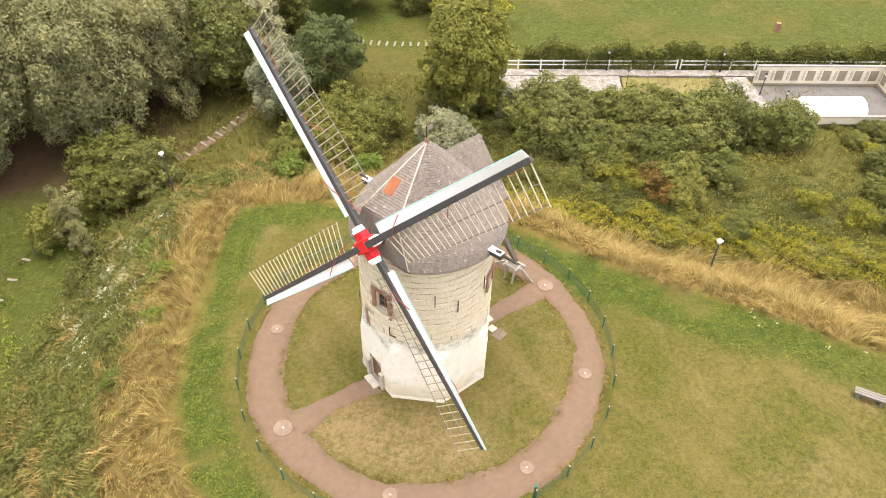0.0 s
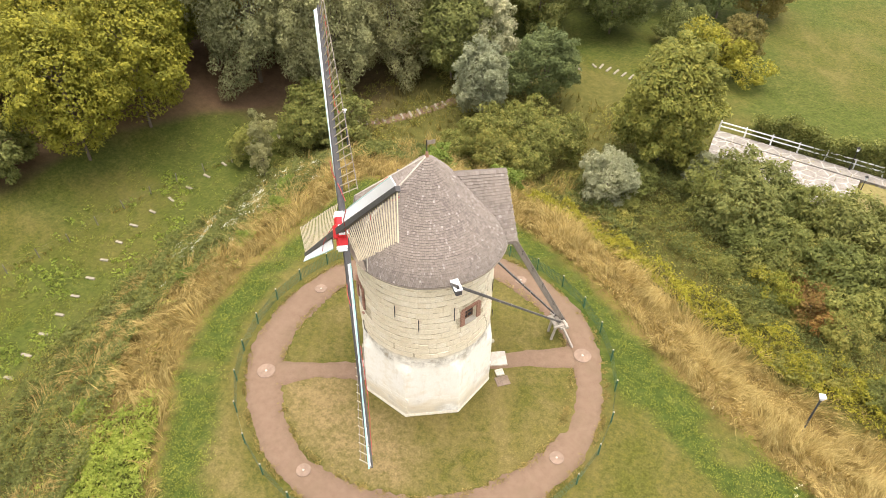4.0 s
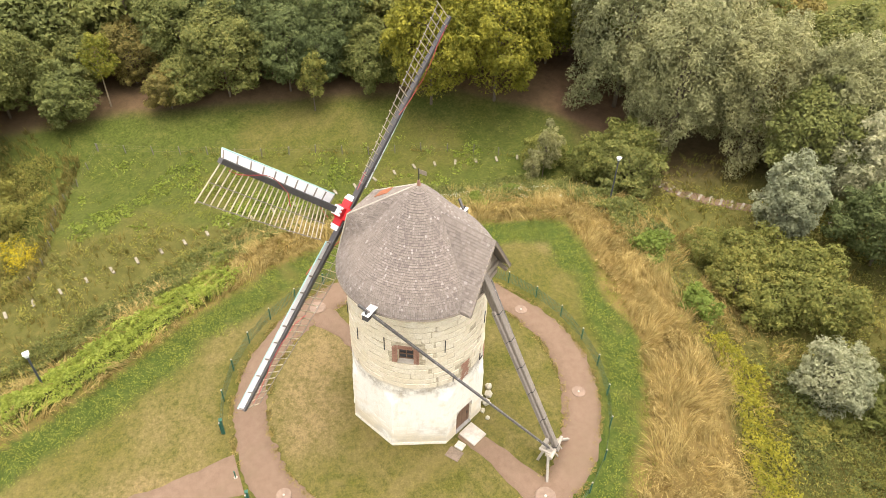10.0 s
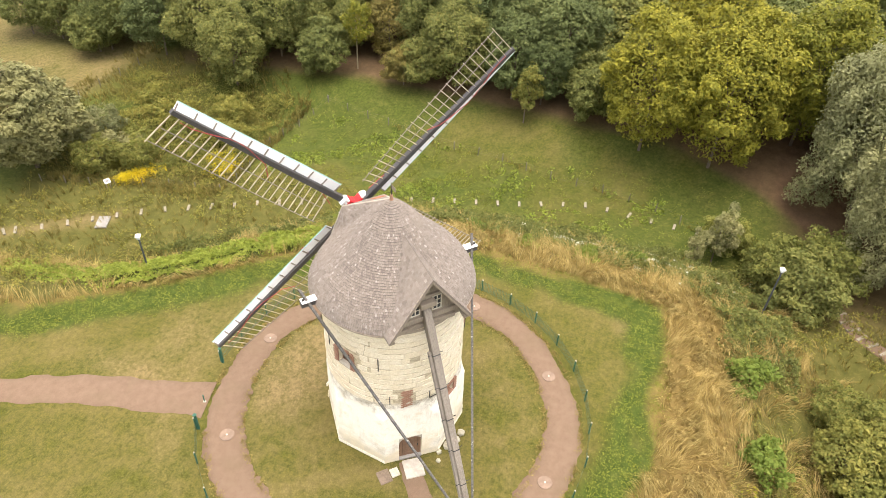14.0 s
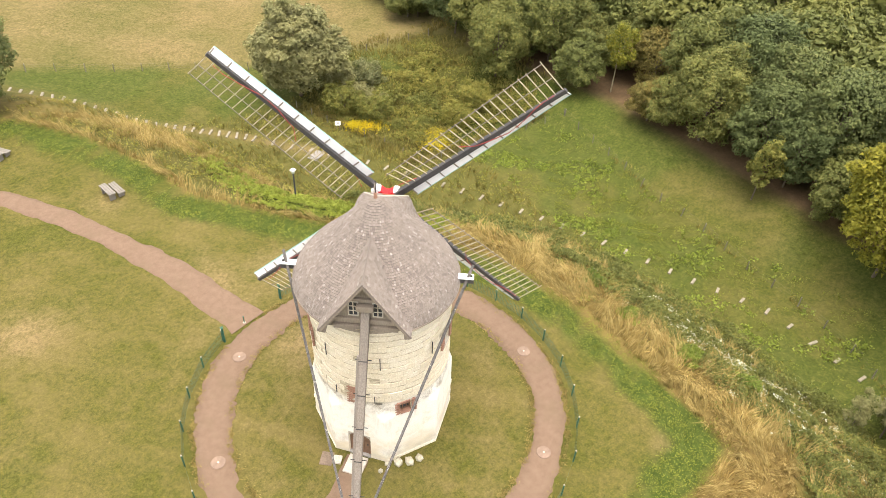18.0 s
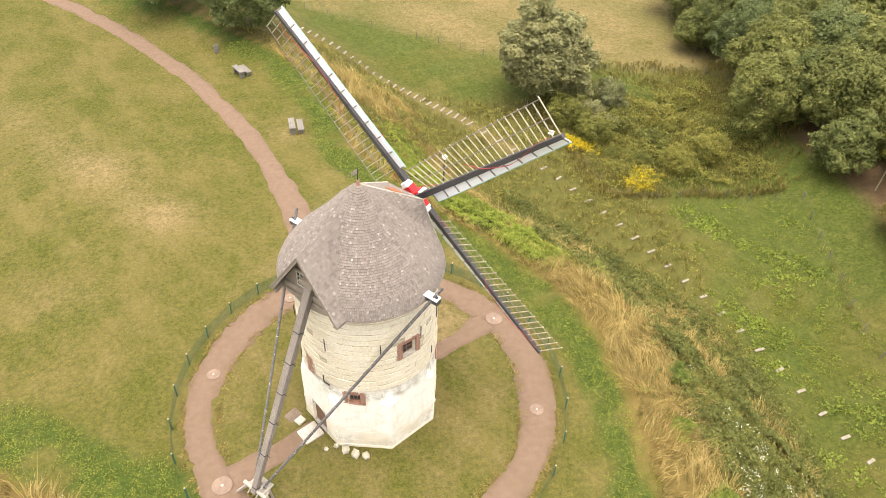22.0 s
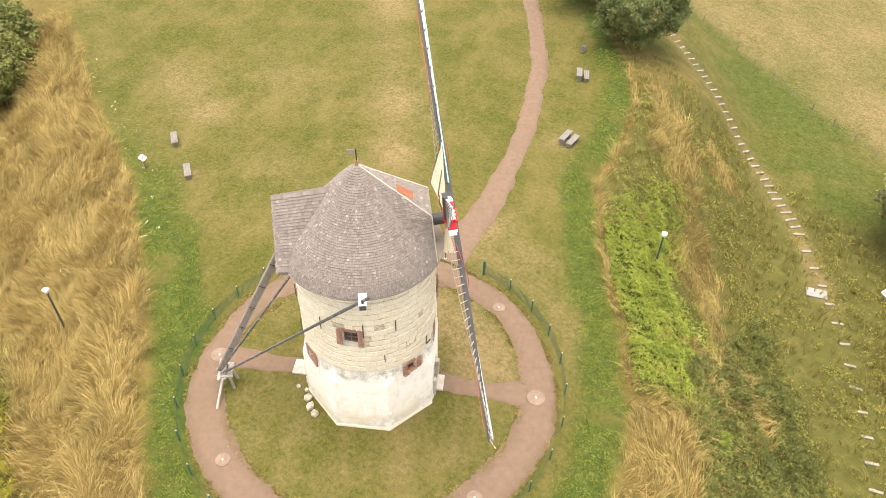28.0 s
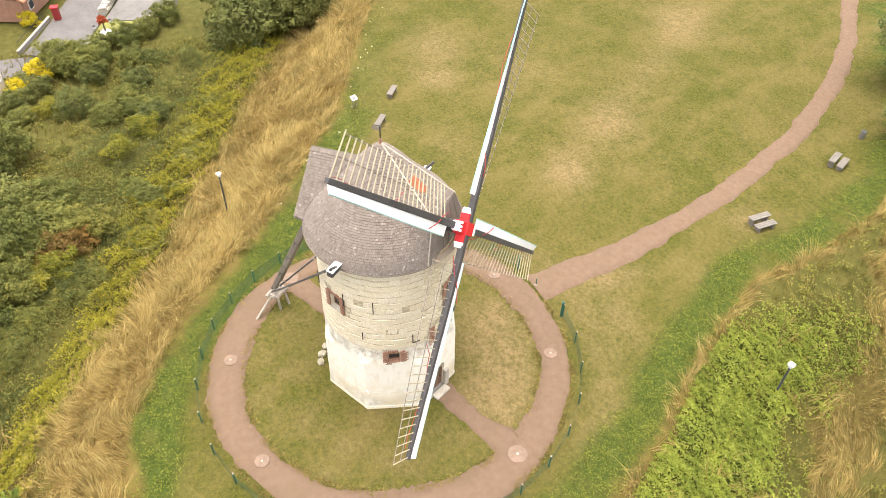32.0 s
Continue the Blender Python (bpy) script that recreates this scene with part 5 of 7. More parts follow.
def build_sail(k, deep):
    m = head @ pose(deep, 0, 0, 45.9 + 90 * k)
    stock = part("sail", beamed((0, 0, 0.0), (0, 0, SAIL), 0.34, 0.36, 0.21, 0.02), M_DARKWOOD, mill, "sail with a dark stock, pale lattice and a white leading board")
    stock.matrix_basis = m
    bm = bmesh.new()
    u0, u1, n = 1.75, SAIL - 0.05, 18
    rows = []
    for i in range(n + 1):
        u = u0 + (u1 - u0) * i / n
        v, d = board_edge(u)
        h = 0.19 - 0.06 * u / SAIL
        rows.append([bm.verts.new(p) for p in ((0.06, -h, u), (d + 0.015, -v, u), (d - 0.02, -v, u), (0.02, -h, u))])
    for p, q in zip(rows[:-1], rows[1:]):
        for j in range(4):
            bm.faces.new((p[j], p[(j + 1) % 4], q[(j + 1) % 4], q[j]))
    bm.faces.new(rows[0]), bm.faces.new(rows[-1])
    part("leading_board", bm, M_WHITE, stock, "white leading board")
    line = [(board_edge(u)[1], -board_edge(u)[0] - 0.02, u) for u in np.linspace(u0, u1, 8)]
    part("edge_strip", swept(line, 0.05), M_TURQ, stock, "turquoise edge strip")
    for i in range(11):
        u = u0 + 0.05 + (u1 - u0 - 0.1) * i / 10
        part("rib", beamed((-0.02, -0.12, u), (board_edge(u)[1] - 0.05, -board_edge(u)[0] + 0.04, u), 0.045, 0.06, bevel=0), M_GREYBOARD, stock)
    for i in range(24):
        u = 1.95 + (SAIL - 0.12 - 1.95) * i / 23
        w = LATH_W * (1 + rng.normal(0, 0.012)) * (1.0 if i < 23 else 1.03)
        part("bar", beamed(sail_point(u, -0.12, -0.0), sail_point(u, w, -0.0), 0.05, 0.042, bevel=0), M_LATH, stock)
    for v in (0.95, 1.83):
        line = [sail_point(1.85 + (SAIL - 2.0) * i / 9, v, -0.045) for i in range(10)]
        part("upright_lath", swept(line, 0.04, 0.03), M_GREYBOARD, stock)
    part("rope", swept([sail_point(1.5, 0.55, 0.04), sail_point(2.4, 0.2, 0.12), sail_point(3.2, -0.25, 0.2), sail_point(3.9, -0.62, 0.1)], 0.035), M_ROPE, stock, "red sail rope")
    line = [sail_point(6.1 + 0.62 * i, 0.22 * math.cos(i * 0.75) + (0.5 if i == 0 else 0.0), -0.23 + 0.03 * (i % 2)) for i in range(10)]
    part("rope", swept(line, 0.03), M_ROPE, stock, "red sail rope")


for k in range(4):
    build_sail(k, 0.19 if k % 2 else -0.17)

# ---- plants ----
def unit(n):
    v = rng.normal(0, 1, (n, 3))
    return v / np.linalg.norm(v, axis=1)[:, None]


def leaf_tris(c, nrm, size, long=1.5):
    """Small pointed leaves at c, facing nrm, each turned at random."""
    n = len(c)
    t = unit(n)
    a = np.cross(nrm, t)
    a /= np.linalg.norm(a, axis=1)[:, None] + 1e-9
    b = np.cross(nrm, a)
    s = np.broadcast_to(np.asarray(size, float), (n,))[:, None]
    v = np.stack([c - a * s * 0.5 * long + b * s * 0.5, c + a * s * 0.5 * long, c - a * s * 0.5 * long - b * s * 0.5], 1).reshape(-1, 3)
    return v, np.arange(3 * n).reshape(-1, 3)


def crown_points(n, rx, rz, clumps, plume=0.8, droop=0.0):
    """Leaves on twigs on boughs: boughs stand over a rounded crown with gaps between them, and each carries a handful of leafy sprays."""
    boughs = max(6, clumps // 7)
    k = np.arange(boughs) + 0.5
    z = 1 - 1.86 * k / boughs + rng.normal(0, 0.06, boughs)
    turn = k * 2.39996 + rng.normal(0, 0.3, boughs)
    ring = np.sqrt(np.clip(1 - z ** 2, 0.05, 1))
    d = np.stack([ring * np.cos(turn), ring * np.sin(turn), z], 1)
    reach = np.array([rx, rx, rz])
    bc = d * (rng.uniform(0.55, 0.8, boughs))[:, None] * reach
    bs = rng.uniform(0.75, 1.3, boughs) * min(0.6, 1.35 / math.sqrt(boughs) + 0.05) * rx
    per = 8
    j = np.repeat(np.arange(boughs), per)
    d2 = unit(boughs * per) + 0.55 * d[j] + np.array([0, 0, 0.2])
    d2 /= np.linalg.norm(d2, axis=1)[:, None]
    sc = bc[j] + d2 * (bs[j] * rng.uniform(0.5, 0.95, len(j)))[:, None] * np.array([1, 1, plume])
    ss = bs[j] * rng.uniform(0.3, 0.55, len(j))
    w = np.cumsum(ss ** 2)
    q = np.minimum(np.searchsorted(w, rng.random(n) * w[-1]), len(w) - 1)
    dd = unit(n) + 0.35 * d2[q] + np.array([0, 0, 0.25])
    dd /= np.linalg.norm(dd, axis=1)[:, None]
    p = sc[q] + dd * (ss[q] * rng.uniform(0.35, 1.08, n) ** 0.8)[:, None] * np.array([1, 1, 0.85 * plume])
    core = rng.random(n) < 0.3
    sides = dd + 0.5 * unit(n)
    sides /= np.linalg.norm(sides, axis=1)[:, None]
    p = np.where(core[:, None], sides * reach * rng.uniform(0.62, 0.86, n)[:, None], p)
    p[:, 2] -= droop * (np.hypot(p[:, 0], p[:, 1]) / rx) ** 2
    p[:, 2] = np.maximum(p[:, 2], -rz * 1.02)
    nrm = dd * 0.7 + 0.5 * unit(n) + np.array([0, 0, 0.3])
    nrm /= np.linalg.norm(nrm, axis=1)[:, None]
    return p, nrm, bc


def make_tree(name, label, category, height, rx, leaf_mat, leaves=9000, leaf=0.22, clumps=46, plume=0.8, bare=0.22, long=1.6, bark=None, trunk=0.17, group="", droop=0.0, stems=1):
    """A tree or shrub with tapered trunk, limbs and a crown of leaf clumps, at the origin."""
    ob = thing(name, label, category, None, group)
    rz = height * (1 - bare) / 2
    zc = height * bare + rz
    p, nrm, cc = crown_points(leaves, rx, rz, clumps, plume, droop)
    p[:, 2] += zc
    v, f = leaf_tris(p, nrm, leaf * rng.uniform(0.6, 1.3, leaves), long)
    bm = bmesh.new()
    for s in range(stems):
        lean = Vector((rng.normal(0, 0.25), rng.normal(0, 0.25), 0)) * (0.4 if stems == 1 else 1.6)
        pts = [Vector((0, 0, -0.5)) + lean * 0.1, Vector((0, 0, height * 0.3)) + lean * 0.6, Vector((0, 0, height * 0.62)) + lean]
        rr = [trunk, trunk * 0.7, trunk * 0.35]
        for i in range(2):
            rod(bm, pts[i], pts[i + 1], rr[i], rr[i + 1], 7)
    for i in range(min(11, len(cc))):
        c = Vector(cc[i]) + Vector((0, 0, zc))
        a = Vector((0, 0, height * (0.28 + 0.3 * rng.random())))
        rod(bm, a, a.lerp(c, 0.85), trunk * 0.32, trunk * 0.1, 5)
    part("trunk", bm, bark or M_BARK, ob)
    raw("crown", v, f, leaf_mat, ob)
    return ob


def place(src, x, y, s=1.0, turn=None, sz=None, sink=0.1, first=[]):
    """Stand a copy of a plant on the ground; the pattern itself takes the first place."""
    m = pose(x, y, land1(x, y) - sink, 0, 0, rng.random() * 360 if turn is None else turn) @ Matrix.Diagonal((s, s, sz or s, 1))
    if src.name not in first:
        first.append(src.name)
        src.matrix_basis = m
        return src
    ob = copy_thing(src, Matrix())
    ob.matrix_basis = m
    return ob


oak = make_tree("oak_tree", "broad oak with dull green leaves at the wood's edge", "tree", 13.5, 5.6, L_OAK, 19000, 0.225, 190, 0.8, 0.05, group="trees of the wood")
ash = make_tree("ash_tree", "dark green leafy tree at the wood's edge", "tree", 14.5, 5.2, L_DEEP, 18000, 0.225, 180, 0.8, 0.05, group="trees of the wood")
field_maple = make_tree("maple_tree", "low bushy green tree in front of the wood", "tree", 8.5, 4.2, L_OAK, 12000, 0.23, 130, 0.8, 0.02, group="trees of the wood")
ochre = make_tree("hazel_tree", "dull ochre-green bushy tree in the wood", "tree", 10.0, 4.4, L_OCHRE, 11200, 0.23, 130, 0.8, 0.03, group="trees of the wood")
yellow = make_tree("poplar_tree", "tall tree with leaves turning yellow", "tree", 16.5, 5.8, L_YELLOW, 27000, 0.195, 190, 1.0, 0.0, group="yellowing trees")
willow = make_tree("willow_tree", "large silver-grey willow with several stems", "tree", 16.0, 6.2, L_WILLOW, 48000, 0.14, 210, 1.35, 0.04, 2.2, M_BARK, 0.2, "silver willows", 1.2, 3)

edge_x = lambda y: float(np.interp(-y, [-p[1] for p in EDGE], [p[0] for p in EDGE]))
kinds = [oak, ash, oak, field_maple, ash, ochre]
far_wood = make_tree("wood_tree", "dull green tree deep in the wood", "tree", 14.0, 5.8, L_OAK, 4600, 0.42, 150, 0.8, 0.05, group="trees of the wood")
y = 27.0
while y > -84:
    x0 = edge_x(y)
    for row, dx in enumerate((0.0, 5.5, 12.0, 20.0)):
        px, py = x0 - dx - 2.6 + rng.normal(0, 1.0), y + rng.normal(0, 1.3)
        if (row < 2 and py > 7.5) or (row == 0 and -33 < py < -24):
            continue
        src = (kinds[int(rng.integers(0, len(kinds)))] if row == 1 else far_wood) if row else [oak, ash, field_maple, oak][int(rng.integers(0, 4))]
        place(src, px, py, rng.uniform(0.8, 1.12) * (0.86 if row == 0 else 1.0))
    y -= 6.0
deep_wood = make_tree("wood_tree", "dull green tree deep in the wood", "tree", 14.0, 6.2, L_OAK, 2000, 0.66, 110, 0.8, 0.05, group="trees of the wood")
for k in range(36):
    place(deep_wood, -84 - 11 * (k % 3) + rng.normal(0, 1.5), -56 + 10.5 * (k // 3) + rng.normal(0, 2.0), rng.uniform(0.9, 1.2))
for x, yy, s in ((-49.6, 9.6, 1.1), (-49.0, 17.6, 1.18), (-59.5, 14, 1.2), (-55.0, 26.0, 1.15)):
    place(yellow, x, yy, s)
for x, yy, s in ((-45.5, 32.3, 1.2), (-35.5, 35.0, 1.1), (-41, 40, 1.15), (-31.0, 41.5, 1.0), (-26, 47.5, 0.95)):
    place(willow, x, yy, s, None, s * 1.1)
for x, yy, s in ((-24, 43.5, 0.95), (-33, 47, 1.0), (-42, 47, 1.05), (-38, 55, 1.1), (-28, 55, 1.0), (-20, 60, 1.0), (-48, 38, 1.1), (-55, 33, 1.1), (-62, 28, 1.1), (-58, 38, 1.1), (-66, 20, 1.1), (-14, 74, 1.0), (-7, 81, 1.1), (-1, 80, 1.0), (4, 83, 1.0), (-20, 76, 1.1), (-28, 74, 1.1), (-36, 66, 1.1), (-50, 56, 1.1), (-62, 45, 1.1), (-12, 66, 0.95), (-24, 66, 1.05)):
    place([ash, oak, ochre][int(rng.integers(0, 3))], x, yy, s)

place(ochre, -53.0, -22.0, 0.6)
place(oak, -46.5, -43.5, 0.85)
place(field_maple, -51.8, -33.5, 0.85)
sapling = make_tree("birch_sapling", "slim sapling with yellow autumn leaves", "tree", 10.0, 1.6, L_YELLOW, 3000, 0.185, 44, 1.3, 0.3, 1.5, M_PALEBARK, 0.11)
place(sapling, -54.0, -29.2)
green_sapling = make_tree("young_maple", "slim young tree with fresh green leaves", "tree", 7.0, 1.3, L_MEADOW, 2400, 0.198, 44, 1.1, 0.18, 1.5, None, 0.08, "young trees")
place(green_sapling, -50.6, -4.8, 1.15)
pale_sapling = make_tree("young_willow", "slim young willow with pale grey-green leaves", "tree", 7.0, 1.4, L_SALLOW, 3200, 0.15, 60, 1.1, 0.12, 1.8, None, 0.08, "young willows")
for x, yy, s in ((-33.5, 19.5, 1.0), (-31.8, 17.6, 0.65)):
    place(pale_sapling, x, yy, s)

pear = make_tree("pear_willow", "upright silver-leaved willow on the slope", "tree", 9.5, 3.1, L_SILVER, 18000, 0.15, 120, 1.2, 0.06, 2.0, None, 0.12, "silver willows on the slope")
place(pear, -16.2, 37.2)
place(pear, -20.5, 46.5, 1.15)
round_tree = make_tree("hornbeam_tree", "rounded dark green tree beyond the slope", "tree", 9.5, 4.4, L_DEEP, 18000, 0.19, 150, 0.8, 0.06)
place(round_tree, -12.2, 44.6)
tall = make_tree("beech_tree", "tall dense tree with drooping olive leaves", "tree", 13.5, 5.0, L_BEECH, 34000, 0.18, 200, 0.8, 0.03, 2.2, None, 0.22, "", 0.8)
place(tall, 3.6, 40.2, 1.08, None, 1.12)
silver_bush = make_tree("sallow_bush", "rounded silver-grey sallow bush", "bush", 5.4, 3.0, L_SILVER, 14000, 0.13, 140, 0.8, 0.02, 2.0, None, 0.07, "silver bushes")
place(silver_bush, 1.2, 31.3)
place(silver_bush, 9.5, 37.5, 0.8)
round_willow = make_tree("round_willow", "lone rounded grey-green willow in the pasture", "tree", 8.6, 3.7, L_SALLOW, 28000, 0.135, 240, 1.0, 0.03, 2.2)
place(round_willow, -21.8, -54.2, 1.8, None, 1.5)
grey_sallow = make_tree("sallow_shrub", "low grey-green sallow shrub beside the round willow", "shrub", 3.4, 2.2, L_SALLOW, 6000, 0.12, 50, 0.8, 0.0, 1.8, None, 0.05, "sallow shrubs")
for x, yy, s in ((-26.4, -48.5, 1.0), (-28.6, -46.8, 0.8), (-30.8, -52.0, 1.1)):
    place(grey_sallow, x, yy, s)
holm = make_tree("holly_tree", "dense rounded dark green tree beside the lawn path", "tree", 8.6, 4.7, L_DEEP, 34000, 0.15, 300, 0.8, 0.02, 1.4)
place(holm, 14.2, -54.2, 1.3, None, 1.15)
place(holm, 24.2, -60.6, 1.3, None, 1.15)

# shrubs of the slope and the hollow
sh = [make_tree("shrub", "dense green shrub on the slope", "shrub", 4.2, 2.9, m, 6400, 0.155, 110, 0.8, 0.0, 1.7, None, 0.06, "shrubs of the slope") for m in (L_SHRUB, L_SHRUB, L_OAK, L_MEADOW)]
low = make_tree("low_shrub", "low bushy olive shrub among weeds", "shrub", 2.0, 1.9, L_MEADOW, 1900, 0.165, 56, 0.8, 0.0, 1.7, None, 0.04, "low shrubs")
fresh = make_tree("elder_bush", "bright green leafy bush on the slope", "bush", 2.0, 1.3, L_FRESH, 2200, 0.158, 18, 0.8, 0.0, 1.3, None, 0.04, "bright bushes")
russet = make_tree("russet_shrub", "shrub with yellow and russet leaves", "shrub", 2.6, 1.5, L_RUSSET, 2200, 0.132, 22, 0.8, 0.0, 1.5, None, 0.05, "russet shrubs")
gold = make_tree("yellow_shrub", "yellow-green shrub among the bushes", "shrub", 3.0, 1.8, L_YELLOW, 2600, 0.132, 26, 0.8, 0.0, 1.5, None, 0.05, "yellow shrubs")
for x, yy, s in ((-10, 29.5, 1.05), (-12.5, 32, 1.2), (-7.5, 31.5, 0.95), (-6, 35.5, 1.15), (-10.5, 36, 1.1), (-14.5, 29, 0.8), (-29.5, 27.5, 1.3), (-32.0, 25.0, 1.2), (-33, 29, 1.3), (-36, 20.2, 0.9)):
    place(sh[int(rng.integers(0, 4))], x, yy, s)
for x, yy, s in ((-6.2, 23.1, 1.2), (-12.6, 21.8, 1.15), (-19.5, 3.5, 0.6), (-20.5, 8.5, 0.7), (-22.8, 12.0, 0.75), (-21.0, -1.5, 0.55), (-18.5, -13.5, 0.65)):
    place(fresh, x, yy, s)
n = 0
while n < 34:       # thicket between the dry bank and the gardens
    x, yy = rng.uniform(2, 58), rng.uniform(18, 40)
    d = float(outside(np.array([x]), np.array([yy]))[0])
    if d < 15.5 or (13 < x < 52 and yy > 37.0) or (x < 12 and yy > 35 and x < 9) or yy > 44 - 0.28 * max(0, x - 30):
        continue
    src = [sh[1], low, sh[2], sh[0]] if x > 31 or d < 18 else [sh[0], sh[1], sh[3], sh[3]]
    s0 = rng.uniform(0.4, 0.66) if x > 31 or d < 18 else rng.uniform(0.75, 1.2)
    place(src[int(rng.integers(0, 4))], x, yy, s0, None, s0 * 0.8)
    n += 1
for k, (x, yy) in enumerate(((10.5, 36.2), (13.5, 37.2), (16.5, 36.4), (19.5, 36.6), (22.5, 35.6), (25.5, 36.0), (28.5, 35.2), (31.5, 35.8), (34.5, 34.6), (37.5, 34.0), (14, 33.5), (18, 30.6), (22.8, 29.2), (27.5, 32.6), (2.5, 63.5), (5, 66.5), (-2.5, 68.5), (7, 62))):
    place([sh[0], sh[2], sh[1]][k % 3] if k < 14 else [gold, ochre, sh[2], gold][k - 14], x, yy, (1.15, 1.3, 1.05)[k % 3] if k < 14 else (2.0, 0.7, 1.3, 1.5)[k - 14])
for x, yy, s in ((21.5, 25.3, 1.1), (23.0, 24.3, 0.9), (20.6, 26.8, 0.9)):
    place(russet, x, yy, s)
for x, yy, s in ((19.6, 25.5, 0.9), (17.5, 27, 0.8), (40.2, 20.2, 0.9), (36.5, 22.5, 0.8), (46.5, 31, 0.7)):
    place(gold, x, yy, s)
n = 0
while n < 26:       # low growth along the foot of the dry bank
    x, yy = rng.uniform(0, 62), rng.uniform(12, 30)
    d = float(outside(np.array([x]), np.array([yy]))[0])
    if 12.5 < d < 17:
        place(low, x, yy, rng.uniform(0.5, 0.9), None, rng.uniform(0.4, 0.6))
        n += 1
for x, yy, s in ((60, 9, 1.3), (64, 4, 1.4), (66, 9, 1.5), (70, 3, 1.4), (62, -1, 1.1), (67, -3, 1.3), (73, -3, 1.4), (55.5, 16, 0.4), (51, 22, 0.45), (46, 28, 0.6), (52.8, 27.2, 0.5)):
    place(sh[2], x, yy, s * 1.25)
for x, yy, s in ((-27, -44, 0.9), (-30, -47, 1.1), (-34, -43, 1.0), (-31, -39.5, 0.7), (-37, -48, 1.1), (-24.5, -47.5, 1.0), (-35, -37, 0.8), (-40, -40, 0.9), (-28.5, -41, 0.6), (-40, -52, 1.1)):
    place(low if rng.random() < 0.75 else sh[3], x, yy, s * 0.95)


def hedge_row(x0, y0, x1, y1, n, name, label, hgt=3.0, mat=None):
    """A clipped but ragged hedge as one run of leaves."""
    t = rng.random(n)
    wob = np.sin(t * 40) * 0.25 + np.sin(t * 17 + 1) * 0.3
    hh = hgt * (0.62 + 0.25 * np.sin(t * 23) ** 2 + 0.22 * np.sin(t * 61 + 1) ** 2)
    p = np.stack([x0 + (x1 - x0) * t + rng.normal(0, 0.25, n), y0 + (y1 - y0) * t + rng.uniform(-0.75, 0.75, n) + wob * 0.4, hh * rng.random(n) ** 0.6], 1)
    p[:, 2] += land(p[:, 0], p[:, 1])
    nr = unit(n) + np.array([0, -0.3, 0.7])
    nr /= np.linalg.norm(nr, axis=1)[:, None]
    v, f = leaf_tris(p, nr, 0.2, 1.5)
    return tagged(raw(name, v, f, mat or L_SHRUB), label, "hedge", kind="stuff")


hedge_row(11, 50.0, 68, 49.4, 36000, "garden_hedge", "ragged green hedge along the white garden rail", 3.7)


# ---- bramble bank and grasses ----
def scatter(n, x0, x1, y0, y1, want):
    """Random places where want(x, y) exceeds a random draw."""
    x, y = rng.uniform(x0, x1, n), rng.uniform(y0, y1, n)
    keep = want(x, y) > rng.random(n)
    return x[keep], y[keep]


def blades(x, y, per, height, width, lean, name, label, mat, wind=(0.3, -0.2), swirl=0.0):
    """Tufts of bent, pointed blades; swirl lays neighbouring tufts the same way."""
    n = len(x)
    x, y = np.repeat(x, per), np.repeat(y, per)
    m = len(x)
    x, y = x + rng.normal(0, 0.09, m), y + rng.normal(0, 0.09, m)
    z = land(x, y) - 0.03
    h = np.repeat(height * rng.uniform(0.55, 1.25, n), per) * rng.uniform(0.6, 1.2, m)
    az = rng.uniform(0, 2 * np.pi, m)
    bend = np.repeat(rng.normal(0, lean * 0.6, (n, 2)), per, axis=0) + np.stack([np.cos(az), np.sin(az)], 1) * lean * rng.uniform(0.2, 1, m)[:, None] + np.array(wind) * lean
    fa = 2 * np.pi * (1.6 * wave(x, y, 0.16, 9) + 0.35 * wave(x, y, 0.7, 4))
    bend = bend + swirl * np.stack([np.cos(fa), np.sin(fa)], 1)
    wv = np.stack([-np.sin(az), np.cos(az), np.zeros(m)], 1) * (width / 2)
    base = np.stack([x, y, z], 1)
    mid = base + np.stack([bend[:, 0] * h * 0.35, bend[:, 1] * h * 0.35, h * 0.6], 1)
    tip = base + np.stack([bend[:, 0] * h, bend[:, 1] * h, h * 0.92], 1)
    v = np.stack([base - wv, base + wv, mid + wv * 0.9, mid - wv * 0.9, tip], 1).reshape(-1, 3)
    i = np.arange(m)[:, None] * 5
    f = np.concatenate([i + np.array([t]) for t in ((0, 1, 2), (0, 2, 3), (3, 2, 4))], 0)
    ob = raw(name, v, f, mat)
    return tagged(ob, label, "grass", kind="stuff")


def herbs(x, y, per, spread, height, leaf, name, label, mat, category="weeds", z0=0.0):
    n = len(x)
    per, leaf = per * 2, leaf * 0.68
    hh = np.repeat(rng.uniform(0.4, 1.0, n) * height, per)
    m = n * per
    px, py = np.repeat(x, per) + rng.normal(0, spread, m), np.repeat(y, per) + rng.normal(0, spread, m)
    pz = land(px, py) + z0 + hh * rng.random(m) ** 0.6
    nr = unit(m) * 0.8 + np.array([0, 0, 0.8])
    nr /= np.linalg.norm(nr, axis=1)[:, None]
    v, f = leaf_tris(np.stack([px, py, pz], 1), nr, leaf * rng.uniform(0.6, 1.3, m), 1.6)
    return tagged(raw(name, v, f, mat), label, category, kind="stuff")


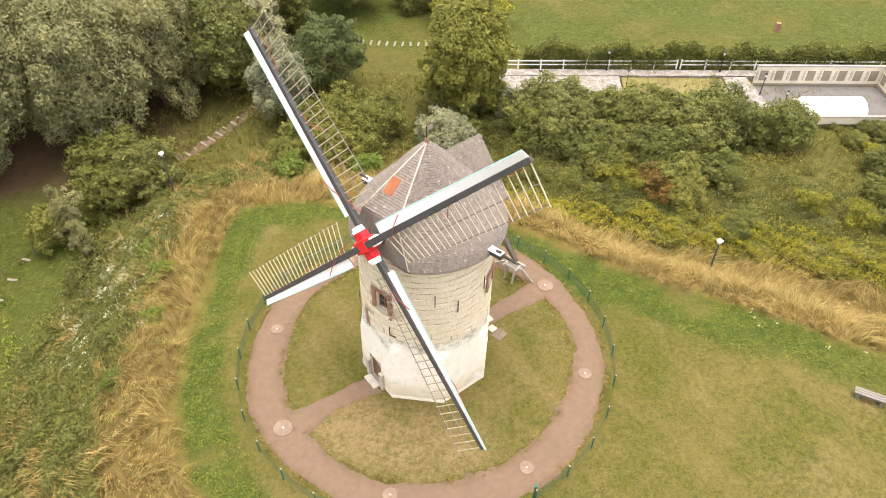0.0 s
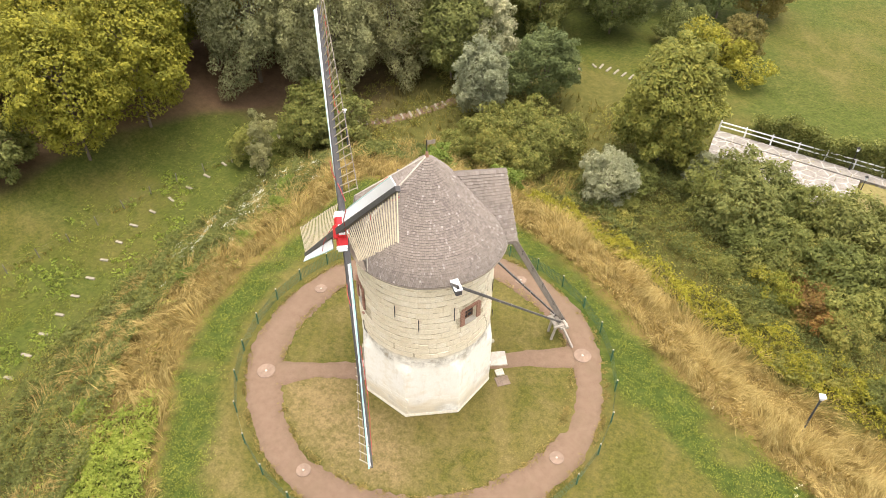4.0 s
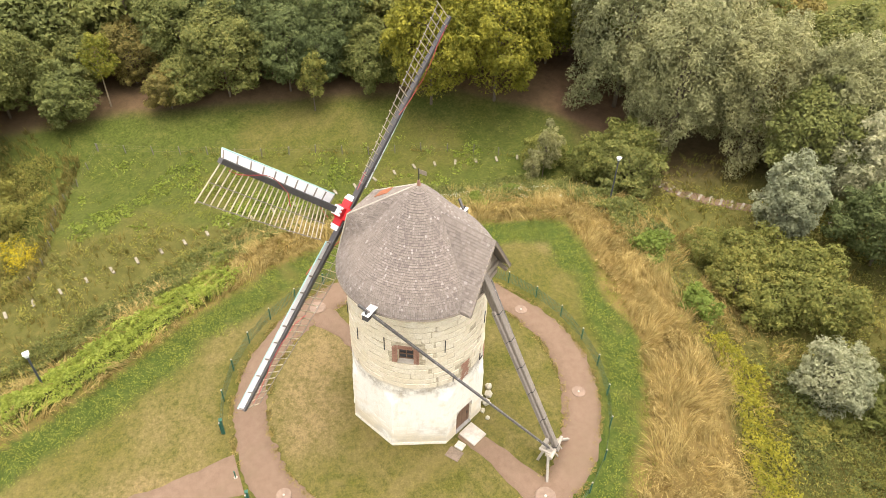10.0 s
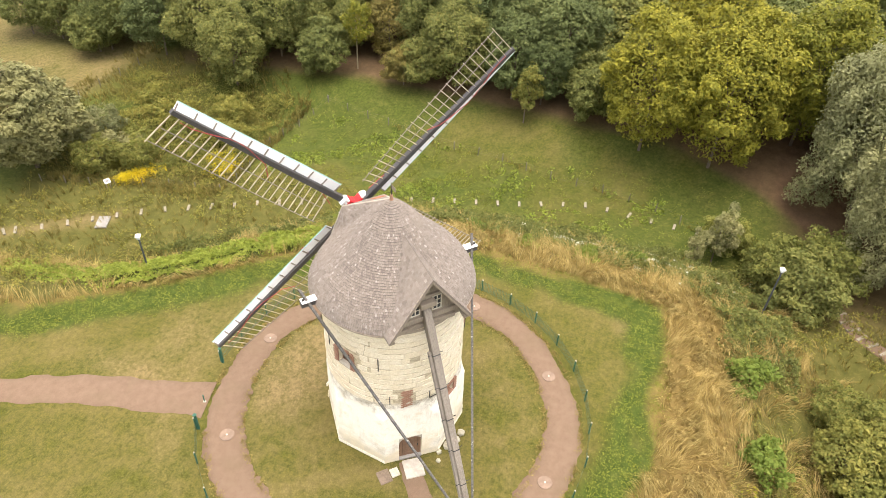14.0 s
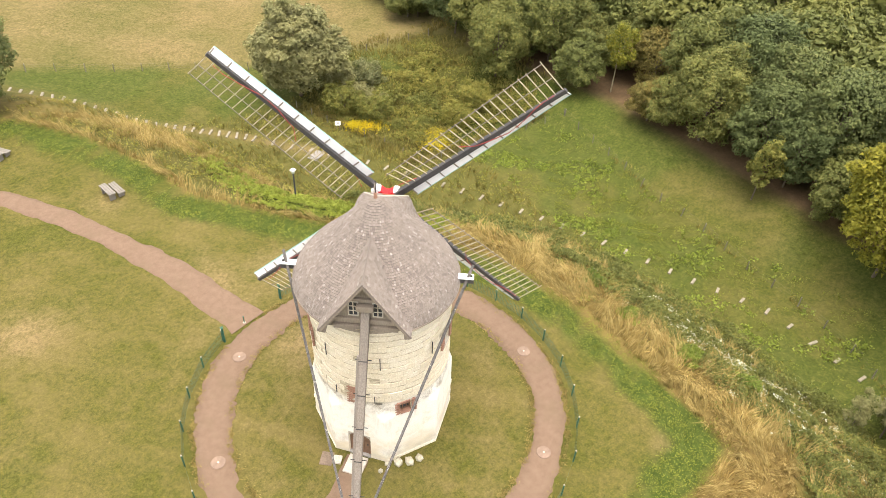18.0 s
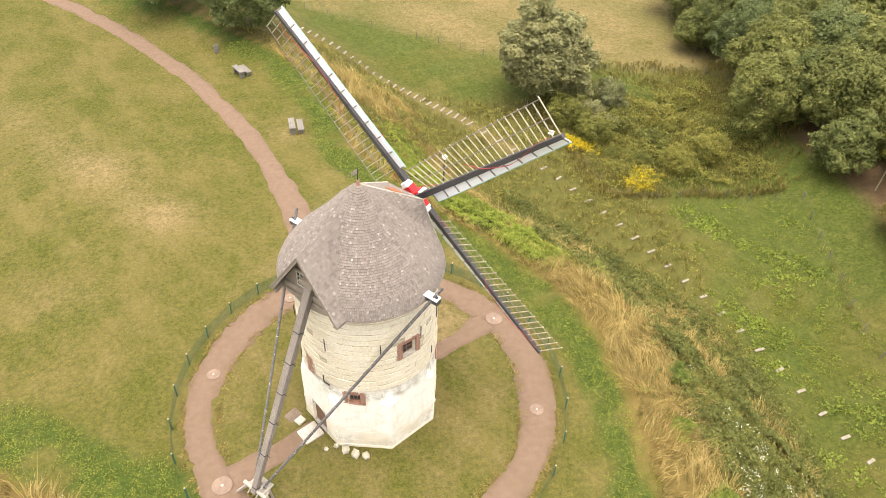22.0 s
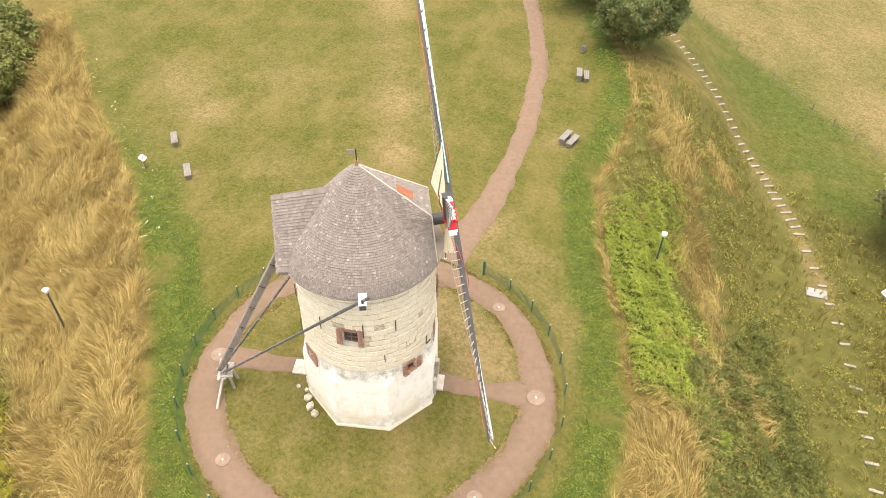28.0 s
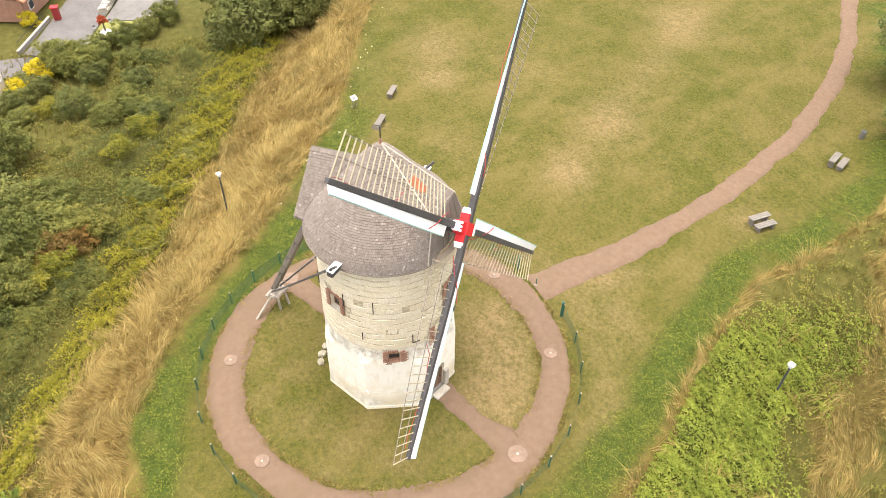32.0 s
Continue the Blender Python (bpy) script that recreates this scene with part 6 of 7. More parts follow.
Z = lambda key: (lambda x, y: zones(x, y)[key])
gx, gy = scatter(120000, -40, 66, -48, 34, lambda x, y: zones(x, y)["dry"] * 0.85 * (outside(x, y) > 0.25))
blades(gx, gy, 5, 1.1, 0.036, 0.45, "dry_grass", "tall golden dry grass on the bank", L_DRY, swirl=0.75)
gx, gy = scatter(46000, -46, 62, -54, 48, lambda x, y: np.clip(zones(x, y)["rough"], 0, 1) * 0.42 * (outside(x, y) > 0.3) * (1 - zones(x, y)["soil"]))
blades(gx, gy, 5, 0.9, 0.04, 0.45, "rough_grass", "rough half-dry grass and stalks on the slope", L_STRAW, swirl=0.4)
gx, gy = scatter(62000, -46, 62, -54, 48, lambda x, y: np.clip(zones(x, y)["rough"], 0, 1) * ease(wave(x, y, 0.3, 1), 0.35, 0.6) * 0.5 * (outside(x, y) > 0.6))
herbs(gx, gy, 5, 0.22, 0.6, 0.19, "wild_herbs", "green weeds and wild herbs on the slope", L_MEADOW)
gx, gy = scatter(90000, -20, 66, -50, 20, lambda x, y: zones(x, y)["green"] * (np.hypot(x, y) > 12.6) * (outside(x, y) < 0.8) * (x > -18))
herbs(gx, gy, 4, 0.14, 0.14, 0.085, "clover_strip", "low bright green weeds along the lawn's edge", L_BLADE)

gx, gy = scatter(9000, -16, 22, -26, 16, lambda x, y: 0.75 * (outside(x, y) < -0.5) * ((np.hypot(x, y) < 9.4) & (np.hypot(x, y) > 4.4) | (np.hypot(x, y) > 12.1)) * (np.abs(np.hypot(x - 6.0, y + 18.5) - 0) > 1.6) * (np.abs(x * np.sin(0.62) - y * np.cos(0.62)) > 0.9))
blades(gx, gy, 3, 0.07, 0.02, 0.6, "lawn_tufts", "short uneven tufts of the mown lawn", L_TURF)


def thicket(x, y):
    d = outside(x, y)
    return ease(d - dry_width(np.degrees(np.arctan2(y, x))), 3.5, 6.0) * (1 - 0.55 * (1 - ease(np.degrees(np.arctan2(y, x)), 30, 45))) * (1 - ease(d, 24, 28)) * (y > 8) * (x > -2) * (1 - ease(y, 36, 37.5) * (x > 8)) * (y < 44 - 0.28 * np.maximum(0, x - 30)) * (1 - ease(x, 58, 64))


def leaf_cover(n, box4, want, hgt, leaf, name, label, mat, lump=0.35, k=0.0):
    """A closed, lumpy cover of low growth: leaves over a rolling surface, with a few stalks above."""
    gx, gy = scatter(2 * n, *box4, want)
    m = len(gx)
    leaf = leaf * 0.7
    top = hgt * (0.25 + 0.75 * ease(wave(gx, gy, lump, k), 0.25, 0.8)) * (0.75 + 0.5 * wave(gx, gy, lump * 3.1, k + 1))
    z = land(gx, gy) + top * rng.uniform(0.72, 1.06, m)
    nr = unit(m) * 0.8 + np.array([0, 0, 0.75])
    nr /= np.linalg.norm(nr, axis=1)[:, None]
    v, f = leaf_tris(np.stack([gx, gy, z], 1), nr, leaf * rng.uniform(0.6, 1.35, m), 1.7)
    return tagged(raw(name, v, f, mat), label, "undergrowth", kind="stuff")


leaf_cover(190000, (-2, 64, 8, 44), lambda x, y: thicket(x, y) * (0.25 + 0.75 * ease(wave(x, y, 0.2, 3), 0.4, 0.6)), 1.5, 0.155, "bramble_thicket", "tangled olive-green brambles below the dry bank", L_WEED)
leaf_cover(130000, (-2, 64, 8, 44), lambda x, y: thicket(x, y) * (0.2 + 0.8 * ease(wave(x, y, 0.23, 6), 0.45, 0.65)), 1.2, 0.14, "tall_weeds", "yellow-green tall weeds below the dry bank", L_MEADOW, 0.5, 2.0)


leaf_cover(190000, (-28, 6, -36, -6), lambda x, y: bank(x, y) * (0.5 + 0.5 * ease(wave(x, y, 0.5, 8), 0.25, 0.55)), 0.8, 0.15, "bramble_bank", "lush yellow-green brambles trailing over the bank", L_LUSH, 0.95, 3.0)


def path_rim(x, y):
    """The ragged grass rims of the gravel paths."""
    r = np.hypot(x, y)
    rims = np.exp(-((r - 9.6) / 0.16) ** 2) + np.exp(-((r - 11.8) / 0.16) ** 2)
    a = np.degrees(np.arctan2(y, x))
    gap = ((np.abs((a - 35.5 + 180) % 360 - 180) < 5) | (np.abs((a + 144.5 + 180) % 360 - 180) < 5)) & (r < 10.5)
    return rims * ~gap * ease(wave(x, y, 1.3, 2), 0.2, 0.6) * ~((a > -72) & (a < -58) & (r > 11))


gx, gy = scatter(46000, -12.5, 12.5, -12.5, 12.5, path_rim)
herbs(gx, gy, 5, 0.07, 0.07, 0.09, "path_rim_grass", "short grass creeping over the rims of the ring path", L_RIM, "grass")


def west_slope(x, y):
    d = outside(x, y)
    return ease(d + 2 * wave(x, y, 0.5, 3), 5.2, 7.0) * (1 - ease(d, 15.5, 18)) * (x < -14) * (y < 26) * (y > -34)


leaf_cover(46000, (-38, -14, -34, 26), lambda x, y: west_slope(x, y) * ease(wave(x, y, 0.33, 11), 0.38, 0.6) * 0.9, 1.0, 0.18, "weed_cover", "patches of green weeds on the western slope", L_SHRUB, 0.6, 5.0)
leaf_cover(125000, (-38, -14, -34, 26), lambda x, y: west_slope(x, y) * (0.25 + 0.75 * ease(wave(x, y, 0.42, 14), 0.4, 0.6)), 1.2, 0.18, "leafy_weeds", "darker leafy weeds on the western slope", L_WEED, 0.6, 8.0)


def yarrow_patch(x, y):
    return np.exp(-((x + 26.0) / 3.2) ** 2 - ((y - 11.0) / 6.5) ** 2) * ease(wave(x, y, 0.8, 7), 0.35, 0.6)


gx, gy = scatter(4400, -34, -18, -6, 26, yarrow_patch)
herbs(gx, gy, 4, 0.16, 0.3, 0.1, "white_blossom", "clusters of white wild flowers on the slope", L_BLOOM, "flowers", 0.75)
gx, gy = scatter(2600, -36, -16, -10, 26, lambda x, y: np.exp(-((x + 25) / 4) ** 2 - ((y - 8) / 9) ** 2))
herbs(gx, gy, 14, 0.35, 1.1, 0.17, "nettle_patch", "tall green nettles on the western slope", L_WEED)
gx, gy = scatter(5000, 12, 64, -8, 34, lambda x, y: 0.12 * (np.abs(outside(x, y) + 0.8) < 1.0) + 0.02 * (outside(x, y) > 2))
herbs(gx, gy, 3, 0.07, 0.1, 0.09, "daisy_patch", "small white daisies along the lawn's edge", L_BLOOM, "flowers", 0.2)
def rod_belt(x, y):
    d = outside(x, y) - dry_width(np.degrees(np.arctan2(y, x)))
    return ease(d, -0.3, 1.0) * (1 - ease(d + 1.5 * wave(x, y, 0.4, 2), 3.6, 5.4 + 3.0 * (1 - ease(np.degrees(np.arctan2(y, x)), 32, 50)))) * (1 - ease(np.degrees(np.arctan2(y, x)), 90, 110))


leaf_cover(210000, (-4, 70, 0, 40), rod_belt, 1.3, 0.16, "goldenrod_belt", "yellow-green goldenrod along the foot of the bank", L_ROD_GREEN, 0.9, 1.0)
for cx, cy, s in ((-25.2, -42.0, 1.3), (-30.2, -35.2, 1.6), (-23.4, -43.0, 0.8)):
    t = rng.normal(0, 1, (70, 2)) * s * np.array([0.7, 0.55])
    herbs(cx + t[:, 0], cy + t[:, 1], 12, 0.18, 1.0, 0.13, "goldenrod_clump", "clump of bright yellow goldenrod in the pasture", L_ROD, "flowers", 0.25)


# ---- things on the lawn ----
def picnic_set(x, y, turn, n=2):
    """Trestle seats: thick weathered slabs on plank legs."""
    for k in range(n):
        dy = (k - (n - 1) / 2) * 0.78
        m = pose(x, y, land1(x, y), 0, 0, turn) @ pose(0, dy, 0)
        h = 0.72 if k == 0 and n > 1 else 0.5 if n > 1 else 0.55
        ob = thing("picnic_bench", "weathered grey plank bench standing on the lawn", "bench", m, "benches on the lawn")
        for i in range(3):
            part("plank", boxed((1.95, 0.18, 0.09), pose(0, -0.2 + 0.2 * i, h), 0.012), M_BENCH, ob)
        for s in (-0.68, 0.68):
            part("leg", boxed((0.16, 0.5, h - 0.045), pose(s, 0, (h - 0.045) / 2), 0.012), M_BENCH, ob)
        part("stretcher", boxed((1.3, 0.1, 0.12), pose(0, 0, h * 0.45), 0.01), M_BENCH, ob)


M_BENCH = grainy("grey_weathered_plank", (0.14, 0.125, 0.10), (0.25, 0.225, 0.19), 7, 0.9, (0.6, 6, 6))
picnic_set(7.2, -31.4, 100)
picnic_set(13.9, -43.3, 125)
picnic_set(28.3, -3.6, 153, 1)
picnic_set(34.1, -5.7, 153, 1)
picnic_set(56.6, -38.3, 20)
ob = thing("litter_bin", "small slatted wooden litter bin beside the path", "litter bin", pose(17.4, -48.4, land1(17.4, -48.4), 0, 0, 20))
for i in range(10):
    part("slat", boxed((0.13, 0.035, 0.8), pose(0, 0, 0, 0, 0, 36 * i) @ pose(0, 0.24, 0.45), 0.005), M_BENCH, ob)
part("liner", rodded((0, 0, 0.06), (0, 0, 0.8), 0.2, n=14), M_GREYMETAL, ob)


def info_board(x, y, turn, label):
    ob = thing("information_board", label, "sign", pose(x, y, land1(x, y), 0, 0, turn))
    for s in (-0.2, 0.2):
        part("post", boxed((0.08, 0.08, 1.0), pose(s, 0, 0.5), 0.01), M_OLDWOOD, ob)
    part("panel", boxed((0.62, 0.55, 0.05), pose(0, 0, 1.05, 32), 0.01), M_WHITE, ob, "white sloping panel")
    part("text_block", boxed((0.42, 0.3, 0.006), pose(0, 0, 1.05, 32) @ pose(0, 0, 0.03)), M_CONC, ob, "grey block of small print")


info_board(32.2, -1.6, 300, "pale sloping information board on wooden posts at the lawn's edge")
info_board(-21.5, -43.9, 150, "pale information board on wooden posts beside the pasture")


def street_lamp(x, y, top):
    z = land1(x, y)
    h = max(3.3, top - z)
    ob = thing("street_lamp", "slim dark grey lamp post with a white square head", "street lamp", pose(x, y, z, 0, 0, 25), "lamps round the hill")
    part("pole", rodded((0, 0, -0.2), (0, 0, h - 0.3), 0.09, 0.065, 10), M_GREYMETAL, ob)
    part("neck", rodded((0, 0, h - 0.32), (0, 0, h - 0.2), 0.1, 0.12, 10), M_GREYMETAL, ob)
    bm = bmesh.new()
    bmesh.ops.create_cone(bm, cap_ends=True, segments=4, radius1=0.15, radius2=0.25, depth=0.3, matrix=pose(0, 0, h - 0.05, 0, 0, 45))
    part("lantern", bm, M_PLASTIC, ob, "white translucent lantern")
    bm = bmesh.new()
    bmesh.ops.create_cone(bm, cap_ends=True, segments=4, radius1=0.30, radius2=0.22, depth=0.07, matrix=pose(0, 0, h + 0.15, 0, 0, 45))
    part("lid", bm, M_WHITE, ob, "white lid")


street_lamp(23.1, 11.4, -0.45)
street_lamp(-25.0, 23.8, -0.8)
street_lamp(-6.6, -25.05, 0.5)


# stone blocks and slabs at the foot of the tower
M_SLAB = grainy("worn_slab", (0.30, 0.265, 0.215), (0.50, 0.455, 0.38), 5, 0.9)


M_BOULDER = grainy("lichened_stone", (0.25, 0.225, 0.15), (0.50, 0.46, 0.35), 4, 0.9)


def boulder(x, y, s, k):
    bm = bmesh.new()
    bmesh.ops.create_icosphere(bm, subdivisions=1, radius=s)
    for v in bm.verts:
        v.co *= 1.05 + 0.5 * noise.noise(v.co * 2.2 / s + Vector((k * 7.1, 0, 0)))
        v.co.z *= 0.8
        v.co.x = max(-s * 0.8, min(s * 0.8, v.co.x))
        v.co.y = max(-s * 0.75, min(s * 0.75, v.co.y))
    ob = part("stone_block", bm, M_BOULDER)
    ob.matrix_basis = pose(x, y, s * 0.5, 0, 0, k * 47)
    tagged(ob, "pale rough stone block lying on the grass", "stone", "stones at the foot of the tower")


for k, (a, r, s) in enumerate(((60, 4.4, 0.24), (68.5, 4.5, 0.36), (76.5, 4.6, 0.38), (84.5, 4.65, 0.34), (55, 4.9, 0.2))):
    boulder(*polar(r, a), s * 0.86, k + 1)
ob = part("door_slab", boxed((1.25, 1.15, 0.12), pose(0, 0, 0.06), 0.02), M_SLAB)
ob.matrix_basis = pose(0, 0, 0, 0, 0, 36.5) @ pose(4.75, 0.0, 0.02, 0, 0, 0)
tagged(ob, "pale split stone slab before the door", "stone slab")
ob = part("stone_step", boxed((0.55, 0.5, 0.14), pose(0, 0, 0.07), 0.02), M_PALE)
ob.matrix_basis = pose(0, 0, 0, 0, 0, 36.5) @ pose(4.75, -1.15, 0.0, 0, 0, 10)
tagged(ob, "small pale stone block beside the door", "stone")
ob = part("bare_patch", boxed((0.9, 0.75, 0.06), pose(0, 0, 0.0), 0.02), M_EARTH)
ob.matrix_basis = pose(0, 0, 0, 0, 0, 36.5) @ pose(4.85, -1.8, 0.01, 0, 0, 10)
tagged(ob, "worn brown slab in the grass beside the door", "stone slab")
ob = part("stone_step", boxed((0.5, 1.2, 0.2), pose(0, 0, 0.1), 0.03), M_PALE)
ob.matrix_basis = pose(0, 0, 0, 0, 0, 216.5) @ pose(4.3, 0, 0.0)
tagged(ob, "pale worn stone step before the door", "stone step")


# ---- the stepped path round the foot of the hill ----
def stepped_path():
    p = np.array(STEPS, float)
    s = np.concatenate([[0], np.cumsum(np.hypot(*np.diff(p, axis=0).T))])
    at = lambda q: (float(np.interp(q, s, p[:, 0])), float(np.interp(q, s, p[:, 1])))
    src = None
    q = 2.0
    while q < s[-1] - 1:
        x, yy = at(q)
        x2, y2 = at(q + 0.5)
        dense = q < s[1] or (s[3] - 2 < q < s[5] - 1) or q > s[16] - 1
        turn = math.degrees(math.atan2(y2 - yy, x2 - x)) + 90 + rng.normal(0, 4)
        m = pose(x, yy, land1(x, yy) + 0.05, 0, 0, turn)
        if src is None:
            src = part("path_sleeper", boxed((1.35, 0.26, 0.16), None, 0.015), M_SLEEPER)
            tagged(src, "pale weathered timber sleeper laid across the grass path", "path step", "sleepers of the path")
            src.matrix_basis = m
        else:
            ob = link("path_sleeper", src.data, None)
            ob.matrix_basis = m @ Matrix.Diagonal((rng.uniform(0.8, 1.05) * (1 if dense else 0.74), 1, 1, 1))
            tagged(ob, src["label"], src["category"], src["group"])
        q += 1.05 if dense else 2.42


M_SLEEPER = grainy("pale_sleeper", (0.19, 0.16, 0.118), (0.34, 0.30, 0.23), 6, 0.9)
stepped_path()
ribbon("dirt_path", [(-33.5, 28.2), (-31, 29.6), (-26.5, 32.0), (-22, 37.4), (-20, 41)], 1.5, 0.04, "bare earth path with sleepers under the willows")
x, yy = -16.7, -40.8
ob = part("stone_landing", boxed((1.9, 1.2, 0.14), None, 0.02), M_CONC)
ob.matrix_basis = pose(x, yy, land1(x, yy) + 0.07, 0, 0, 25)
tagged(ob, "worn pale stone landing on the stepped path", "stone slab")


# ---- wire fences in the pasture ----
M_DARKWIRE = grainy("rusted_wire", (0.10, 0.075, 0.055), (0.20, 0.16, 0.12), 20, 0.7)


def wire_fence(line, gap, h, name, label, group):
    p = np.array(line, float)
    s = np.concatenate([[0], np.cumsum(np.hypot(*np.diff(p, axis=0).T))])
    n = int(s[-1] / gap)
    pts = [(float(np.interp(s[-1] * i / n, s, p[:, 0])), float(np.interp(s[-1] * i / n, s, p[:, 1]))) for i in range(n + 1)]
    src = None
    for x, y in pts:
        m = pose(x, y, land1(x, y), rng.normal(0, 3), rng.normal(0, 3), rng.random() * 360)
        if src is None:
            src = part("fence_stake", rodded((0, 0, -0.2), (0, 0, h), 0.055, 0.05, 7), M_BENCH)
            src.matrix_basis = m
            tagged(src, label, "fence post", group)
        else:
            ob = link("fence_stake", src.data, None)
            ob.matrix_basis = m
            tagged(ob, label, "fence post", group)
    for k in range(3):
        bm = swept([(*a, land1(*a) + h * (0.35 + 0.27 * k)) for a in pts], 0.007)
        tagged(part("fence_wire", bm, M_DARKWIRE), "thin wire strung along the pasture stakes", "fence wire", group + " wires")


wire_fence([(-37.5, 18.5), (-40.5, 14), (-42, 7), (-43.6, -5), (-44.2, -14), (-45.8, -24), (-46.8, -30)], 2.95, 1.15, "pasture", "pale wooden stake of the pasture fence", "stakes along the wood")
wire_fence([(-46.8, -30), (-38, -33), (-30.5, -32.3), (-26.5, -33)], 2.6, 1.0, "pasture", "weathered wooden stake of the cross fence", "stakes across the pasture")
wire_fence([(-26.5, -33), (-24.6, -39), (-21.8, -44.5), (-20, -52)], 2.6, 1.0, "pasture", "weathered stake beside the stepped path", "stakes beside the path")
wire_fence(FAR_FENCE, 3.4, 1.2, "pasture", "weathered stake of the far pasture fence", "far pasture stakes")
gx, gy = scatter(9000, -48, -18, -56, -28, lambda x, y: ((np.abs((y + 33) + 0.04 * (x + 35)) < 0.7) & (x > -46) & (x < -26)) * 1.0 + (np.abs((x + 23.5) - (y + 42) * -0.28) < 0.7) * (y > -52) * (y < -33) * 1.0)
blades(gx, gy, 6, 0.9, 0.05, 0.5, "fence_scrub", "dry brown growth along the cross fence", L_STRAW)
def hollow(x, y):
    return ease(-x, 23.5, 26) * (1 - ease(-x, 44, 47)) * ease(-y, 33.8, 35) * (1 - ease(-y + 0.25 * (x + 24), 50, 55)) * (x < -24 - (y + 33) * 0.2)


leaf_cover(40000, (-48, -22, -60, -33), lambda x, y: hollow(x, y) * (0.3 + 0.7 * ease(wave(x, y, 0.3, 13), 0.35, 0.6)), 1.1, 0.19, "hollow_weeds", "olive weeds and wild flowers filling the hollow", L_MEADOW, 0.5, 9.0)
gx, gy = scatter(10000, -52, -22, -64, -33, lambda x, y: (x < -24 - (y + 33) * 0.2) * 0.6 * ease(wave(x, y, 0.25, 3), 0.25, 0.5))
blades(gx, gy, 4, 0.8, 0.05, 0.5, "hollow_grass", "tall olive grass and scrub in the hollow", L_STRAW)
gx, gy = scatter(26000, -46, -20, -34, 24, lambda x, y: (0.12 + 0.75 * np.exp(-((x + 38) / 4.5) ** 2 - ((y + 14) / 11) ** 2)) * ease(outside(x, y), 15, 18) * ease(wave(x, y, 0.7, 6), 0.4, 0.65))
herbs(gx, gy, 5, 0.16, 0.12, 0.12, "pasture_dock", "low broad-leaved weeds in the green pasture", L_BLADE)
gx, gy = scatter(5200, -45, -24, -31, 14, lambda x, y: zones(x, y)["green"] * ease(wave(x, y, 0.3, 21), 0.5, 0.72) * (outside(x, y) > 9))
herbs(gx, gy, 5, 0.2, 0.22, 0.26, "dock_leaves", "bright yellow-green dock plants in the pasture", L_FRESH)
gx, gy = scatter(2600, -45.5, -36, -31, 19, lambda x, y: np.exp(-((np.interp(-y, [-18.5, -14, -7, 5, 14, 24, 30], [-37.5, -40.5, -42, -43.6, -44.2, -45.8, -46.8]) - x - 0.2) / 0.35) ** 2) * ease(wave(x, y, 0.35, 5), 0.35, 0.6))
blades(gx, gy, 5, 0.45, 0.045, 0.6, "fence_foot_grass", "tufts of dry brown grass along the pasture stakes", L_STRAW)

# ---- the gardens below the hill ----
def slab(name, pts, z, thick, mat, label, category="paving", kind="structure"):
    """A flat piece of ground cover with straight sides, set on the land."""
    bm = bmesh.new()
    top = [bm.verts.new((x, y, z)) for x, y in pts]
    bot = [bm.verts.new((x, y, z - thick)) for x, y in pts]
    bm.faces.new(top)
    bm.faces.new(bot[::-1])
    for i in range(len(pts)):
        j = (i + 1) % len(pts)
        bm.faces.new((top[i], bot[i], bot[j], top[j]))
    return tagged(part(name, bm, mat), label, category, kind=kind)


GZ = -6.0
slab("garden_terrace", [(7.5, 47.6), (22.6, 47.4), (22.2, 41.5), (13.5, 40.2), (8.0, 42.5)], GZ, 0.6, M_TERRACE, "cracked pale concrete terrace below the slope")
slab("garden_lawn", [(22.8, 47.2), (35.0, 46.9), (34.8, 38.8), (22.4, 38.8)], GZ - 0.03, 0.6, grainy("garden_grass", (0.10, 0.09, 0.028), (0.25, 0.205, 0.075), 3, 0.95), "yellowing square of garden lawn", "lawn")
slab("garden_walk", [(7.5, 49.3), (58, 48.6), (58, 47.4), (7.5, 47.7)], GZ + 0.01, 0.6, M_TERRACE, "pale concrete walk along the hedge")
slab("garden_walk", [(35.2, 47.2), (38.0, 47.2), (39.2, 36.6), (35.0, 36.6)], GZ + 0.015, 0.6, M_TERRACE, "grey paved walk beside the pool yard")
slab("pool_yard", [(38.2, 45.2), (53.0, 45.0), (53.0, 37.0), (39.4, 37.0)], GZ - 0.02, 0.6, M_BLACKSLATE, "dark paved yard round the covered pool")


def panel_wall(x0, y0, x1, y1, n, h=2.5):
    """A rendered garden wall with taupe panels and quoined piers."""
    length = math.hypot(x1 - x0, y1 - y0)
    m = pose(x0, y0, GZ, 0, 0, math.degrees(math.atan2(y1 - y0, x1 - x0)))
    ob = thing("garden_wall", "beige rendered garden wall with taupe panels", "wall", m, "walls of the pool yard")
    part("wall_body", boxed((length, 0.24, h), pose(length / 2, 0, h / 2), 0.01), M_BEIGE, ob)
    part("coping", boxed((length + 0.1, 0.4, 0.12), pose(length / 2, 0, h + 0.06), 0.02), M_CONC, ob)
    part("plinth_course", boxed((length, 0.3, 0.3), pose(length / 2, 0, 0.15), 0.01), M_TAUPE, ob)
    w = length / n
    for i in range(n):
        for s in (-1, 1):
            part("panel", boxed((w * 0.52, 0.03, h * 0.52), pose((i + 0.5) * w, s * 0.125, h * 0.53), 0.01), M_TAUPE, ob, "taupe panel")
            for k in range(5):
                part("quoin", boxed((w * (0.2 if k % 2 else 0.12), 0.025, h * 0.085), pose(i * w + w * 0.06, s * 0.128, h * (0.34 + 0.1 * k))), M_PALE, ob)


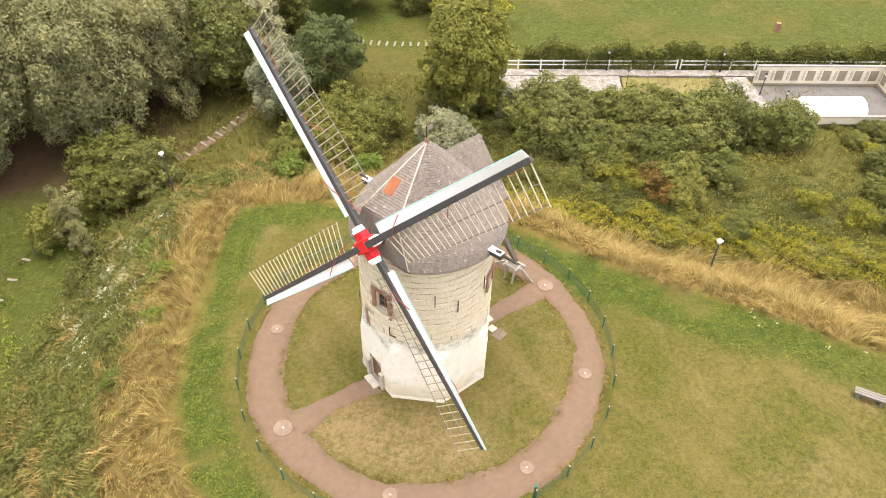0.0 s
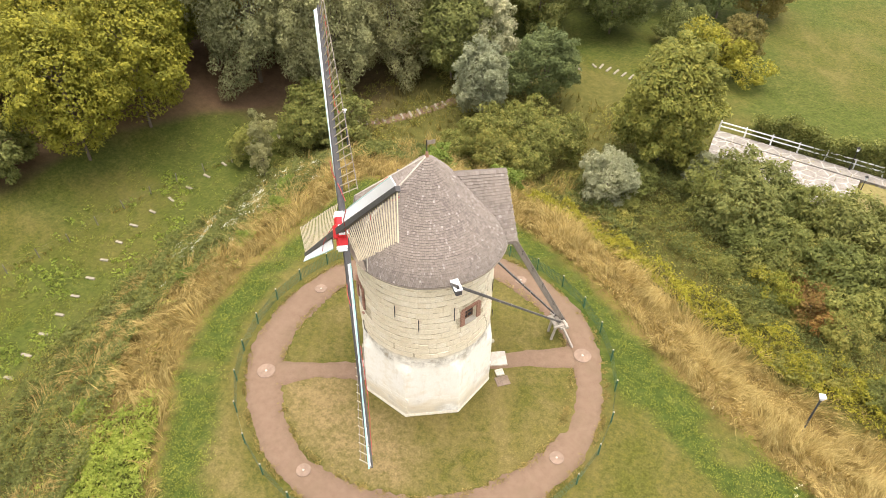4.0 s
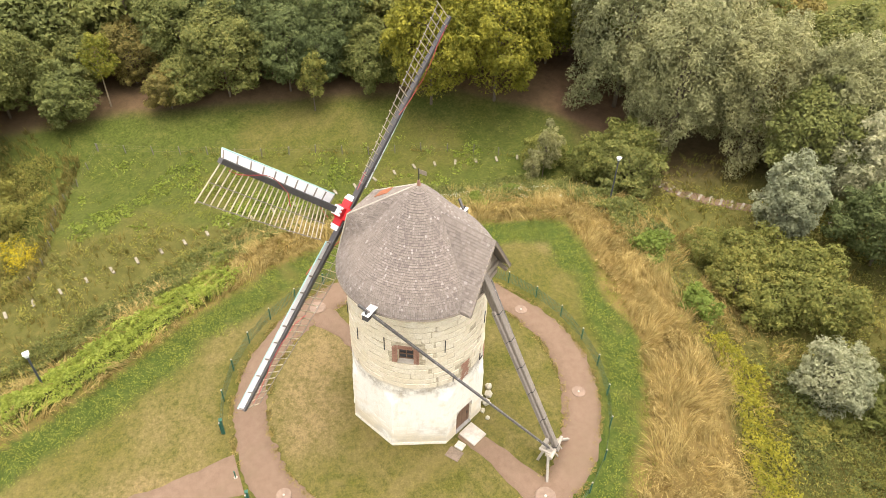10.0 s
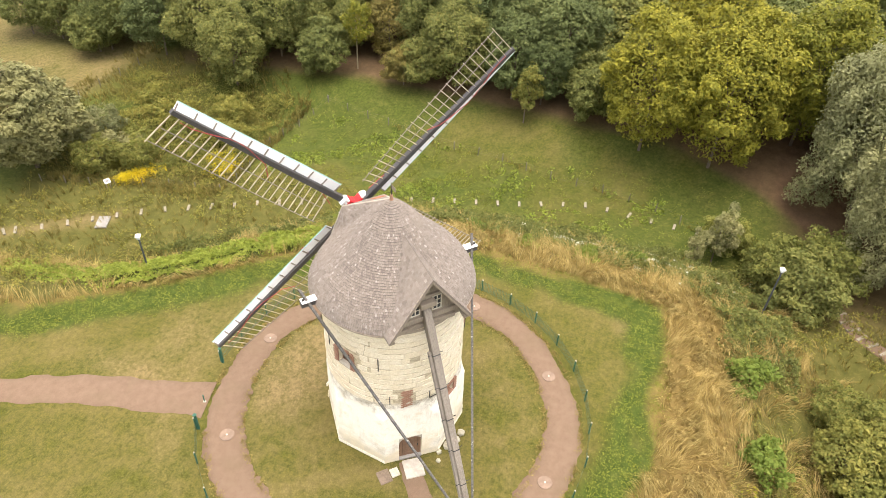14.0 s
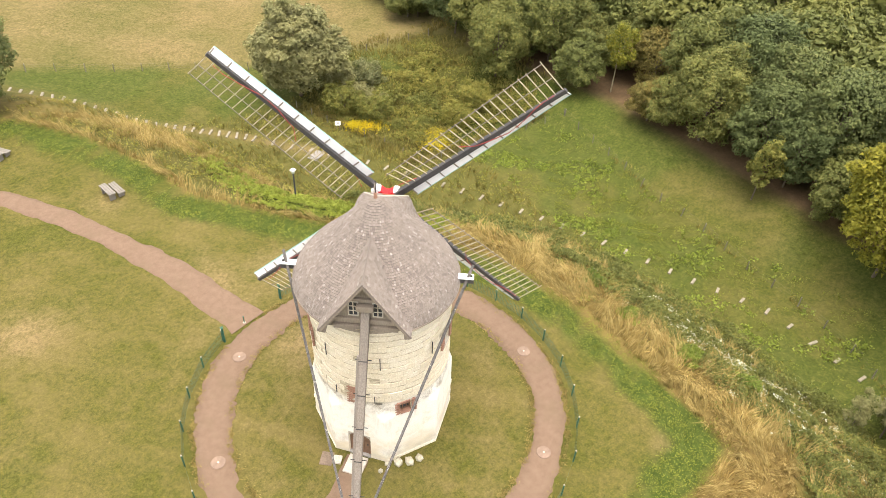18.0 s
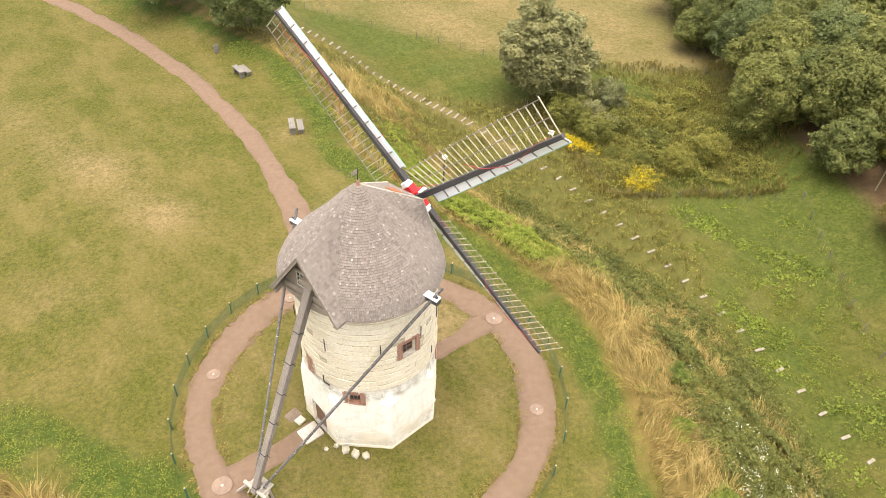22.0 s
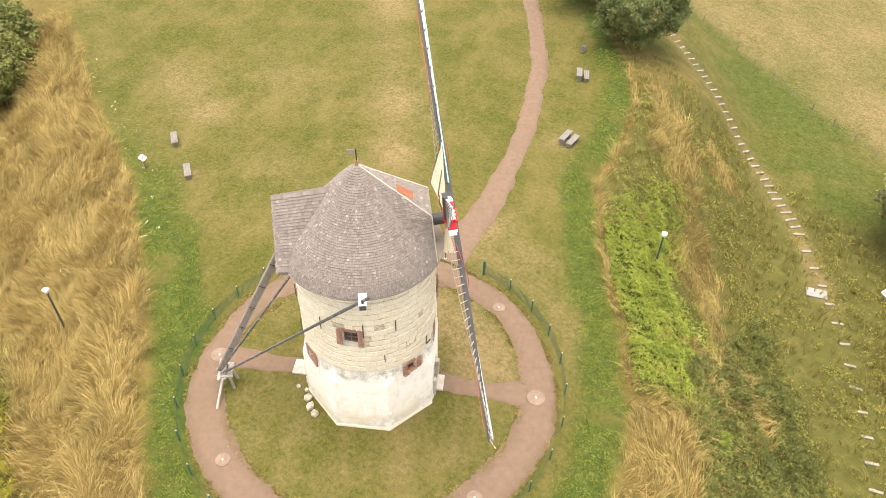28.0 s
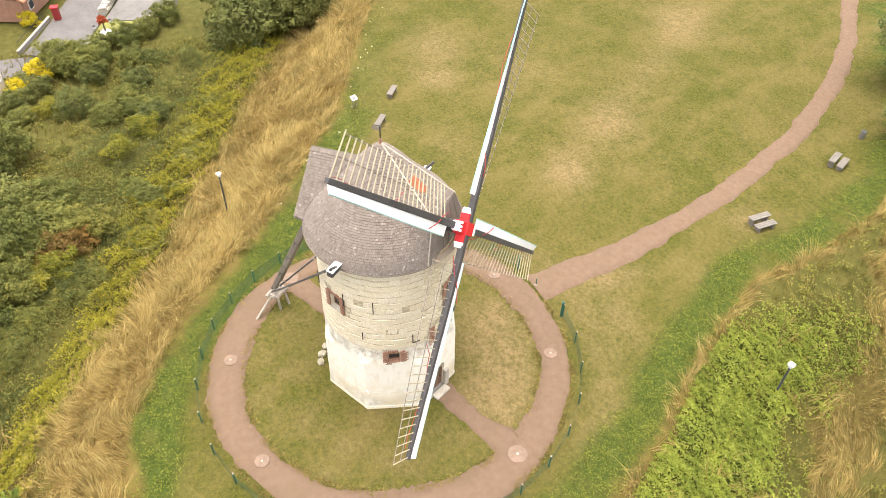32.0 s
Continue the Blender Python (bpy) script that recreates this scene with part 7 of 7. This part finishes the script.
panel_wall(38.2, 45.4, 53.0, 45.2, 8)
panel_wall(53.1, 45.1, 53.1, 36.8, 5, 2.3)
ob = thing("pool_wall", "low beige wall along the pool yard", "wall", pose(39.4, 36.9, GZ))
part("wall_body", boxed((13.6, 0.25, 0.9), pose(6.8, 0, 0.45), 0.01), M_BEIGE, ob)
part("coping", boxed((13.8, 0.42, 0.1), pose(6.8, 0, 0.95), 0.02), M_CONC, ob)


def pool_cover():
    ob = thing("pool_cover", "white arched sheeting cover over a swimming pool", "pool cover", pose(42.2, 39.9, GZ))
    bm = bmesh.new()
    n, m, L, R = 14, 13, 6.6, 1.7
    rows = []
    for i in range(n + 1):
        rib = 0.05 if i % 2 else 0.0
        rows.append([bm.verts.new((L * i / n, -(R - rib) * math.cos(math.pi * k / (m - 1)), 0.1 + 1.25 * (1 - rib) * math.sin(math.pi * k / (m - 1)))) for k in range(m)])
    for p, q in zip(rows[:-1], rows[1:]):
        for k in range(m - 1):
            bm.faces.new((p[k], q[k], q[k + 1], p[k + 1]))
    bm.faces.new(rows[0]), bm.faces.new(rows[-1])
    part("cover", bm, M_PLASTIC, ob, smooth=True)
    for s in (-1, 1):
        part("kerb", boxed((L + 0.8, 0.45, 0.14), pose(L / 2, s * 2.0, 0.07), 0.02), M_PALE, ob)


pool_cover()


def post_lamp(x, y, z, h=2.6):
    ob = thing("garden_lamp", "black garden lamp post with a pale lantern", "garden lamp", pose(x, y, z), "lamps of the gardens")
    part("pole", rodded((0, 0, -0.1), (0, 0, h - 0.35), 0.06, 0.035, 8), M_IRON, ob)
    part("base", rodded((0, 0, 0), (0, 0, 0.4), 0.12, 0.08, 8), M_IRON, ob)
    part("lantern", rodded((0, 0, h - 0.35), (0, 0, h), 0.1, 0.18, 6), M_PLASTIC, ob, "pale lantern")
    part("roof", rodded((0, 0, h), (0, 0, h + 0.16), 0.22, 0.03, 6), M_IRON, ob)


for x, y in ((21.3, 48.9), (35.2, 48.5), (22.7, 44.0), (38.4, 43.2), (39.6, 39.4)):
    post_lamp(x, y, GZ)


def rail_fence(x0, y0, x1, y1, n):
    length = math.hypot(x1 - x0, y1 - y0)
    ob = thing("rail_fence", "white concrete post-and-rail fence by the hedge", "fence", pose(x0, y0, GZ, 0, 0, math.degrees(math.atan2(y1 - y0, x1 - x0))))
    for i in range(n + 1):
        part("post", boxed((0.16, 0.16, 1.3), pose(length * i / n, 0, 0.6), 0.01), M_WHITE, ob)
    for z in (0.55, 1.05):
        part("rail", boxed((length, 0.07, 0.14), pose(length / 2, 0, z), 0.01), M_WHITE, ob)


rail_fence(7.6, 49.35, 30, 49.3, 8)
rail_fence(30.5, 49.3, 58, 49.0, 9)
ob = thing("brick_post", "lone reddish brick pillar in the field", "pillar", pose(46.5, 60.5, land1(46.5, 60.5)))
part("pillar", boxed((0.6, 0.6, 1.2), pose(0, 0, 0.6), 0.02), M_BRICK, ob)

# ---- the yard and house below the eastern slope ----
HZ = -6.2
slab("street", [(54.0, 36.2), (58.4, 31.4), (60.3, 36.0), (59.5, 46), (55.5, 46)], HZ - 0.05, 0.8, M_BLACKSLATE, "worn grey street below the hill", "road")
slab("driveway", [(59.4, 31.6), (61.9, 29.4), (76.5, 27.0), (78, 33.6), (64.5, 35.6), (61, 36.5)], HZ, 0.8, M_BLACKSLATE, "grey tarred driveway beside the house", "driveway")
slab("yard_lawn", [(60.6, 29.2), (61.9, 29.3), (68.8, 28.0), (68.2, 22.6), (65.0, 23.4)], HZ + 0.02, 0.8, grainy("yard_grass", (0.13, 0.14, 0.03), (0.26, 0.25, 0.07), 3, 0.95), "small mown lawn beside the driveway", "lawn")
slab("yard_paving", [(69, 27.9), (80, 26.0), (79, 17.5), (68.4, 22.3)], HZ + 0.01, 0.8, grainy("yard_concrete", (0.12, 0.113, 0.10), (0.21, 0.197, 0.178), 3, 0.9), "pale concrete yard")


def low_wall(x0, y0, x1, y1, h, name, label):
    length = math.hypot(x1 - x0, y1 - y0)
    ob = thing(name, label, "wall", pose(x0, y0, HZ, 0, 0, math.degrees(math.atan2(y1 - y0, x1 - x0))))
    part("wall_body", boxed((length, 0.22, h), pose(length / 2, 0, h / 2), 0.01), M_CONC, ob)
    part("coping", boxed((length + 0.1, 0.34, 0.08), pose(length / 2, 0, h + 0.04), 0.01), M_PALE, ob)


low_wall(59.6, 31.4, 61.8, 29.1, 0.8, "garden_wall", "low concrete wall at the end of the driveway")
low_wall(60.5, 28.9, 65.0, 23.0, 0.9, "garden_wall", "low concrete wall along the slope")
low_wall(65.0, 23.0, 73.0, 18.5, 0.9, "garden_wall", "low concrete wall along the slope")
low_wall(60.9, 36.9, 70.5, 34.9, 0.5, "garden_wall", "low pale wall with a railing beside the driveway")
ob = thing("railing", "dark metal railing on the low wall", "railing", pose(61.4, 36.8, HZ + 0.58, 0, 0, -11.8))
for i in range(19):
    part("bar", rodded((i * 0.48, 0, 0), (i * 0.48, 0, 0.9), 0.018, n=5), M_IRON, ob)
part("handrail", rodded((0, 0, 0.9), (8.7, 0, 0.9), 0.03, n=6), M_IRON, ob)


def village_house():
    m = pose(70.2, 37.4, HZ, 0, 0, -12)
    ob = thing("house", "brick house with an orange tiled roof beside the driveway", "house", m)
    part("wall_body", boxed((13, 8, 3.0), pose(6.5, 4.2, 1.5), 0.02), M_BRICK, ob)
    part("fascia", boxed((13.4, 0.12, 0.22), pose(6.5, 0.0, 2.95)), M_DARKWOOD, ob)
    bm = bmesh.new()
    for s in (0, 1):
        y0, y1 = (-0.45, 4.2) if s == 0 else (8.85, 4.2)
        a = [(-0.4, y0, 2.95), (13.4, y0, 2.95), (13.4, y1, 5.3), (-0.4, y1, 5.3)]
        t = [bm.verts.new(p) for p in a]
        b = [bm.verts.new((p[0], p[1], p[2] - 0.15)) for p in a]
        bm.faces.new(t), bm.faces.new(b)
        for i in range(4):
            bm.faces.new((t[i], t[(i + 1) % 4], b[(i + 1) % 4], b[i]))
    roof_ob = part("roof", bm, M_TILE, ob, "orange clay tile roof")
    sv, sf = [], []
    for k in range(16):
        t0, t1 = k / 16, (k + 1.15) / 16
        for i in range(46):
            x0 = -0.4 + 0.3 * i
            n = len(sv)
            sv += [(x0, -0.45 + 4.65 * t0, 2.99 + 2.35 * t0 + 0.05), (x0 + 0.28, -0.45 + 4.65 * t0, 2.99 + 2.35 * t0 + 0.03), (x0 + 0.28, -0.45 + 4.65 * min(1, t1), 2.98 + 2.35 * min(1, t1)), (x0, -0.45 + 4.65 * min(1, t1), 3.0 + 2.35 * min(1, t1))]
            sf.append((n, n + 1, n + 2, n + 3))
    tiles = raw("roof_tiles", sv, sf, M_TILE, roof_ob, "rows of orange clay tiles")
    tiles["kind"] = "stuff"
    for x in (2.2, 6.2, 10.0):
        w = part("window", boxed((1.3, 0.1, 1.2), pose(x, 0.18, 1.6), 0.01), M_WHITE, ob)
        part("pane", boxed((1.1, 0.04, 1.0), pose(x, 0.11, 1.6)), M_GLASS, w)
    part("chimney", boxed((0.6, 0.6, 1.2), pose(3.0, 4.2, 5.6), 0.01), M_BRICK, ob)


village_house()
ob = thing("red_gate_pier", "dark red painted gate pier beside the house", "gate pier", pose(70.6, 33.9, HZ))
part("pier", boxed((0.8, 0.8, 1.7), pose(0, 0, 0.85), 0.03), grainy("dark_red_paint", (0.20, 0.02, 0.02), (0.33, 0.04, 0.035), 5, 0.6), ob)
part("cap", boxed((1.0, 1.0, 0.1), pose(0, 0, 1.75), 0.02), M_RED, ob)
for k in range(6):
    x, y = 71.5 + 0.8 * k + 0.1 * math.sin(k * 5), 28.2 - 0.12 * k
    ob = thing("stone_stack", "stack of pale building stone on the yard", "stone stack", pose(x, y, HZ, 0, 0, 12 * math.sin(k * 3)), "stone stacks")
    for j in range(5):
        part("stone_slab", boxed((0.62, 1.1 + 0.2 * math.sin(k + j), 0.16), pose(0.03 * math.sin(j * 3 + k), 0.04 * math.cos(j * 2), 0.08 + 0.17 * j, 0, 0, 4 * math.sin(j * 7 + k)), 0.02), M_PALE, ob)
ob = thing("flower_planter", "white round planter with a small red-flowered tree", "planter", pose(65.3, 27.2, HZ))
part("rim", rodded((0, 0, 0), (0, 0, 0.25), 0.75, 0.7, 20), M_WHITE, ob, "white round rim")
part("stem", rodded((0, 0, 0.2), (0, 0, 1.7), 0.12, 0.08, 8), M_BARK, ob)
p, nr, _ = crown_points(420, 0.6, 0.45, 42)
v, f = leaf_tris(p + np.array([0, 0, 1.75]), nr, 0.16)
raw("blossom", v, f, leafy("red_blossom", [(0.35, 0.03, 0.02), (0.5, 0.08, 0.03), (0.06, 0.10, 0.02)]), ob, "red blossom")
post_lamp(62.2, 27.6, HZ, 2.4)
post_lamp(63.8, 25.9, HZ, 2.4)
rod_bush = make_tree("broom_bush", "bright yellow flowering broom bush", "bush", 2.6, 1.5, L_ROD, 2600, 0.132, 20, 0.8, 0.0, 1.5, None, 0.05, "yellow broom bushes")
place(rod_bush, 54.5, 33.2)
place(rod_bush, 70.0, 37.2, 0.8)
place(rod_bush, 51.5, 35.0, 0.8)
for x, y, s in ((56.3, 31.2, 1.0), (55.2, 28.8, 1.1), (61.2, 27.2, 0.6), (64.5, 21.8, 0.7), (62.2, 24.2, 0.8), (68, 19.6, 0.8), (57.5, 27.0, 0.8)):
    place(sh[0], x, y, s * 0.9)
